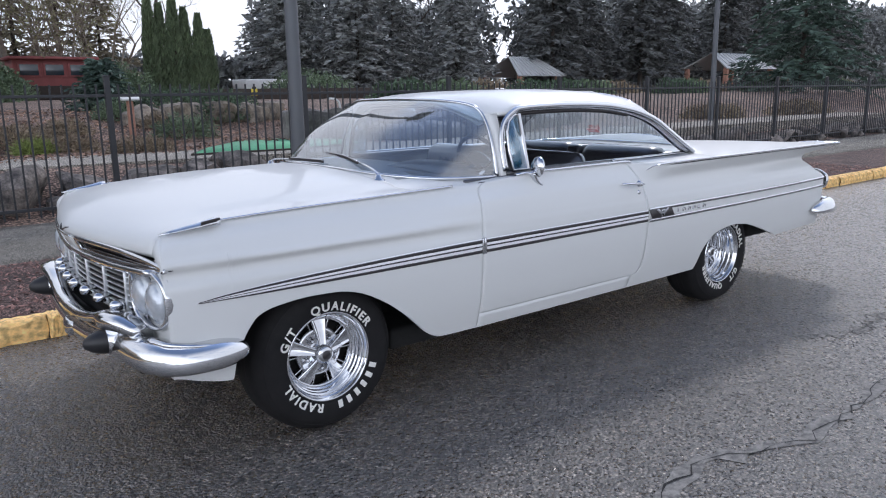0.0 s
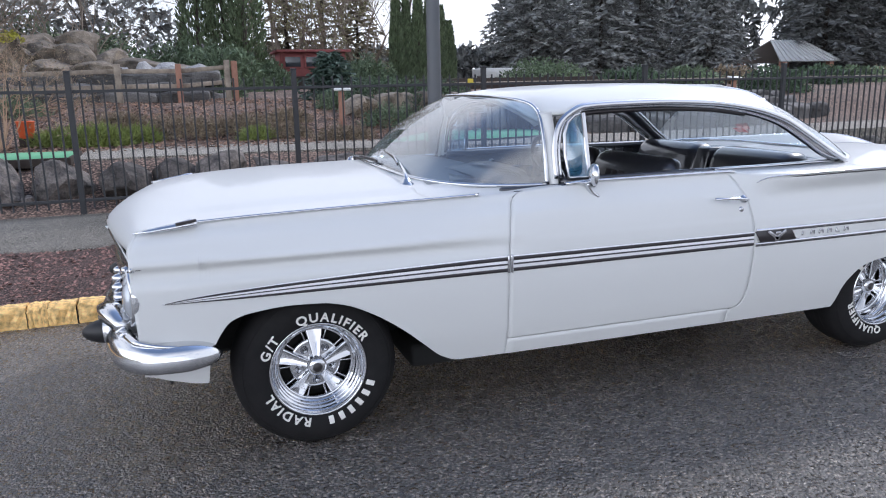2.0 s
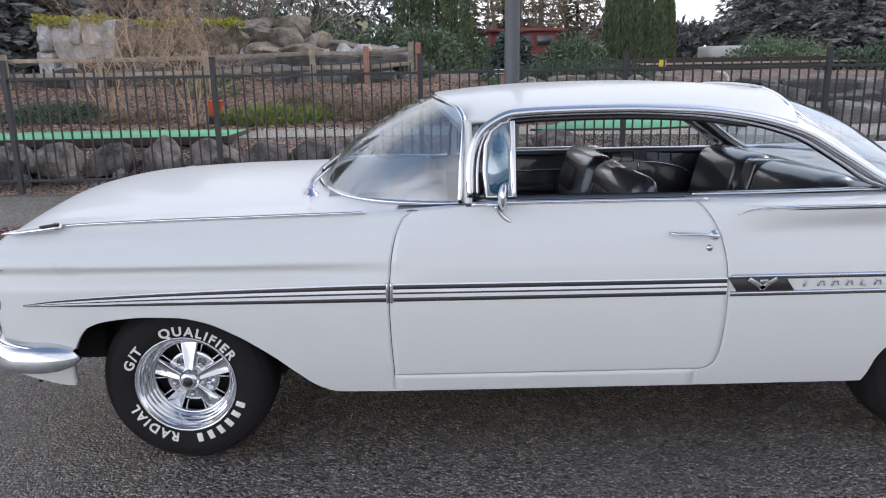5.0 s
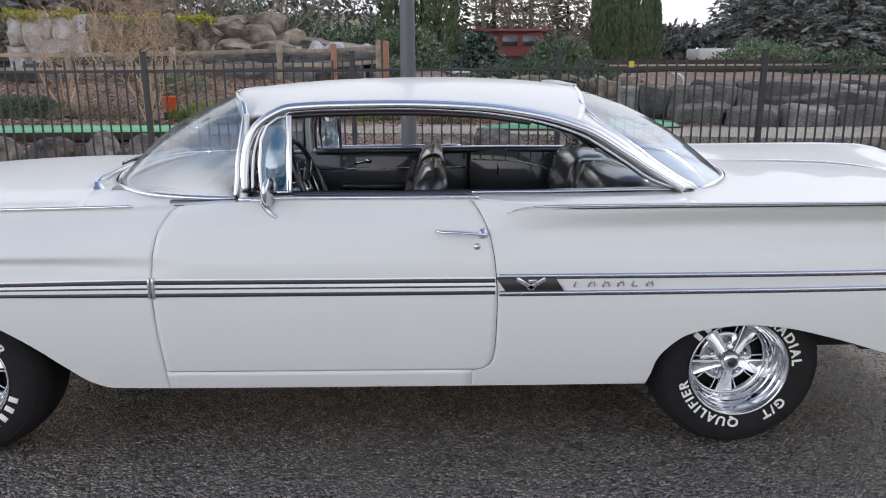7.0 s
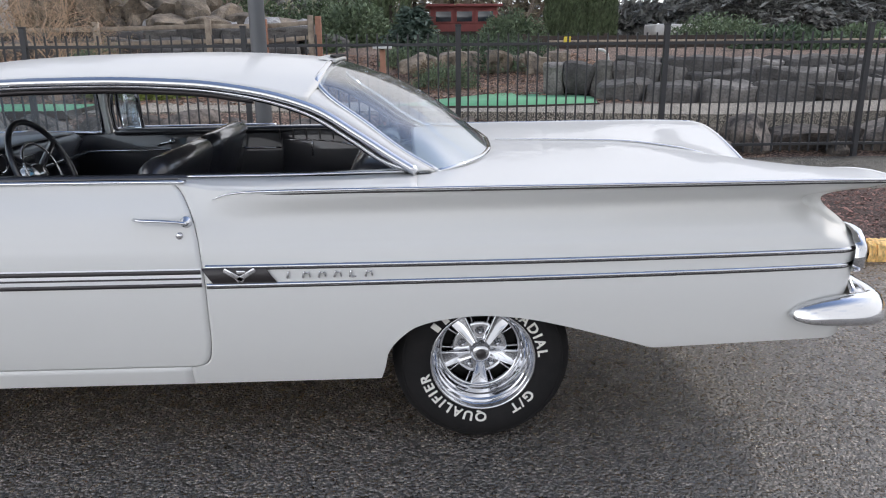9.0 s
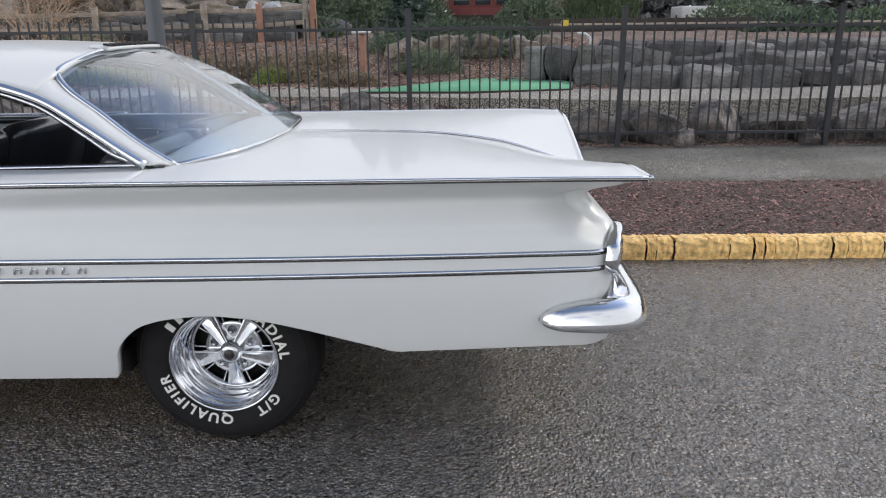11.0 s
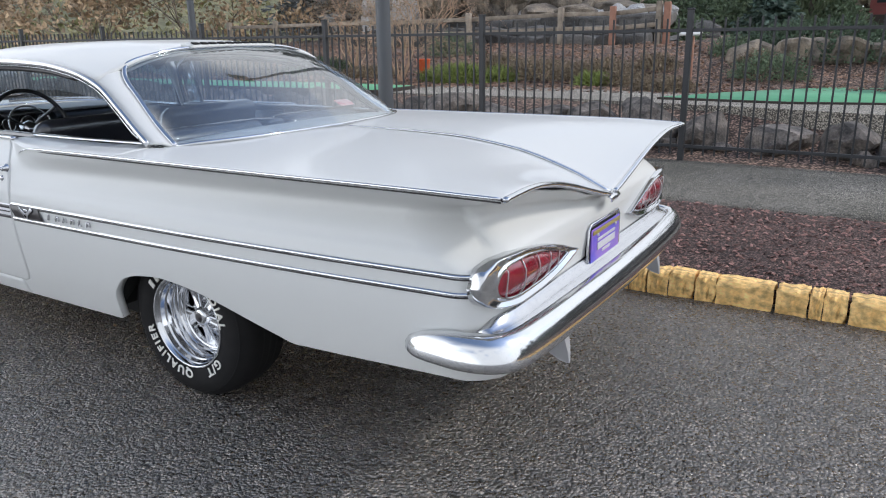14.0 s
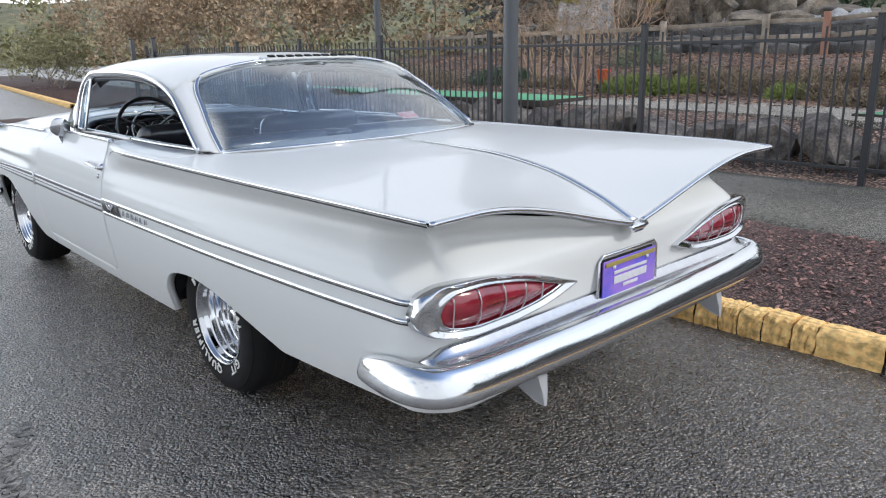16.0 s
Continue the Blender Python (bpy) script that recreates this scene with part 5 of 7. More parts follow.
# ---- ground, road, kerb, path, fence ----
def ground_mat(name, dark, light, scale, bump, rough, stone=0.0, stone_scale=160.0, wet=0.0, deep=0.006, spec=0.5):
    m = bpy.data.materials.new(name)
    m.use_nodes = True
    n, l = m.node_tree.nodes, m.node_tree.links
    b = n["Principled BSDF"]
    tc = n.new("ShaderNodeTexCoord")
    big, mid = n.new("ShaderNodeTexNoise"), n.new("ShaderNodeTexNoise")
    big.inputs["Scale"].default_value, big.inputs["Detail"].default_value = scale, 6
    mid.inputs["Scale"].default_value, mid.inputs["Detail"].default_value = scale * 22, 5
    vo = n.new("ShaderNodeTexVoronoi")
    vo.inputs["Scale"].default_value = stone_scale
    for t in (big, mid, vo):
        l.new(tc.outputs["Object"], t.inputs["Vector"])
    r = n.new("ShaderNodeValToRGB")
    r.color_ramp.elements[0].position, r.color_ramp.elements[1].position = 0.32, 0.7
    r.color_ramp.elements[0].color, r.color_ramp.elements[1].color = (*dark, 1), (*light, 1)
    mix = n.new("ShaderNodeMath")
    mix.operation = "MULTIPLY_ADD"
    l.new(mid.outputs["Fac"], mix.inputs[0])
    mix.inputs[1].default_value = 0.45
    add = n.new("ShaderNodeMath")
    add.operation = "MULTIPLY"
    add.inputs[1].default_value = 0.55
    l.new(big.outputs["Fac"], add.inputs[0])
    l.new(add.outputs[0], mix.inputs[2])
    l.new(mix.outputs[0], r.inputs[0])
    col = r.outputs[0]
    if stone:
        mr = n.new("ShaderNodeMapRange")
        mr.inputs[3].default_value, mr.inputs[4].default_value = 1 - stone, 1 + stone
        sp = n.new("ShaderNodeSeparateColor")
        l.new(vo.outputs["Color"], sp.inputs[0])
        l.new(sp.outputs[0], mr.inputs[0])
        vm = n.new("ShaderNodeVectorMath")
        vm.operation = "MULTIPLY"
        l.new(col, vm.inputs[0])
        # pale stones in a dark binder, with the crevices' shade put into the colour
        cr = n.new("ShaderNodeMapRange")
        cr.inputs[1].default_value, cr.inputs[2].default_value, cr.inputs[3].default_value, cr.inputs[4].default_value = 0.15, 0.65, 1.40, 0.18
        l.new(vo.outputs["Distance"], cr.inputs[0])
        cm = n.new("ShaderNodeMath")
        cm.operation = "MULTIPLY"
        l.new(mr.outputs[0], cm.inputs[0])
        l.new(cr.outputs[0], cm.inputs[1])
        l.new(cm.outputs[0], vm.inputs[1])
        col = vm.outputs[0]
    l.new(col, b.inputs["Base Color"])
    b.inputs["Specular IOR Level"].default_value = spec
    b.inputs["IOR"].default_value = 1.5 if spec < 1 else 1.8
    rr = n.new("ShaderNodeMapRange")
    rr.inputs[3].default_value, rr.inputs[4].default_value = max(0.05, rough - wet), rough
    l.new(mid.outputs["Fac"], rr.inputs[0])
    l.new(rr.outputs[0], b.inputs["Roughness"])
    ad = n.new("ShaderNodeMath")
    ad.operation = "MULTIPLY_ADD"
    l.new(vo.outputs["Distance"], ad.inputs[0])
    ad.inputs[1].default_value = -0.9
    l.new(mid.outputs["Fac"], ad.inputs[2])
    bp = n.new("ShaderNodeBump")
    bp.inputs["Strength"].default_value, bp.inputs["Distance"].default_value = bump, deep
    l.new(ad.outputs[0], bp.inputs["Height"])
    l.new(bp.outputs[0], b.inputs["Normal"])
    return m


def asphalt_mat():
    """Dark binder with packed aggregate: two stone sizes, worn patches, glinting facets."""
    m = bpy.data.materials.new("asphalt")
    m.use_nodes = True
    n, l = m.node_tree.nodes, m.node_tree.links
    b = n["Principled BSDF"]
    tc = n.new("ShaderNodeTexCoord")

    def tex(kind, scale, detail=0.0):
        t = n.new(kind)
        t.inputs["Scale"].default_value = scale
        if detail:
            t.inputs["Detail"].default_value = detail
        l.new(tc.outputs["Object"], t.inputs["Vector"])
        return t

    def ranged(src, a, bb, c, d):
        q = n.new("ShaderNodeMapRange")
        for k, v in zip((1, 2, 3, 4), (a, bb, c, d)):
            q.inputs[k].default_value = v
        l.new(src, q.inputs[0])
        return q.outputs[0]

    def calc(op, a, bb):
        q = n.new("ShaderNodeMath")
        q.operation = op
        for k, v in ((0, a), (1, bb)):
            if isinstance(v, float):
                q.inputs[k].default_value = v
            else:
                l.new(v, q.inputs[k])
        return q.outputs[0]

    big, patch = tex("ShaderNodeTexNoise", 0.55, 5.0), tex("ShaderNodeTexNoise", 9.0, 4.0)
    stones, grit = tex("ShaderNodeTexVoronoi", 74.0), tex("ShaderNodeTexVoronoi", 150.0)
    pick = n.new("ShaderNodeSeparateColor")
    l.new(stones.outputs["Color"], pick.inputs[0])
    pick2 = n.new("ShaderNodeSeparateColor")
    l.new(grit.outputs["Color"], pick2.inputs[0])
    pale = ranged(pick.outputs[0], 0.55, 1.0, 0.5, 2.5)
    pale2 = ranged(pick2.outputs[0], 0.5, 1.0, 0.7, 1.5)
    # joints darkened in colour: the binder, and the shade of the crevices
    joint = ranged(stones.outputs["Distance"], 0.25, 0.70, 1.2, 0.18)
    k = calc("MULTIPLY", calc("MULTIPLY", pale, pale2), calc("MULTIPLY", joint, calc("MULTIPLY", ranged(big.outputs["Fac"], 0.3, 0.7, 0.78, 1.25), ranged(patch.outputs["Fac"], 0.3, 0.7, 0.8, 1.2))))
    vm = n.new("ShaderNodeVectorMath")
    vm.operation = "SCALE"
    vm.inputs[0].default_value = (0.150, 0.127, 0.107)
    l.new(k, vm.inputs["Scale"])
    l.new(vm.outputs[0], b.inputs["Base Color"])
    b.inputs["Specular IOR Level"].default_value = 0.9
    b.inputs["IOR"].default_value = 1.80
    l.new(ranged(pick.outputs[1], 0.0, 1.0, 0.20, 0.50), b.inputs["Roughness"])
    h = calc("ADD", calc("MULTIPLY", stones.outputs["Distance"], -0.8), calc("ADD", calc("MULTIPLY", grit.outputs["Distance"], -0.35), calc("MULTIPLY", pick.outputs[2], 0.35)))
    bp = n.new("ShaderNodeBump")
    bp.inputs["Strength"].default_value, bp.inputs["Distance"].default_value = 1.0, 0.017
    l.new(h, bp.inputs["Height"])
    l.new(bp.outputs[0], b.inputs["Normal"])
    return m


ASPHALT = asphalt_mat()
CONCRETE = ground_mat("aggregate_path", (0.158, 0.146, 0.112), (0.45, 0.415, 0.360), 0.7, 0.8, 0.9, stone=0.45, stone_scale=110)
BARK = ground_mat("bark_soil", (0.066, 0.040, 0.035), (0.240, 0.144, 0.120), 1.6, 1.0, 0.95, stone=0.6, stone_scale=70)
EARTH = ground_mat("earth", (0.110, 0.070, 0.054), (0.400, 0.270, 0.205), 1.4, 1.0, 0.95, stone=0.5, stone_scale=30)
GREEN = material("putting_felt", (0.17, 0.45, 0.26), 0.9, vary=0.6, scale=3, color2=(0.12, 0.36, 0.20), bump=0.3, bump_scale=300)
LIGHT_PATH = ground_mat("pale_concrete", (0.32, 0.29, 0.245), (0.56, 0.515, 0.44), 0.8, 0.4, 0.9, stone=0.15, stone_scale=60)
YELLOW = material("worn_yellow_paint", (0.98, 0.66, 0.27), 0.75, vary=1.5, scale=9, color2=(0.74, 0.45, 0.15), bump=0.7, bump_scale=45, fine=0.45, fine_scale=30, piece=0.06)
IRON = material("black_iron", (0.030, 0.032, 0.037), 0.5, vary=0.5, scale=30, bump=0.05, bump_scale=120)
POLE = material("grey_pole_paint", (0.085, 0.095, 0.11), 0.45, vary=0.5, scale=6, color2=(0.085, 0.088, 0.092), bump=0.04, bump_scale=60)
ROCK = material("basalt_boulder", (0.205, 0.178, 0.158), 0.95, vary=1.6, scale=5.5, color2=(0.030, 0.029, 0.029), bump=1.0, bump_scale=14, piece=0.35, fine=0.35, fine_scale=40)

# road and open ground in one sheet
bm = sheet([[(x, y, 0.0) for x in (-400, -40, -8, 0, 6, 14, 40, 400)] for y in (-400, -40, -8, -2, 1.30, 8, 40, 400)], (0, 0, 1))
tagged(put("ground", bm, ASPHALT, smooth=False), "dark worn asphalt car park with loose grit", "asphalt", kind="structure")

CRACK = material("asphalt_crack", (0.012, 0.012, 0.012), 0.95)
SEALED = material("pale_crack_edge", (0.30, 0.285, 0.26), 0.9, vary=2.0, scale=22, color2=(0.10, 0.096, 0.092), bump=0.8, bump_scale=90)


def crack(points, w, mat, z, seed):
    rnd = random.Random(seed)
    rows = []
    line = spline([(x, y, z) for x, y in points], 90)
    for i, p in enumerate(line):
        a = line[max(i - 1, 0)]
        b = line[min(i + 1, 89)]
        d = (b - a).normalized()
        n = Vector((-d.y, d.x, 0))
        j = n * (rnd.uniform(-0.022, 0.022) + 0.03 * math.sin(i * 0.9 + seed) * math.sin(i * 0.37))
        k = w * rnd.uniform(0.10, 1.1) * (0.6 + 0.6 * abs(noise.noise((i * 0.17, seed, 0))) * 2)
        rows.append([p + j - n * k, p + j + n * k])
    return sheet(rows, (0, 0, 1))


for i, pts in enumerate(([(0.2, -2.25), (0.9, -2.12), (1.6, -2.27), (2.6, -2.2), (3.8, -2.32), (6.0, -2.2)], [(2.7, -1.62), (3.1, -1.80), (3.5, -1.75), (3.9, -1.9)],
                         [(-1.6, -1.6), (-1.2, -1.9), (-0.9, -2.4), (-0.8, -3.0)], [(3.5, -1.3), (3.9, -1.5), (4.1, -1.9)])):
    if i < 2:
        tagged(put("crack_edge", crack(pts, 0.055, SEALED, 0.003, i + 50), SEALED), "pale crumbled edge of a crack in the asphalt", "crack", kind="structure")
    tagged(put("crack", crack(pts, 0.0045, CRACK, 0.005, i), CRACK), "dark crack in the asphalt", "crack", kind="structure")

# planting strip, path, then the garden rising behind the fence
def strip(y0, y1, f, nx, ny, x0=-60, x1=60):
    return sheet([[(x, y, f(x, y)) for x in np.linspace(x0, x1, nx)] for y in np.linspace(y0, y1, ny)], (0, 0, 1))


def bumpy(x, y, k):
    return k * (noise.noise((x * 1.7, y * 1.7, 0)) + 0.5 * noise.noise((x * 5, y * 5, 3)))


mulch_z = lambda x, y: 0.085 + bumpy(x, y, 0.022) - 0.03 * max(0, (y - 3.3) / 0.2)
tagged(put("planting_strip", strip(1.42, 3.50, mulch_z, 300, 16, -13.5, 34), BARK, solid=0.12), "planting strip covered in reddish bark chips", "mulch bed", kind="structure")
tagged(put("path", strip(3.5, 5.62, lambda x, y: 0.055 + 0.012 * noise.noise((x * 0.7, y, 0)), 160, 8, -13.5, 50), CONCRETE, solid=0.08), "mossy aggregate footpath along the fence", "path", kind="structure")
garden_h = curve([(5.6, 0.045), (6.1, 0.10), (6.8, 0.30), (7.3, 0.50), (10.3, 0.565), (12.0, 0.95), (14.5, 1.15), (20, 1.3), (40, 1.4), (400, 1.4)])
gx = list(np.linspace(-15.4, 60, 90)) + [140, 400]
gy = list(np.linspace(5.62, 20, 40)) + [24, 30, 40, 70, 400]
bm = sheet([[(x, y, garden_h(y) + (bumpy(x * 0.5, y * 0.5, 0.06) if 6.2 < y < 30 and not 7.3 < y < 9.7 else 0)) for x in gx] for y in gy], (0, 0, 1))
tagged(put("garden_ground", bm, EARTH), "brown earth and bark of the mini golf garden", "ground", kind="structure")

rng = random.Random(5)
chips = bmesh.new()
cv, cf = [], []
for i in range(16000):
    x, y = rng.uniform(-6, 12), rng.uniform(1.50, 3.48)
    s = rng.uniform(0.006, 0.022)
    c = Vector((x, y, mulch_z(x, y) + 0.004))
    m = Euler((rng.uniform(-0.5, 0.5), rng.uniform(-0.5, 0.5), rng.uniform(0, 6.3))).to_matrix()
    k = len(cv)
    cv += [c + m @ Vector(q) for q in ((-s, -s * 0.4, 0), (s, -s * 0.5, 0.002), (s * 0.8, s * 0.5, 0), (-s * 0.9, s * 0.4, 0.003), (0, 0, s * 0.5))]
    cf += [(k, k + 1, k + 4), (k + 1, k + 2, k + 4), (k + 2, k + 3, k + 4), (k + 3, k, k + 4)]
me = bpy.data.meshes.new("bark_chips")
me.from_pydata(cv, [], cf)
CHIP = material("bark_chip", (0.23, 0.13, 0.11), 0.9, island=0.85)
me.materials.append(CHIP)
tagged(new("bark_chips", me), "loose reddish brown bark chips on the planting strip", "mulch", kind="stuff")

# kerb: weathered yellow blocks between cracks
kerb = tagged(new("kerb"), "worn yellow painted concrete kerb with cracks", "kerb", kind="structure")
prof = [(1.285, -0.01), (1.278, 0.05), (1.283, 0.105), (1.296, 0.127), (1.32, 0.136), (1.40, 0.136), (1.45, 0.124), (1.46, 0.05)]
kr = random.Random(11)
blocks = []
for v in range(6):
    L = (0.13, 0.18, 0.24, 0.11, 0.20, 0.15)[v]
    rows = []
    for i in range(8):
        u = i / 7
        pinch = 0.0015 * max(0, 1 - min(u, 1 - u) / 0.12)
        rows.append([Vector((L * u + ((0.0015 + kr.uniform(-0.001, 0.007)) * (1 if i == 0 else -1) if i in (0, 7) else 0) + kr.uniform(-0.004, 0.004) * (0 < i < 7), y + pinch * (1 if y < 1.37 else -1) + kr.uniform(-0.008, 0.008), max(-0.01, z - pinch + kr.uniform(-0.007, 0.007)))) for y, z in prof])
    bm = sheet(rows, (0, -1, 1))
    bmesh.ops.holes_fill(bm, edges=[e for e in bm.edges if e.is_boundary], sides=0)
    bmesh.ops.recalc_face_normals(bm, faces=bm.faces)
    for f in bm.faces:
        f.smooth = False
    me = bpy.data.meshes.new("kerb_block")
    bm.to_mesh(me)
    bm.free()
    me.materials.append(YELLOW)
    blocks.append((L, me))
x = -14.0
while x < 22:
    L, me = blocks[kr.randrange(6)]
    k = kr.choice((0.50, 0.75, 0.95, 1.25))
    o = new("kerb_block", me)
    o.parent = kerb
    o.matrix_local = pose(x, kr.uniform(-0.006, 0.006), kr.uniform(-0.003, 0.003), rz=kr.uniform(-0.25, 0.25)) @ Matrix.Diagonal((k, 1, 1, 1))
    x += L * k
far_rows = [[(xx, y, z) for xx in (22, 60)] for y, z in prof]
part("kerb_far", sheet(far_rows, (0, -1, 1)), YELLOW, kerb)
part("kerb_far", sheet([[(xx, y, z) for xx in (-14.0, -13.6)] for y, z in prof], (0, -1, 1)), YELLOW, kerb)

# iron fence
FENCE_Y, PITCH, X0 = 5.65, 2.525, 3.39
fence = tagged(new("fence"), "black iron picket fence with square posts", "fence", kind="structure")


post_me = put("post", join(box(0, 0, 0.85, 0.062, 0.062, 1.64, 0.004), box(0, 0, 1.675, 0.072, 0.072, 0.02, 0.006)), IRON, fence, smooth=False)
pick_me = put("picket", join(box(0, 0, 0.85, 0.019, 0.019, 1.46, 0.002)), IRON, fence, smooth=False)
post_me.location = (X0, FENCE_Y, 0)
pick_me.location = (X0 + PITCH / 21, FENCE_Y, 0)
far_v = []
count = 1
for k in range(-7, 13):
    xp = X0 + k * PITCH
    if k:
        o = new("post", post_me.data)
        o.parent, o.location = fence, (xp, FENCE_Y, 0)
    for i in range(1, 21):
        xx = xp + PITCH * i / 21
        if (k == 0 and i == 1):
            continue
        if -4 <= k <= 6 and count < 300:
            o = new("picket", pick_me.data)
            o.parent, o.location = fence, (xx, FENCE_Y, 0)
            count += 1
        else:
            far_v.append(box(xx, FENCE_Y, 0.85, 0.019, 0.019, 1.46))
tagged(part("far_pickets", join(*far_v), IRON, fence, smooth=False), kind="stuff")
x_lo, x_hi = X0 - 7 * PITCH, X0 + 13 * PITCH
for z in (1.455, 0.215):
    part("rail", box((x_lo + x_hi) / 2, FENCE_Y + 0.004, z, x_hi - x_lo, 0.034, 0.034, 0.003), IRON, fence, smooth=False)

# light poles
def pole(x, y, h, r):
    p = thing("lamp_post", "dark grey round steel lamp post", "lamp post", (x, y, 0))
    part("shaft", lathe([(r * 1.06, 0.0), (r * 1.05, 1.0), (r * 0.8, h)], 28, "z"), POLE, p)
    part("base_plate", box(0, 0, 0.10, 0.34, 0.34, 0.03, 0.006), POLE, p)
    part("base_cover", lathe([(r * 1.5, 0.10), (r * 1.5, 0.2), (r * 1.1, 0.26)], 28, "z"), POLE, p)
    part("arm", box(0, -0.12, h - 0.12, 0.06, 0.30, 0.06, 0.01), POLE, p)
    part("head", box(0, -0.42, h - 0.10, 0.40, 0.52, 0.16, 0.04), POLE, p)
    return p


pole(1.64, 2.47, 4.25, 0.060)
pole(-5.6, 6.7, 7.5, 0.06)
pole(17.5, 8.3, 7.5, 0.07)

# ---- plants ----
BARKTREE = material("tree_bark", (0.085, 0.07, 0.058), 0.95, vary=1.0, scale=5, color2=(0.045, 0.036, 0.03), bump=0.6, bump_scale=20)
PALEBARK = material("pale_twigs", (0.34, 0.29, 0.23), 0.9, vary=0.8, scale=6, color2=(0.12, 0.09, 0.07))
REDTWIG = material("reddish_twigs", (0.42, 0.25, 0.18), 0.9, vary=0.8, scale=6, color2=(0.42, 0.33, 0.22))


def leaf_mat(name, c, c2, k=0.4):
    m = material(name, c, 0.7, vary=1.0, scale=0.8, color2=c2, island=k)
    b = m.node_tree.nodes["Principled BSDF"]
    b.inputs["Transmission Weight"].default_value = 0.0
    b.inputs["Subsurface Weight"].default_value = 0.0
    return m


# the pale grey of distance haze is put into these two needle colours
HAZED_FIR = leaf_mat("hazed_fir_needles", (0.225, 0.232, 0.220), (0.140, 0.147, 0.142), 0.65)
HAZED_FIRDARK = leaf_mat("hazed_dark_fir_needles", (0.135, 0.140, 0.134), (0.076, 0.080, 0.078), 0.6)
FIR2 = leaf_mat("spruce_needles", (0.077, 0.119, 0.091), (0.035, 0.063, 0.049))
THUJA = leaf_mat("arborvitae_leaves", (0.138, 0.182, 0.094), (0.075, 0.105, 0.057))
LAUREL = leaf_mat("evergreen_leaves", (0.165, 0.222, 0.125), (0.072, 0.108, 0.064))
IVY = leaf_mat("ivy_leaves", (0.087, 0.138, 0.072), (0.035, 0.061, 0.038))
BROWNFIR = leaf_mat("brown_larch_twigs", (0.30, 0.265, 0.185), (0.18, 0.16, 0.11))
GRASS = leaf_mat("fresh_grass", (0.27, 0.32, 0.085), (0.15, 0.19, 0.055))
HEATH = leaf_mat("heath_leaves", (0.290, 0.230, 0.145), (0.150, 0.112, 0.082))
TAN = leaf_mat("tan_buds", (0.48, 0.36, 0.23), (0.30, 0.21, 0.13), 0.3)
OLIVE = leaf_mat("olive_twigs", (0.28, 0.27, 0.13), (0.17, 0.16, 0.085), 0.3)


class Cards:
    """Collects many small leaf faces and twigs into one mesh."""

    def __init__(self):
        self.v, self.f = [], []

    def leaf(self, p, d, side, l, w):
        """A leaf or needle spray, bent along its middle, from p along d."""
        k = len(self.v)
        u = d.cross(side)
        self.v += [p, p + d * (l * 0.5) + side * w + u * (w * 0.3), p + d * l, p + d * (l * 0.5) - side * w + u * (w * 0.3)]
        self.f.append((k, k + 1, k + 2, k + 3))

    def twig(self, a, b, ra, rb):
        d = (b - a)
        if d.length < 1e-5:
            return
        d = d.normalized()
        s = d.orthogonal().normalized()
        t = d.cross(s)
        k = len(self.v)
        for p, r in ((a, ra), (b, rb)):
            for i in range(4):
                q = math.pi * i / 2
                self.v.append(p + s * (r * math.cos(q)) + t * (r * math.sin(q)))
        for i in range(4):
            j = (i + 1) % 4
            self.f.append((k + i, k + j, k + 4 + j, k + 4 + i))

    def part(self, name, mat, parent=None, label=""):
        me = bpy.data.meshes.new(name)
        me.from_pydata(self.v, [], self.f)
        me.materials.append(mat)
        o = new(name, me)
        if parent:
            o.parent = parent
        if label:
            o["label"] = label
        return o


def unit(r):
    while True:
        v = Vector((r.uniform(-1, 1), r.uniform(-1, 1), r.uniform(-1, 1)))
        if 0.05 < v.length < 1:
            return v.normalized()


def conifer(at, h, r, seed, mat=HAZED_FIR, base=0.08, droop=0.22, dens=1.0, label="tall dark green fir tree with drooping boughs", leaf=0.46):
    rd = random.Random(seed)
    t = thing("conifer", label, "tree", at)
    part("trunk", lathe([(0.022 * h, -0.3), (0.018 * h, 0.1 * h), (0.010 * h, 0.6 * h), (0.02, h)], 10, "z"), BARKTREE, t)
    c = Cards()
    n = int(130 * dens)
    for i in range(n):
        u = base + (0.99 - base) * (i + rd.random()) / n
        L = r * (1 - u) ** 0.75 * rd.uniform(0.65, 1.12) + 0.15
        a = i * 2.4 + rd.uniform(-0.4, 0.4)
        d = Vector((math.cos(a), math.sin(a), 0))
        p0 = Vector((0, 0, u * h))
        m = max(3, int(L / 0.34))
        prev = p0
        for k in range(1, m + 1):
            q = k / m
            p = p0 + d * (L * q) + Vector((0, 0, L * (0.25 * q - droop * q * q * 1.6) + rd.uniform(-0.06, 0.06)))
            c.twig(prev, p, 0.02 * (1 - q) + 0.008, 0.02 * (1 - q) + 0.004)
            for _ in range(8 if q > 0.25 else 3):
                s = (d.cross(Vector((0, 0, 1))) * rd.choice((-1, 1)) * rd.uniform(0.4, 1) + d * rd.uniform(0.2, 0.9) + Vector((0, 0, rd.uniform(-0.6, 0.15)))).normalized()
                c.leaf(prev.lerp(p, rd.random()), s, unit(rd), leaf * rd.uniform(0.6, 1.5), leaf * 0.20)
            prev = p
    c.part("crown", mat, t)
    return t


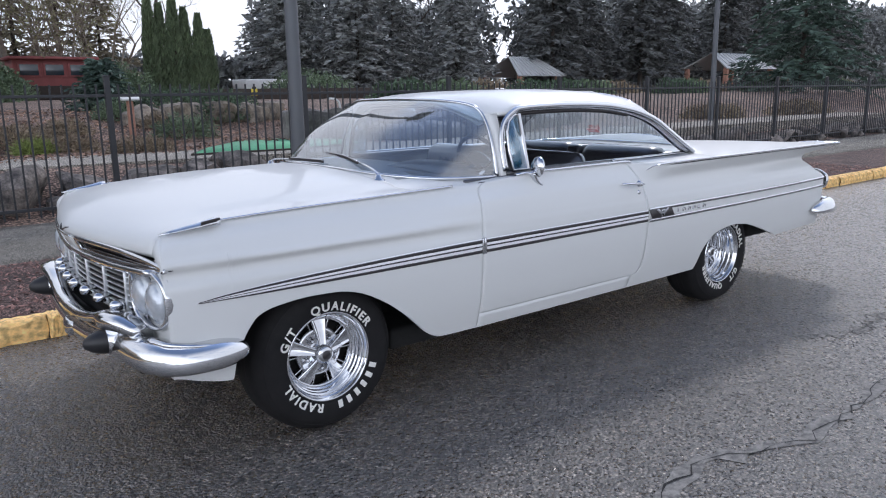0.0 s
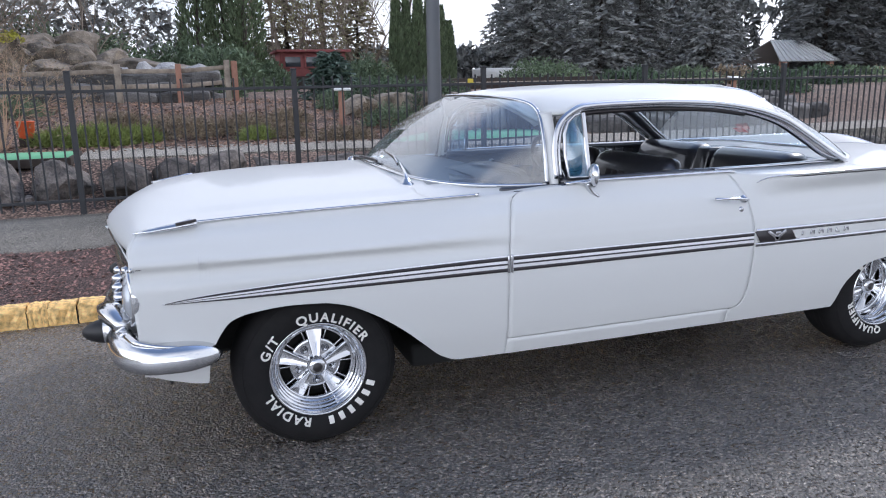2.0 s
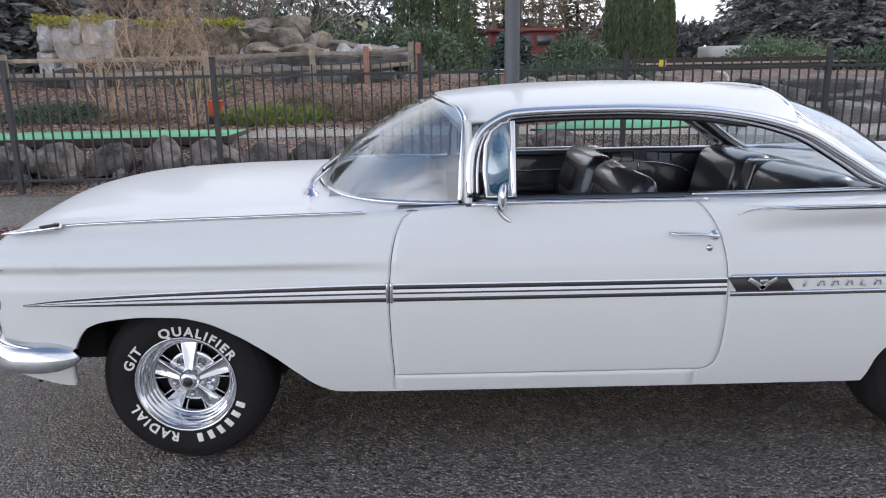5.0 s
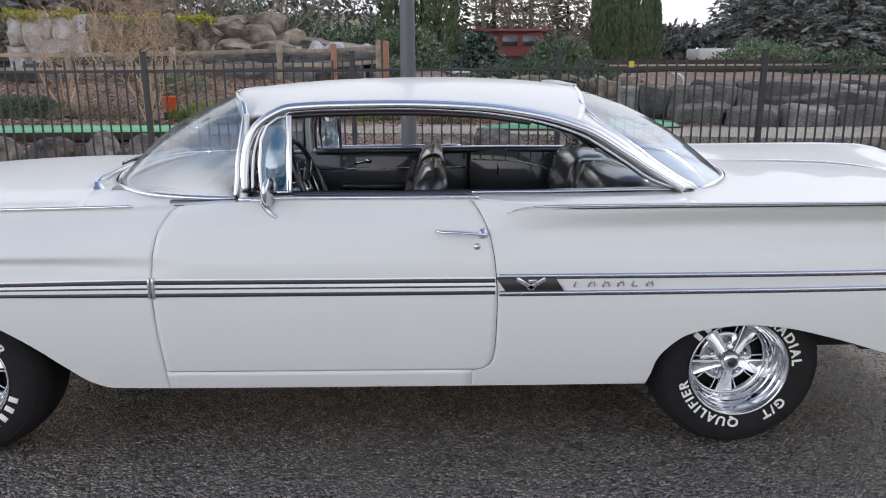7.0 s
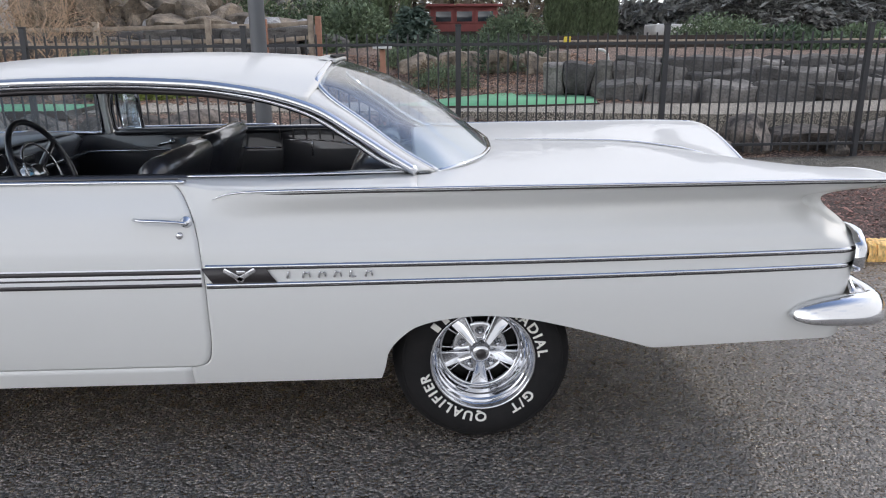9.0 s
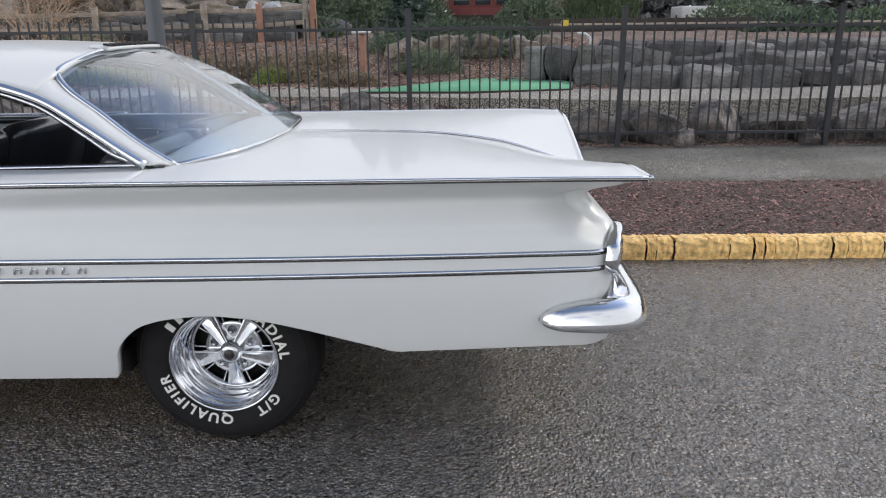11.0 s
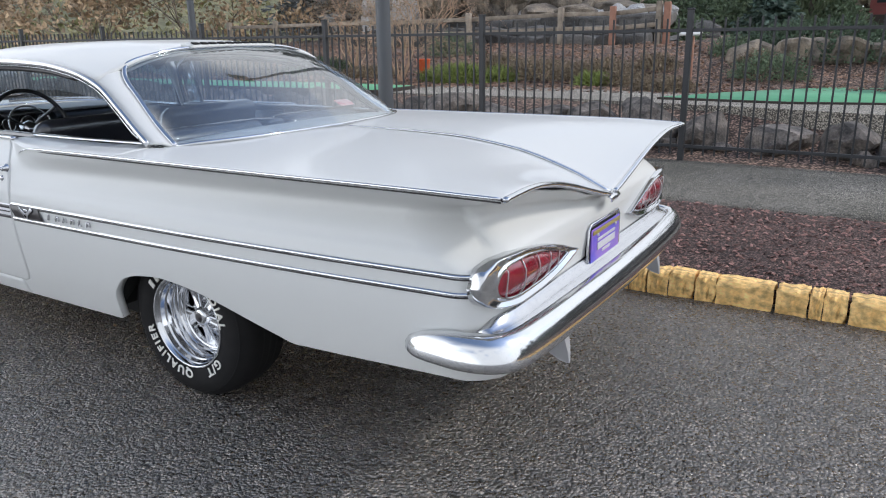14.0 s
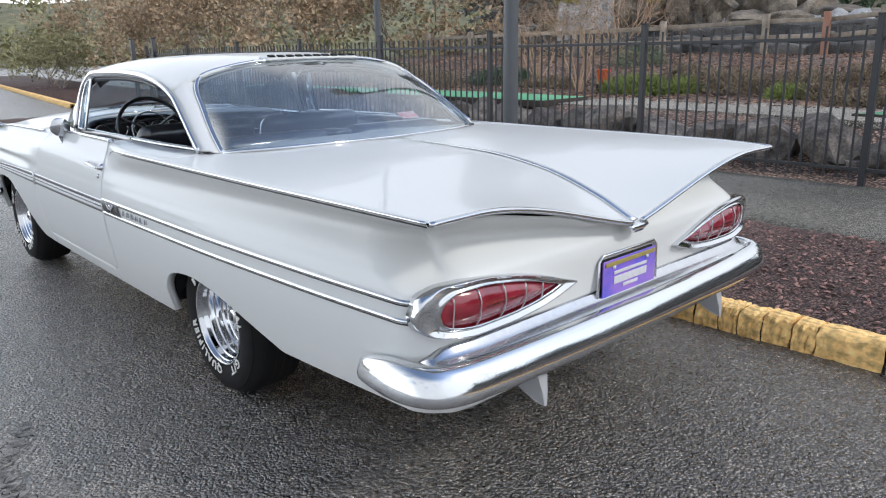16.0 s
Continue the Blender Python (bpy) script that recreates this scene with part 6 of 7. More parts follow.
def column_tree(at, h, r, seed):
    rd = random.Random(seed)
    t = thing("arborvitae", "narrow columnar dark green arborvitae", "tree", at, group="row of arborvitae")
    part("trunk", lathe([(0.12, -0.2), (0.08, h * 0.5), (0.02, h * 0.95)], 8, "z"), BARKTREE, t)
    c = Cards()
    for i in range(3800):
        u = rd.random() ** 1.15
        rr = r * math.sin(math.pi * min(1, (0.10 + 0.90 * u) ** 0.62)) ** 0.7 * (1 + 0.22 * noise.noise((u * 9, seed, i % 7)))
        a = rd.uniform(0, 6.283)
        k = rd.uniform(0.65, 1.05)
        p = Vector((rr * k * math.cos(a), rr * k * math.sin(a), u * h))
        d = Vector((math.cos(a) * 0.5, math.sin(a) * 0.5, 1)).normalized()
        c.leaf(p, d, unit(rd), rd.uniform(0.16, 0.34), 0.06)
    c.part("crown", THUJA, t)
    return t


def branching(c, rd, p, d, l, r, depth, spread, up, tips, gravity=0.0):
    """A limb that forks until its twigs are thin."""
    n = 3
    for i in range(n):
        d = (d + unit(rd) * 0.13 + Vector((0, 0, up * 0.06 - gravity * 0.05))).normalized()
        q = p + d * (l / n)
        c.twig(p, q, r, r * 0.86)
        p, r = q, r * 0.86
        if depth > 0 and i >= 1:
            e = (d + unit(rd) * spread + Vector((0, 0, up * 0.2))).normalized()
            branching(c, rd, p, e, l * rd.uniform(0.5, 0.75), r * 0.55, depth - 1, spread, up, tips, gravity)
    tips.append((p, d))
    if depth > 0:
        for _ in range(2):
            e = (d + unit(rd) * spread + Vector((0, 0, up * 0.15))).normalized()
            branching(c, rd, p, e, l * rd.uniform(0.55, 0.8), r * 0.7, depth - 1, spread, up, tips, gravity)


def bare_tree(at, h, seed, mat=BARKTREE, stems=1, spread=0.75, leaf=None, name="bare_tree", label="leafless tree with fine grey branches", depth=4, leaves=3, size=0.10, up=0.5):
    rd = random.Random(seed)
    t = thing(name, label, "tree" if h > 3.5 else "shrub", at)
    c, tips = Cards(), []
    for s in range(stems):
        d = Vector((0, 0, 1)) if stems == 1 else (Vector((0, 0, 1)) + unit(rd) * 0.75).normalized()
        if d.z < 0.3:
            d.z = 0.5
            d.normalize()
        branching(c, rd, Vector((0, 0, -0.1)), d, h * (0.42 if stems == 1 else 0.5), h * (0.016 if stems == 1 else 0.011), depth, spread, up, tips)
    c.part("trunk" if stems == 1 else "branchwork", mat, t)
    if leaf:
        k = Cards()
        for p, d in tips:
            for _ in range(leaves):
                k.leaf(p + unit(rd) * size * 1.5, unit(rd), unit(rd), size * rd.uniform(0.7, 1.4), size * 0.4)
        k.part("crown", leaf, t)
    return t


def shrub(at, rx, ry, h, seed, mat, n=900, leaf=0.07, name="shrub", label="low rounded evergreen shrub", stick=0.6, thin=0.33):
    rd = random.Random(seed)
    t = thing(name, label, "shrub", at)
    c = Cards()
    for i in range(12):
        a = rd.uniform(0, 6.28)
        c.twig(Vector((0, 0, -0.05)), Vector((rx * 0.7 * math.cos(a), ry * 0.7 * math.sin(a), h * rd.uniform(0.4, 0.9))), 0.012, 0.005)
    c.part("branchwork", BARKTREE, t)
    c = Cards()
    for i in range(int(n * 1.8)):
        v = unit(rd)
        k = (0.55 + 0.45 * rd.random()) * (1 + 0.30 * noise.noise(v * 2.2 + Vector((seed, 0, 0))))
        p = Vector((v.x * rx * k, v.y * ry * k, abs(v.z) * h * k))
        d = (v * stick + unit(rd) * 0.8 + Vector((0, 0, 0.3))).normalized()
        c.leaf(p, d, unit(rd), leaf * rd.uniform(0.7, 1.5), leaf * thin)
    c.part("foliage", mat, t)
    return t


# dark firs behind the golf course, a gap of sky, then taller ones to the far end
gz = garden_h(45)
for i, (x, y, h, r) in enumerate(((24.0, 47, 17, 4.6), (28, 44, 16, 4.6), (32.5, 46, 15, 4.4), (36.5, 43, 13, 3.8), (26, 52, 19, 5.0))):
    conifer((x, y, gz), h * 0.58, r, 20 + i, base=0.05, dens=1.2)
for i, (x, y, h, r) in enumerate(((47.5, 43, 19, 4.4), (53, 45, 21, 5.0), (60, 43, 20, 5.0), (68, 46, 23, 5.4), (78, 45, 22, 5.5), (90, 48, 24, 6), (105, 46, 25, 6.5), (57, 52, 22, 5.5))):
    conifer((x, y, gz), h * 0.66, r, 40 + i, HAZED_FIRDARK, base=0.10, dens=1.2, leaf=0.60)
conifer((37, 15.5, 1.0), 8.0, 4.0, 71, FIR2, base=0.06, droop=0.25, dens=1.2, label="blue-green spruce with spreading boughs", leaf=0.38)
for i, (x, y, h, r) in enumerate(((-19, 27, 14, 4.2), (-14.5, 24, 12, 3.6), (-23, 31, 15, 4.5), (-10.5, 27, 11, 3.2), (-17, 33, 15, 4.2), (-12, 20.5, 7.5, 2.8), (-8.8, 22, 8.5, 2.8))):
    conifer((x, y, 1.3), h, r, 90 + i, base=0.03, dens=1.15)
for i, (x, h) in enumerate(((9.80, 4.75), (10.38, 4.3), (10.95, 4.8), (11.55, 4.2), (12.15, 3.9), (12.65, 3.2))):
    column_tree((x, 33 + 0.2 * (i % 2), 1.3), h, 0.30, 110 + i)
# brownish larches behind the kiosk
for i, (x, y, h) in enumerate(((5.6, 42.5, 8.5), (8.0, 43.5, 9.0), (10.4, 44.5, 7.5), (3.4, 45, 8.5))):
    conifer((x, y, 1.3), h, 2.3, 130 + i, BROWNFIR, base=0.03, droop=0.15, dens=0.55, label="brownish olive conifer with thin boughs", leaf=0.46)
for i, (x, y, h) in enumerate(((0.3, 30, 8.5), (1.4, 30.4, 9.0), (2.2, 29.8, 8.0))):
    column_tree((x, y, 1.3), h, 0.78, 120 + i)
# the wood behind, too deep to tell tree from tree
wc = Cards()
wd = random.Random(31)
for i in range(46000):
    x = wd.uniform(27, 190)
    if 53.0 < x < 57.6:
        continue
    h = 8.5 + 2.5 * noise.noise((x * 0.12, 0, 5)) + 0.04 * x
    z = h * wd.random() ** 1.2
    wc.leaf(Vector((x, 58 + wd.uniform(-3, 3), 1.0 + z)), (unit(wd) + Vector((0, 0, -0.4))).normalized(), unit(wd), wd.uniform(0.5, 1.2), 0.22)
for i in range(15000):
    x = wd.uniform(29, 190)
    if 57.0 < x < 62.2:
        continue
    z = (7.5 + 2.5 * noise.noise((x * 0.12, 0, 5)) + 0.05 * x) * wd.random()
    wc.leaf(Vector((x, 63 + wd.uniform(-2, 2), 1.0 + z)), unit(wd), unit(wd), wd.uniform(1.0, 2.0), 0.5)
for i in range(5000):
    x = wd.uniform(13, 30)
    wc.leaf(Vector((x, 52 + wd.uniform(-2, 2), 1.0 + 3.2 * wd.random() ** 0.8)), unit(wd), unit(wd), wd.uniform(0.4, 0.9), 0.22)
for i in range(12000):
    x = wd.uniform(-40, 14)
    h = (6 + 2 * noise.noise((x * 0.15, 0, 9))) * smoothstep(14, -6, x) if x > -6 else 7 + 2 * noise.noise((x * 0.15, 0, 9))
    z = max(h, 3.0) * wd.random() ** 1.2
    wc.leaf(Vector((x, 50 + wd.uniform(-3, 3), 1.0 + z)), unit(wd), unit(wd), wd.uniform(0.4, 0.9), 0.18)
tagged(wc.part("far_woods", HAZED_FIR), "dark evergreen woods behind the golf course", "woods", kind="stuff")
# leafless trees and evergreens in the middle distance
for i, (x, y, h, st) in enumerate(((5.2, 41, 12, 1), (8.0, 43, 13, 1), (3.0, 44, 11, 1), (10.2, 46, 12, 1), (6.6, 37.5, 6, 3), (4.4, 38.5, 8.5, 4), (7.4, 39.5, 9, 4), (9.4, 40.5, 8, 4), (17.5, 55, 14, 1), (42.5, 58, 13, 1), (-4.5, 36, 11, 1), (-0.8, 38, 12, 1), (-7.5, 24, 5.5, 4), (-4.2, 22.5, 5.0, 4), (-10.2, 22, 5, 3), (-6.2, 20.5, 4.2, 6), (-3.0, 21.5, 4.2, 5), (-8.2, 20.8, 4.5, 5), (9.0, 36.5, 5.5, 3))):
    bare_tree((x, y, 1.3), h, 140 + i, PALEBARK if st > 1 or i < 4 else BARKTREE, st, 0.8, OLIVE if i in (0, 2, 4, 6) else None, leaves=2, size=0.12)
for i, (x, y, rx, h) in enumerate(((-3.2, 25, 2.4, 2.3), (-0.6, 26, 2.0, 1.9), (-6.0, 27, 2.6, 3.0), (1.0, 24, 1.6, 1.8), (7.6, 31, 1.6, 1.6), (3.0, 30, 1.2, 1.4), (18, 33, 3.0, 1.5))):
    shrub((x, y, 1.2), rx, rx * 0.8, h, 160 + i, LAUREL, 2600, 0.16, label="dense dark green evergreen bush")
conifer((2.95, 14.4, 1.1), 1.15, 0.75, 171, FIR2, base=0.02, droop=0.1, dens=0.9, label="small bushy blue-green conifer", leaf=0.16)
# tan budding trees on the far side of the entrance, and the hillside
for i, (x, y, h) in enumerate(((-31, 15.5, 6.0), (-26.5, 14, 5.6), (-22.5, 15.5, 5.8), (-19, 14.5, 5.2), (-35, 18, 6.2), (-41, 16, 6), (-16.8, 17.5, 5.0))):
    bare_tree((x, y, 0.1), h, 180 + i, PALEBARK, 3, 0.95, TAN, "budding_tree", "multi-stemmed tree with tan buds and dry leaves", depth=4, leaves=5, size=0.17, up=0.25)
for i, (x, y, h) in enumerate(((-36, 9.0, 2.6), (-30, 7.8, 2.2), (-44, 11, 3.0))):
    bare_tree((x, y, 0.1), h, 200 + i, PALEBARK, 4, 0.9, OLIVE, "young_tree", "young tree with pale fresh leaves", depth=3, leaves=6, size=0.13, up=0.3)
HILL = material("hillside", (0.19, 0.175, 0.09), 0.95, vary=1.6, scale=0.06, color2=(0.09, 0.10, 0.055), fine=0.4, fine_scale=0.5)
rows = []
for i in range(12):
    d = 110 + 26 * i
    rows.append([(-d * math.cos(a), d * math.sin(a), 24 * smoothstep(0, 9, i) + 5 * noise.noise((a * 6, i * 0.5, 0)) * smoothstep(0, 4, i) - 0.5) for a in np.linspace(-0.5, 1.5, 60)])
tagged(put("backdrop", sheet(rows, (0, 0, 1)), HILL), "tan and olive wooded hillside", "hillside", kind="structure")
c = Cards()
rd = random.Random(9)
for i in range(900):
    a, k = rd.uniform(-0.3, 1.4), rd.uniform(0, 1)
    d = 112 + 200 * k
    z0 = 24 * smoothstep(0, 9, (d - 110) / 26) - 0.5
    s = rd.uniform(1.6, 4.0)
    p = Vector((-d * math.cos(a), d * math.sin(a), z0))
    for _ in range(14):
        v = unit(rd)
        c.leaf(p + Vector((v.x * s * 0.6, v.y * s * 0.6, abs(v.z) * s)), unit(rd), unit(rd), s * 0.5, s * 0.2)
tagged(c.part("hillside_woods", OLIVE), "far olive and tan woods on the hillside", "woods", kind="stuff")

# ---- mini golf course behind the fence ----
def boulder_mesh(seed, sx, sy, sz, rough=0.22, sub=3, flat=0.0):
    bm = bmesh.new()
    bmesh.ops.create_icosphere(bm, subdivisions=sub, radius=1)
    rd = random.Random(seed)
    planes = [(unit(rd), rd.uniform(0.50, 0.85)) for _ in range(11)]
    for v in bm.verts:
        p = v.co.copy()
        for n, k in planes:
            e = p.dot(n) - k
            if e > 0:
                p -= n * e * 0.96
        p *= 1.18 + rough * 0.6 * noise.noise(p * 2.3 + Vector((seed * 3.1, 0, 0))) + 0.09 * noise.noise(p * 6 + Vector((0, seed, 0)))
        v.co = Vector((p.x * sx, p.y * sy, p.z * sz))
    return bm


def slab_mesh(seed, sx, sy, sz, rough=0.10):
    """A squarish weathered rock block with worn edges and broken faces."""
    bm = bmesh.new()
    bmesh.ops.create_cube(bm, size=2)
    bmesh.ops.subdivide_edges(bm, edges=bm.edges[:], cuts=5, use_grid_fill=True)
    s = Vector((sx, sy, sz))
    for v in bm.verts:
        p = v.co.copy()
        q = p / max(1e-6, (abs(p.x) ** 7 + abs(p.y) ** 7 + abs(p.z) ** 7) ** (1 / 7)) * max(abs(p.x), abs(p.y), abs(p.z))
        w = Vector((q.x * s.x, q.y * s.y, q.z * s.z))
        o = Vector((seed * 3.7, seed * 1.3, 0))
        w += Vector((noise.noise(w * 2.2 + o), noise.noise(w * 2.2 + o + Vector((9, 0, 0))), noise.noise(w * 2.2 + o + Vector((0, 9, 0))))) * rough * 1.6
        w += Vector((0, noise.noise(w * 7 + o), 0.7 * noise.noise(w * 6 + o))) * rough * 0.6
        v.co = w
    return bm


br = random.Random(3)
x = -13.5
i = 0
while x < 24:
    w = br.uniform(0.26, 0.52)
    h = br.uniform(0.24, 0.40) * (0.78 if x > 2.0 else 1.0)
    y = 6.42 + br.uniform(-0.10, 0.14) - (0.40 if x > 4.8 else 0.1 if x > 3.6 else 0)
    o = put("boulder", boulder_mesh(100 + i, w, br.uniform(0.25, 0.36), h), ROCK, smooth=False)
    o.location = (x + w * 0.9, y, garden_h(y) + h * 0.42)
    o.rotation_euler = (br.uniform(-0.15, 0.15), br.uniform(-0.25, 0.25), br.uniform(0, 6.2))
    tagged(o, "rough dark grey and brown basalt boulder", "boulder", "row of boulders")
    if br.random() < 0.55:
        s = br.uniform(0.10, 0.18)
        o = put("stone", boulder_mesh(300 + i, s, s * 0.9, s * 0.75, sub=2), ROCK, smooth=False)
        o.location = (x + w * 1.6, y - 0.30, garden_h(y - 0.3) + s * 0.4)
        tagged(o, "small dark broken stone", "stone", "small stones")
    x += w * br.uniform(1.55, 1.95)
    i += 1
# pale concrete walk with its front edge, greens with dark timber borders
path_lo = curve([(-14, 7.35), (0, 7.55), (3, 7.20), (4.7, 6.85), (7, 6.28), (9.5, 6.55), (26, 6.9)])
rows = [[(x, path_lo(x) + d, z) for x in np.linspace(-1.95, 26, 60)] for d, z in ((0, 0.06), (0, 0.535), (1.6, 0.548), (1.61, 0.46))]
tagged(put("golf_walk", sheet(rows, (0, 0, 1)), LIGHT_PATH, smooth=False), "pale concrete walk of the mini golf course", "walkway", kind="structure")
WOOD = material("weathered_timber", (0.40, 0.34, 0.27), 0.85, vary=1.2, scale=6, color2=(0.17, 0.14, 0.11), bump=0.4, bump_scale=50, piece=0.2)
REDWOOD = material("red_brown_timber", (0.37, 0.195, 0.135), 0.85, vary=1.0, scale=6, color2=(0.23, 0.115, 0.08), bump=0.4, bump_scale=50)
DARKWOOD = material("dark_timber", (0.055, 0.042, 0.034), 0.9, vary=0.9, scale=8, bump=0.4, bump_scale=50)


def green(points, z):
    g = thing("putting_green", "bright green felt putting green with timber edging", "putting green")
    bm = bmesh.new()
    bm.faces.new([bm.verts.new((x, y, z)) for x, y in points])
    bm.normal_update()
    if bm.faces[:][0].normal.z < 0:
        bmesh.ops.reverse_faces(bm, faces=bm.faces)
    part("felt", bm, GREEN, g, solid=0.03)
    for a, b in zip(points, points[1:] + points[:1]):
        a, b = Vector((*a, z)), Vector((*b, z))
        d = b - a
        m = Matrix.Rotation(math.atan2(d.y, d.x), 4, "Z")
        part("border", box((a.x + b.x) / 2, (a.y + b.y) / 2, z - 0.062, d.length + 0.06, 0.07, 0.12, 0.008, m), DARKWOOD, g)
    return g


green([(-13, 7.10), (-1.98, 7.22), (-1.98, 8.35), (-4.0, 8.6), (-13, 8.3)], 0.60)
green([(2.55, 7.78), (4.2, 7.62), (5.70, 7.95), (5.95, 9.2), (5.6, 10.6), (4.6, 10.6), (3.2, 8.9)], 0.572)
# grass and heath on the bank
for i, (x, y, rx, ry, h, m, n, lf, nm) in enumerate((
        (-1.9, 9.95, 0.55, 0.35, 0.30, GRASS, 2600, 0.16, "grass_clump"), (-1.25, 10.3, 0.35, 0.3, 0.22, GRASS, 1500, 0.16, "grass_clump"), (0.75, 10.0, 0.30, 0.25, 0.20, GRASS, 1000, 0.14, "grass_clump"),
        (-0.6, 10.7, 0.95, 0.6, 0.42, HEATH, 2400, 0.05, "heath"), (0.6, 10.9, 0.75, 0.5, 0.36, HEATH, 1800, 0.05, "heath"), (-1.6, 11.1, 0.6, 0.45, 0.40, HEATH, 1500, 0.05, "heath"),
        (1.5, 11.3, 0.5, 0.4, 0.30, HEATH, 1000, 0.05, "heath"), (-8.5, 10.2, 1.6, 0.8, 0.50, HEATH, 2600, 0.055, "heath"), (-6.2, 10.8, 1.1, 0.6, 0.40, IVY, 2000, 0.055, "heath"),
        (-11.0, 10.8, 1.5, 0.9, 0.6, IVY, 2400, 0.055, "heath"), (4.0, 12.9, 1.5, 0.7, 0.62, IVY, 3600, 0.06, "ivy_mound"), (5.3, 13.4, 0.9, 0.6, 0.5, IVY, 2000, 0.06, "ivy_mound"),
        (2.6, 12.4, 0.45, 0.4, 0.40, LAUREL, 900, 0.05, "heath"), (3.2, 11.5, 0.4, 0.3, 0.3, HEATH, 700, 0.05, "heath"), (-3.6, 12.5, 0.7, 0.5, 0.5, LAUREL, 1300, 0.05, "heath"), (-2.4, 10.25, 0.6, 0.35, 0.26, GRASS, 2200, 0.14, "grass_clump"), (2.2, 9.2, 0.6, 0.3, 0.28, HEATH, 1500, 0.045, "heath"), (1.3, 10.1, 0.5, 0.35, 0.3, HEATH, 1300, 0.045, "heath"), (-4.6, 10.6, 0.9, 0.4, 0.24, HEATH, 1800, 0.05, "heath"), (3.5, 10.9, 0.7, 0.4, 0.45, LAUREL, 1500, 0.05, "heath"), (4.6, 11.9, 0.8, 0.4, 0.4, IVY, 1600, 0.06, "ivy_mound"),
        (15.5, 13.5, 1.2, 0.8, 0.7, IVY, 2000, 0.10, "heath"), (19.5, 9.5, 1.4, 0.7, 0.45, HEATH, 1800, 0.10, "heath"), (24, 9.0, 1.6, 0.8, 0.5, HEATH, 1800, 0.10, "heath"), (0.2, 16.8, 1.0, 0.7, 0.6, LAUREL, 1500, 0.1, "heath"))):
    shrub((x, y, garden_h(y) - 0.02), rx, ry, h, 220 + i, m, n, lf, nm, {"grass_clump": "bright green tuft of fresh grass", "heath": "low brownish green heath shrub", "ivy_mound": "dark green ivy mound"}[nm], stick=0.3 if nm == "grass_clump" else 0.6, thin=0.07 if nm == "grass_clump" else 0.3)
bare_tree((-3.3, 9.9, garden_h(9.9)), 1.75, 250, REDTWIG, 7, 0.9, HEATH, "bare_shrub", "leafless multi-stemmed shrub with reddish twigs", depth=4, leaves=1, size=0.035, up=0.2)
bare_tree((-6.4, 15.6, 1.2), 2.6, 252, REDTWIG, 9, 0.9, None, "bare_shrub", "leafless multi-stemmed shrub with reddish twigs", depth=4, up=0.35)
bare_tree((-5.3, 11.0, garden_h(11)), 1.9, 251, REDTWIG, 6, 0.9, None, "bare_shrub", "leafless multi-stemmed shrub with reddish twigs", depth=4, up=0.3)
ORANGE = material("orange_plastic", (0.75, 0.14, 0.045), 0.5, vary=0.5, scale=9, color2=(0.6, 0.10, 0.03))
b = thing("bucket", "orange plastic bucket standing on the bank", "bucket", (-3.0, 10.3, garden_h(10.3) + 0.14))
part("body", lathe([(0.10, 0.0), (0.115, 0.02), (0.138, 0.26), (0.148, 0.27), (0.146, 0.285), (0.132, 0.28), (0.10, 0.03)], 24, "z"), ORANGE, b)
part("handle", sweep([Vector((0.14 * math.cos(a), 0.03, 0.27 + 0.12 * math.sin(a))) for a in np.linspace(0, math.pi, 14)], ring(0.005, 0.005, 6)), IRON, b)
part("stand", box(0, 0, -0.07, 0.22, 0.22, 0.14, 0.01), DARKWOOD, b)

# leaf litter, bark pieces and small stones on the bank
lv, lf = [], []
lr = random.Random(77)
for i in range(15000):
    x, y = lr.uniform(-12, 7), lr.uniform(8.6, 15.5)
    s = lr.uniform(0.012, 0.05)
    c = Vector((x, y, garden_h(y) + bumpy(x * 0.5, y * 0.5, 0.06) * (y > 9.7) + 0.006))
    m = Euler((lr.uniform(-0.6, 0.6), lr.uniform(-0.6, 0.6), lr.uniform(0, 6.3))).to_matrix()
    k = len(lv)
    lv += [c + m @ Vector(q) for q in ((-s, -s * 0.4, 0), (s, -s * 0.5, 0.002), (s * 0.8, s * 0.5, 0), (-s * 0.9, s * 0.4, 0.003), (0, 0, s * 0.6))]
    lf += [(k, k + 1, k + 4), (k + 1, k + 2, k + 4), (k + 2, k + 3, k + 4), (k + 3, k, k + 4)]
me = bpy.data.meshes.new("leaf_litter")
me.from_pydata(lv, [], lf)
me.materials.append(material("litter", (0.30, 0.19, 0.13), 0.9, island=0.8, vary=1.5, scale=0.9, color2=(0.12, 0.07, 0.05)))
tagged(new("leaf_litter", me), "brown leaf litter and bark on the garden bank", "leaf litter", kind="stuff")

# post and rail fence on the bank
def rail_fence(posts, y, z0):
    f = thing("rail_fence", "weathered wooden post and rail fence", "fence", (0, 0, 0))
    for x, top, red in posts:
        part("post", box(x, y, (z0 - 0.2 + top) / 2, 0.13, 0.13, top - z0 + 0.2, 0.015), REDWOOD if red else WOOD, f, "red-brown timber post" if red else "")
    for (x0, t0, _), (x1, t1, _) in zip(posts, posts[1:]):
        for dz in (0.16, 0.50):
            m = Matrix.Rotation(-math.atan2(t1 - t0, x1 - x0), 4, "Y")
            part("rail", box((x0 + x1) / 2, y + 0.08, (t0 + t1) / 2 - dz, x1 - x0 + 0.1, 0.05, 0.10, 0.012, m), WOOD, f)
    return f


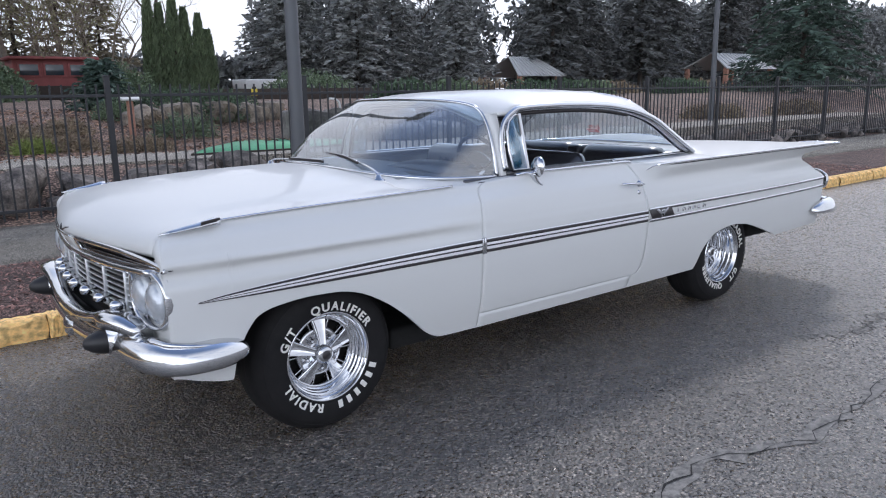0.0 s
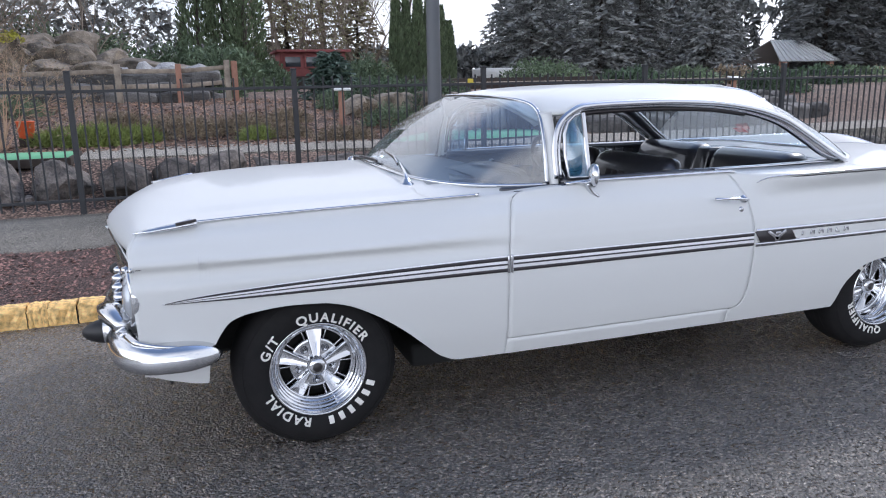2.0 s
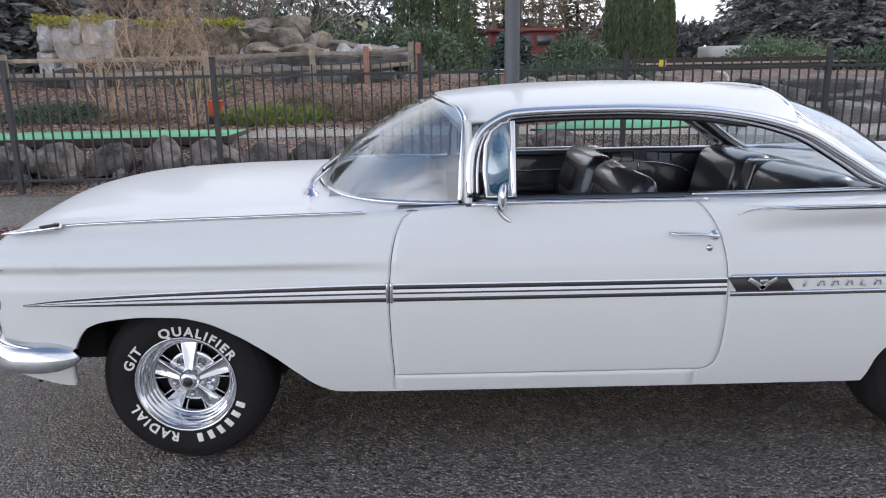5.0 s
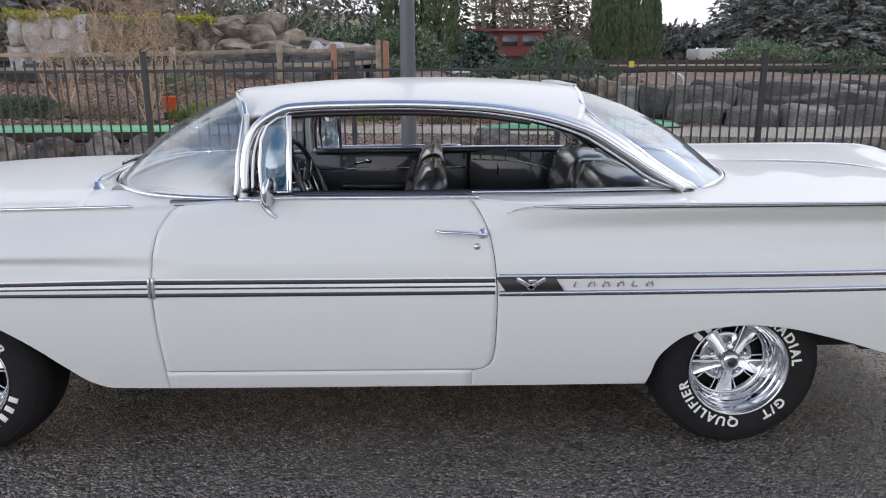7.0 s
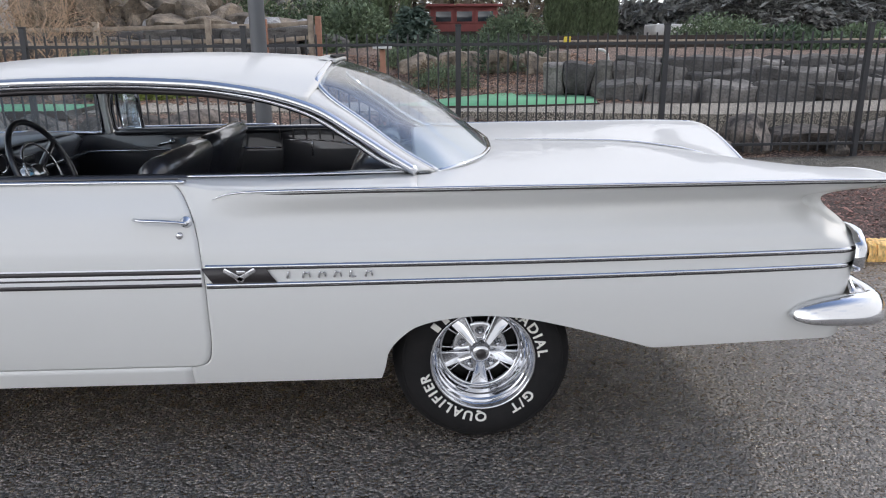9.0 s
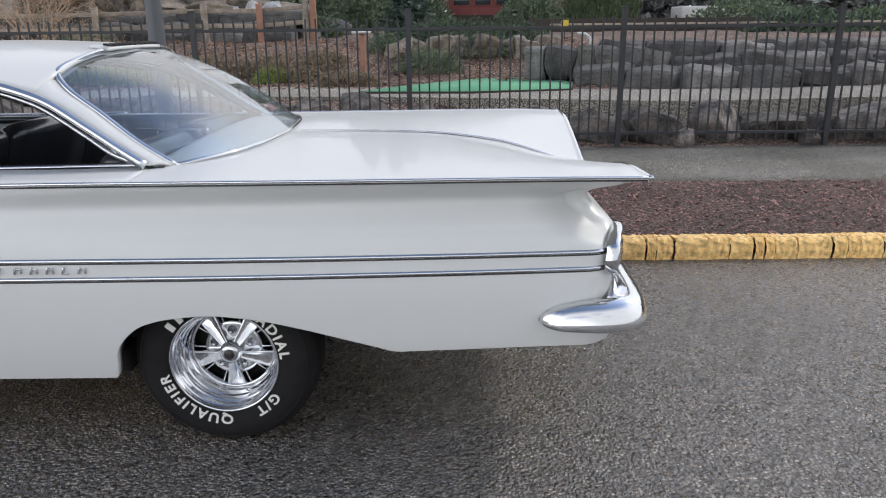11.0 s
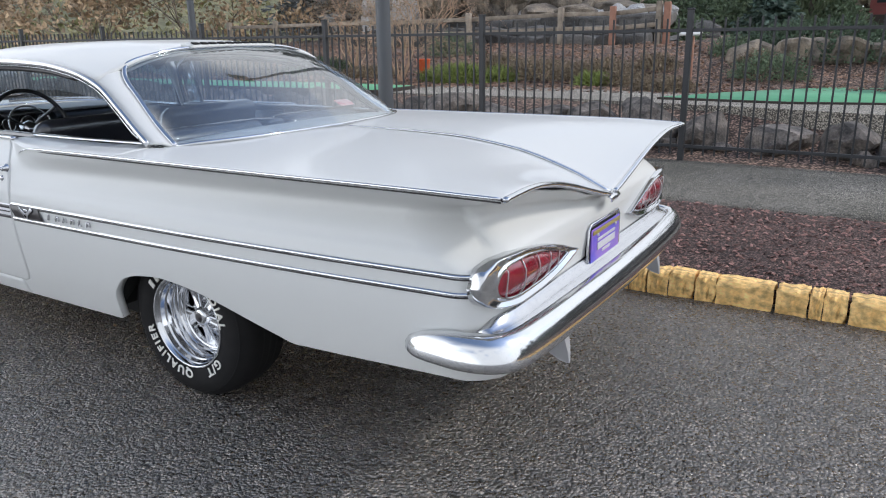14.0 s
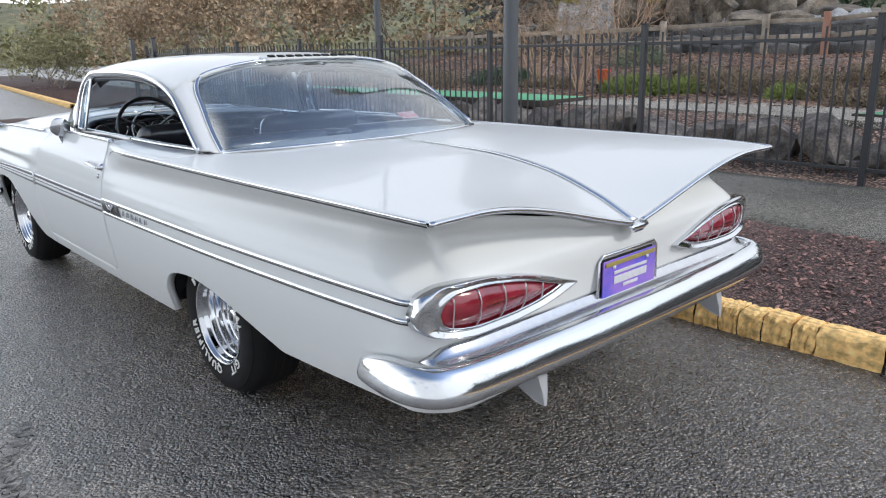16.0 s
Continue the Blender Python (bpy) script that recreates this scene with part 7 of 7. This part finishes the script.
rail_fence([(-13.2, 1.95, 0), (-11.2, 1.95, 0), (-9.2, 1.98, 0), (-6.9, 1.97, 0), (-4.4, 1.99, 0), (-1.83, 2.05, 0), (-0.53, 2.04, 1), (0.55, 2.12, 0)], 14.7, 1.15)
part("post", box(0.72, 14.75, 1.6, 0.14, 0.14, 1.0, 0.015), REDWOOD, bpy.data.objects["rail_fence"], "red-brown timber post")
# signs and posts
PALE = material("pale_board", (0.62, 0.62, 0.60), 0.6, vary=0.5, scale=12, color2=(0.45, 0.45, 0.44))
YSIGN = material("yellow_board", (0.75, 0.58, 0.05), 0.5, vary=0.3, scale=20)
for x, y, top in ((2.35, 10.2, 1.42), (13.2, 12.4, 1.50)):
    s = thing("tee_sign", "brown timber post with a tilted pale board", "sign", (x, y, garden_h(y)))
    h = top - garden_h(y)
    part("post", box(0, 0, h / 2 - 0.1, 0.10, 0.10, h + 0.1, 0.01), REDWOOD, s)
    part("board", box(0, -0.04, h + 0.0, 0.34, 0.22, 0.03, 0.006, Matrix.Rotation(radians(14), 4, "X")), PALE, s)
s = thing("flag_sign", "small yellow board on a thin post", "sign", (6.6, 14.5, 1.1))
part("post", box(0, 0, 0.1, 0.03, 0.03, 0.7, 0.004), IRON, s)
part("board", box(0, -0.02, 0.42, 0.17, 0.02, 0.16, 0.006), YSIGN, s)
s = thing("water_pipe", "white bent water pipe over the rocks", "pipe", (6.30, 9.72, 1.22))
part("pipe", sweep(spline([(0, 0, -0.45), (0.02, 0, -0.1), (0.0, 0, 0.04), (-0.10, 0, 0.12), (-0.22, 0, 0.13)], 20), ring(0.022, 0.022, 8)), PALE, s)

# rock wall with mossy top, piled rocks
WALLROCK = material("pale_rock_wall", (0.55, 0.55, 0.55), 0.9, vary=1.3, scale=2.6, color2=(0.24, 0.24, 0.245), bump=1.0, bump_scale=9, piece=0.2, fine=0.3, fine_scale=30)
BROWNROCK = material("brown_rock", (0.26, 0.215, 0.165), 0.9, vary=1.7, scale=3.0, color2=(0.07, 0.060, 0.050), bump=1.0, bump_scale=9, piece=0.25, fine=0.3, fine_scale=30)
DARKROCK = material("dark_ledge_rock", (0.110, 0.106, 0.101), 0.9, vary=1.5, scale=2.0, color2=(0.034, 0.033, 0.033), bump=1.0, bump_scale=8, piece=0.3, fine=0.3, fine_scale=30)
GREYROCK = material("grey_ledge_rock", (0.185, 0.176, 0.164), 0.9, vary=1.5, scale=2.0, color2=(0.070, 0.066, 0.063), bump=1.0, bump_scale=8, piece=0.25, fine=0.3, fine_scale=30)
MOSS = leaf_mat("moss", (0.40, 0.38, 0.045), (0.22, 0.23, 0.035), 0.3)
wall = thing("rock_wall", "grey stacked stone wall with mossy top", "rock wall")
wr = random.Random(8)
for k, (w, hs) in enumerate(((0.19, (0.50, 0.42)), (0.24, (0.30, 0.55)), (0.20, (0.60, 0.34)), (0.22, (0.38, 0.48)), (0.24, (0.52, 0.40)))):
    z = 1.10
    for j, h in enumerate(hs):
        o = part("stone", slab_mesh(500 + j * 9 + k, w, 0.32, h, 0.09), WALLROCK, wall, smooth=False)
        o.location = (-9.15 + k * 0.43 + wr.uniform(-0.03, 0.03), 16.9 + wr.uniform(-0.06, 0.06), z + h)
        z += h * 1.86
for k in range(7):
    w, h = wr.uniform(0.22, 0.30), wr.uniform(0.48, 0.62)
    o = part("stone", slab_mesh(540 + k, w, 0.4, h, 0.20), BROWNROCK, wall, smooth=False)
    o.location = (-7.05 + k * 0.44, 17.30 + wr.uniform(-0.14, 0.14), 2.72 - h)
    o.rotation_euler = (0, wr.uniform(-0.12, 0.12), wr.uniform(-0.3, 0.3))
for k in range(13):
    w, h = wr.uniform(0.26, 0.42), wr.uniform(0.16, 0.30)
    o = put("rock", slab_mesh(900 + k, w, 0.3, h, 0.12), (GREYROCK, WALLROCK, DARKROCK)[k % 3], smooth=False)
    o.location = (-6.6 + k * 0.58, 16.3 + wr.uniform(-0.2, 0.2), 1.15 + h * 0.7)
    tagged(o, "broken grey rock at the foot of the pile", "rock", "piled rocks")
part("core", box(-8.35, 17.35, 1.95, 1.9, 0.6, 1.5, 0.1), WALLROCK, wall)
for j in range(2):
    for k in range(12):
        o = part("stone", boulder_mesh(560 + j * 20 + k, 0.36, 0.4, 0.30, 0.3, 3), WALLROCK, wall, smooth=False)
        o.location = (-7.0 + k * 0.62, 17.6 + wr.uniform(-0.1, 0.1), 1.35 + j * 0.5)
cm = Cards()
for i in range(3600):
    x = wr.uniform(-9.4, -4.2)
    cm.leaf(Vector((x, 17.0 + wr.uniform(-0.45, 0.4) + (0.5 if x > -7.5 else 0), (2.86 if x < -7.3 else 2.78) + 0.10 * noise.noise((x * 2, 0, 0)) + wr.uniform(-0.13, 0.08))), unit(wr), unit(wr), 0.12, 0.05)
cm.part("moss", MOSS, wall, "yellow-green moss")
for i, (x, y, z, sx, sz) in enumerate(((-6.6, 17.9, 2.25, 1.0, 0.55), (-5.2, 17.9, 2.28, 0.95, 0.60), (-3.9, 18.2, 2.35, 0.55, 0.45), (-3.1, 18.3, 2.25, 0.6, 0.42), (-2.3, 18.4, 2.2, 0.55, 0.35), (-3.6, 17.5, 1.95, 0.6, 0.30),
                                       (-2.6, 17.6, 1.90, 0.6, 0.28), (-1.5, 18.2, 2.05, 0.75, 0.26), (-0.7, 18.4, 1.95, 0.6, 0.25), (-4.6, 19.5, 2.6, 0.9, 0.5), (-3.4, 20, 2.7, 0.8, 0.45), (-1.9, 17.4, 1.72, 0.7, 0.26))):
    o = put("rock", boulder_mesh(600 + i, sx, 0.6, sz, 0.25, 3), BROWNROCK, smooth=False)
    o.location = (x, y, z)
    tagged(o, "large weathered brown rock in a pile", "rock", "piled rocks")
# lower rocks take a darker colour that stands for the shade under the pile
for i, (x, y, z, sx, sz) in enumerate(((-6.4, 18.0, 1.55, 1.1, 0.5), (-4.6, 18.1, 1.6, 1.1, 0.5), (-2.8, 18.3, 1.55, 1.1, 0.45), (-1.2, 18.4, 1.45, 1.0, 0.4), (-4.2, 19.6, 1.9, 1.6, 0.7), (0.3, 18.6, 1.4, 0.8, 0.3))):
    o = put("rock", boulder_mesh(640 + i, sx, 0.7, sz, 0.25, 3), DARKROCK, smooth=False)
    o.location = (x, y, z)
    tagged(o, "rock under the pile in a darker colour for shade", "rock", "piled rocks")
# layered dark ledges of the water feature
ledge_y = curve([(5.6, 9.3), (6.6, 8.60), (7.8, 8.05), (9.4, 8.2), (11.2, 9.0), (14, 10.3)])


def ledge_tier(x0, x1, yf, back, z0, z1, seed, mats, name, label, group, long=(0.40, 0.75)):
    """A run of long, low, rounded rock slabs that touch end to end."""
    rd = random.Random(seed)
    x, k = x0, 0
    while x < x1:
        w = rd.uniform(*long)
        h = (z1 - z0) / 2 * rd.uniform(0.9, 1.08)
        o = put(name, slab_mesh(seed + k, w * 0.56, 0.42, h, 0.055), mats[k % len(mats)], smooth=False)
        o.location = (x + w / 2, yf(x + w / 2) + back + rd.uniform(-0.05, 0.05), z0 + h)
        o.rotation_euler = (0, rd.uniform(-0.04, 0.04), math.atan2(yf(x + w) - yf(x), w) + rd.uniform(-0.08, 0.08))
        tagged(o, label, "rock", group)
        x += w
        k += 1


for k, (x0, x1, back, z0, z1) in enumerate(((6.1, 13.6, 0.35, 0.46, 0.86), (7.6, 13.2, 0.95, 0.74, 1.03), (6.6, 13.0, 1.55, 0.82, 1.19))):
    ledge_tier(x0, x1, ledge_y, back, z0, z1, 700 + 40 * k, (DARKROCK, DARKROCK, GREYROCK), "ledge_rock", "long dark rock slab of a tiered water feature", "water feature ledges", (0.6, 1.1))
ledge_tier(5.3, 7.4, lambda x: 10.2 - 0.25 * (x - 5.3), 0.0, 0.55, 1.12, 830, (GREYROCK, DARKROCK, GREYROCK), "ledge_rock", "grey upright rock behind the putting green", "water feature ledges", (0.32, 0.5))
for k, (back, z0, z1) in enumerate(((0.0, 1.10, 1.42), (0.45, 1.36, 1.62), (0.9, 1.56, 1.88))):
    ledge_tier(-8.8 + 0.4 * k, -0.3, lambda x: 15.45, back, z0, z1, 870 + 30 * k, (DARKROCK, GREYROCK, DARKROCK), "ledge_rock", "weathered grey slab stepped behind the rail fence", "stepped slabs", (0.7, 1.2))
for i in range(8):
    o = put("ledge_rock", slab_mesh(760 + i, 0.24, 0.3, 0.24, 0.10), BROWNROCK, smooth=False)
    o.location = (2.9 + i * 0.42, 11.9 + 0.1 * (i % 2), 1.0)
    tagged(o, "pale brown rock edging the bank", "rock", "bank edging rocks")

for i in range(16):
    x = 13.5 + i * 2.6
    shrub((x, 17.5 + (i % 3) * 0.8, 1.1), 1.5, 0.9, 0.75, 800 + i, (IVY, LAUREL, HEATH)[i % 3], 1500, 0.15, "hedge_shrub", "dark evergreen shrub in a long bed")
# red kiosk, white trailer, picnic shelter
RED = material("red_painted_boards", (0.30, 0.085, 0.080), 0.7, vary=0.9, scale=3, color2=(0.21, 0.06, 0.058))
DARKPANE = material("dark_pane", (0.03, 0.04, 0.05), 0.1, spec=0.8)
ROOFMET = material("pale_metal_roof", (0.50, 0.50, 0.48), 0.45, vary=0.6, scale=3, color2=(0.36, 0.36, 0.35))
kz = 1.3
k = thing("kiosk", "small red wooden kiosk with three dark windows", "kiosk", (5.6, 34, kz))
part("base", box(0, 0, 0.32, 3.3, 2.2, 0.75, 0.02), DARKWOOD, k)
part("wall", box(0, 0.06, 1.25, 3.2, 2.0, 1.14, 0.02), RED, k)
part("roof", box(0, 0, 1.88, 3.6, 2.6, 0.12, 0.02), RED, k)
for i in range(3):
    wdw = part("window", box(-1.0 + i * 1.0, -0.96, 1.38, 0.90, 0.08, 0.62, 0.01), RED, k)
    part("pane", box(-1.0 + i * 1.0, -1.0, 1.38, 0.72, 0.05, 0.46, 0.004), DARKPANE, wdw)
t = thing("trailer", "white box trailer parked behind the course", "trailer", (18, 38.5, 1.3))
part("body", box(0, 0, 0.78, 3.3, 2.0, 0.62, 0.08), material("white_panel", (0.72, 0.72, 0.70), 0.5, vary=0.4, scale=3), t)
part("skirt", box(0, 0, 0.30, 3.1, 1.8, 0.4, 0.04), DARKWOOD, t)
for s in (-0.9, 0.9):
    part("tyre", lathe([(0.0, -0.1), (0.26, -0.1), (0.3, 0), (0.26, 0.1)], 18), RUBBER, t).location = (s, -1.0, 0.25)
for (gx0, gy0, w, h) in ((43.2, 42.5, 5.0, 2.5), (71, 40, 9, 3.2)):
    g = thing("picnic_shelter", "open shelter with a pale ribbed metal roof", "shelter", (gx0, gy0, 1.3))
    rows = [[(-w / 2 - 0.3, -2.6, h - 1.1), (w / 2 + 0.3, -2.6, h - 1.1)], [(-w / 2 + 1, 0, h + 0.5), (w / 2 - 1, 0, h + 0.5)], [(-w / 2 - 0.3, 2.6, h - 1.1), (w / 2 + 0.3, 2.6, h - 1.1)]]
    part("roof", sheet(rows, (0, 0, 1)), ROOFMET, g, solid=0.06, smooth=False)
    for i in range(12):
        u = i / 11
        part("roof_rib", sweep([Vector((-w / 2 - 0.3 + (w + 0.6) * u, -2.62, h - 1.07)), Vector((-w / 2 + 1 + (w - 2) * u, -0.02, h + 0.53))], ring(0.04, 0.04, 4)), ROOFMET, g)
    for x in (-w / 2 + 0.3, w / 2 - 0.3):
        for y in (-2.2, 2.2):
            part("column", box(x, y, (h - 1.1) / 2, 0.4, 0.4, h - 1.0, 0.02), REDWOOD, g)
# dark mesh fence along the far side of the course
f = thing("back_fence", "low dark board fence behind the course", "fence", (0, 0, 0))
for i in range(15):
    part("panel", box(7.6 + i * 2.5, 19.5 + 0.05 * i, 1.42, 2.46, 0.06, 0.48, 0.01), DARKWOOD, f)
    part("post", box(6.35 + i * 2.5, 19.48 + 0.05 * i, 1.42, 0.10, 0.10, 0.60, 0.01), DARKWOOD, f)
for i in range(7):
    part("rail", box(8.6 + i * 4.0, 17.0, 1.50, 4.0, 0.06, 0.05, 0.01), WOOD, f)

# entrance island to the far left with its kerb
isl = tagged(new("entrance_island"), "bark-covered island with a yellow kerb at the car park entrance", "island", kind="structure")
part("bed", sheet([[(-60, 9.9, 0.09), (-17, 4.5, 0.09)], [(-60, 13.5, 0.12), (-17, 8.5, 0.12)]], (0, 0, 1)), BARK, isl, solid=0.1)
dirv = Vector((43, -5.4, 0)).normalized()
for i in range(100):
    L, me = blocks[i % 6]
    o = new("kerb_block", me)
    o.parent = isl
    o.matrix_local = Matrix.Translation(Vector((-58.5, 9.65, 0)) + dirv * (0.416 * i)) @ Matrix.Rotation(math.atan2(dirv.y, dirv.x), 4, "Z") @ Matrix.Translation((0, -1.36, 0)) @ Matrix.Diagonal((0.41 / L, 1, 1, 1))
for x in (-15.25, -13.78):
    g = thing("gate_post", "black square iron gate post", "gate post", (x, 5.65, 0))
    part("post", box(0, 0, 0.92, 0.10, 0.10, 1.86, 0.006), IRON, g)
    part("cap", box(0, 0, 1.87, 0.13, 0.13, 0.03, 0.008), IRON, g)
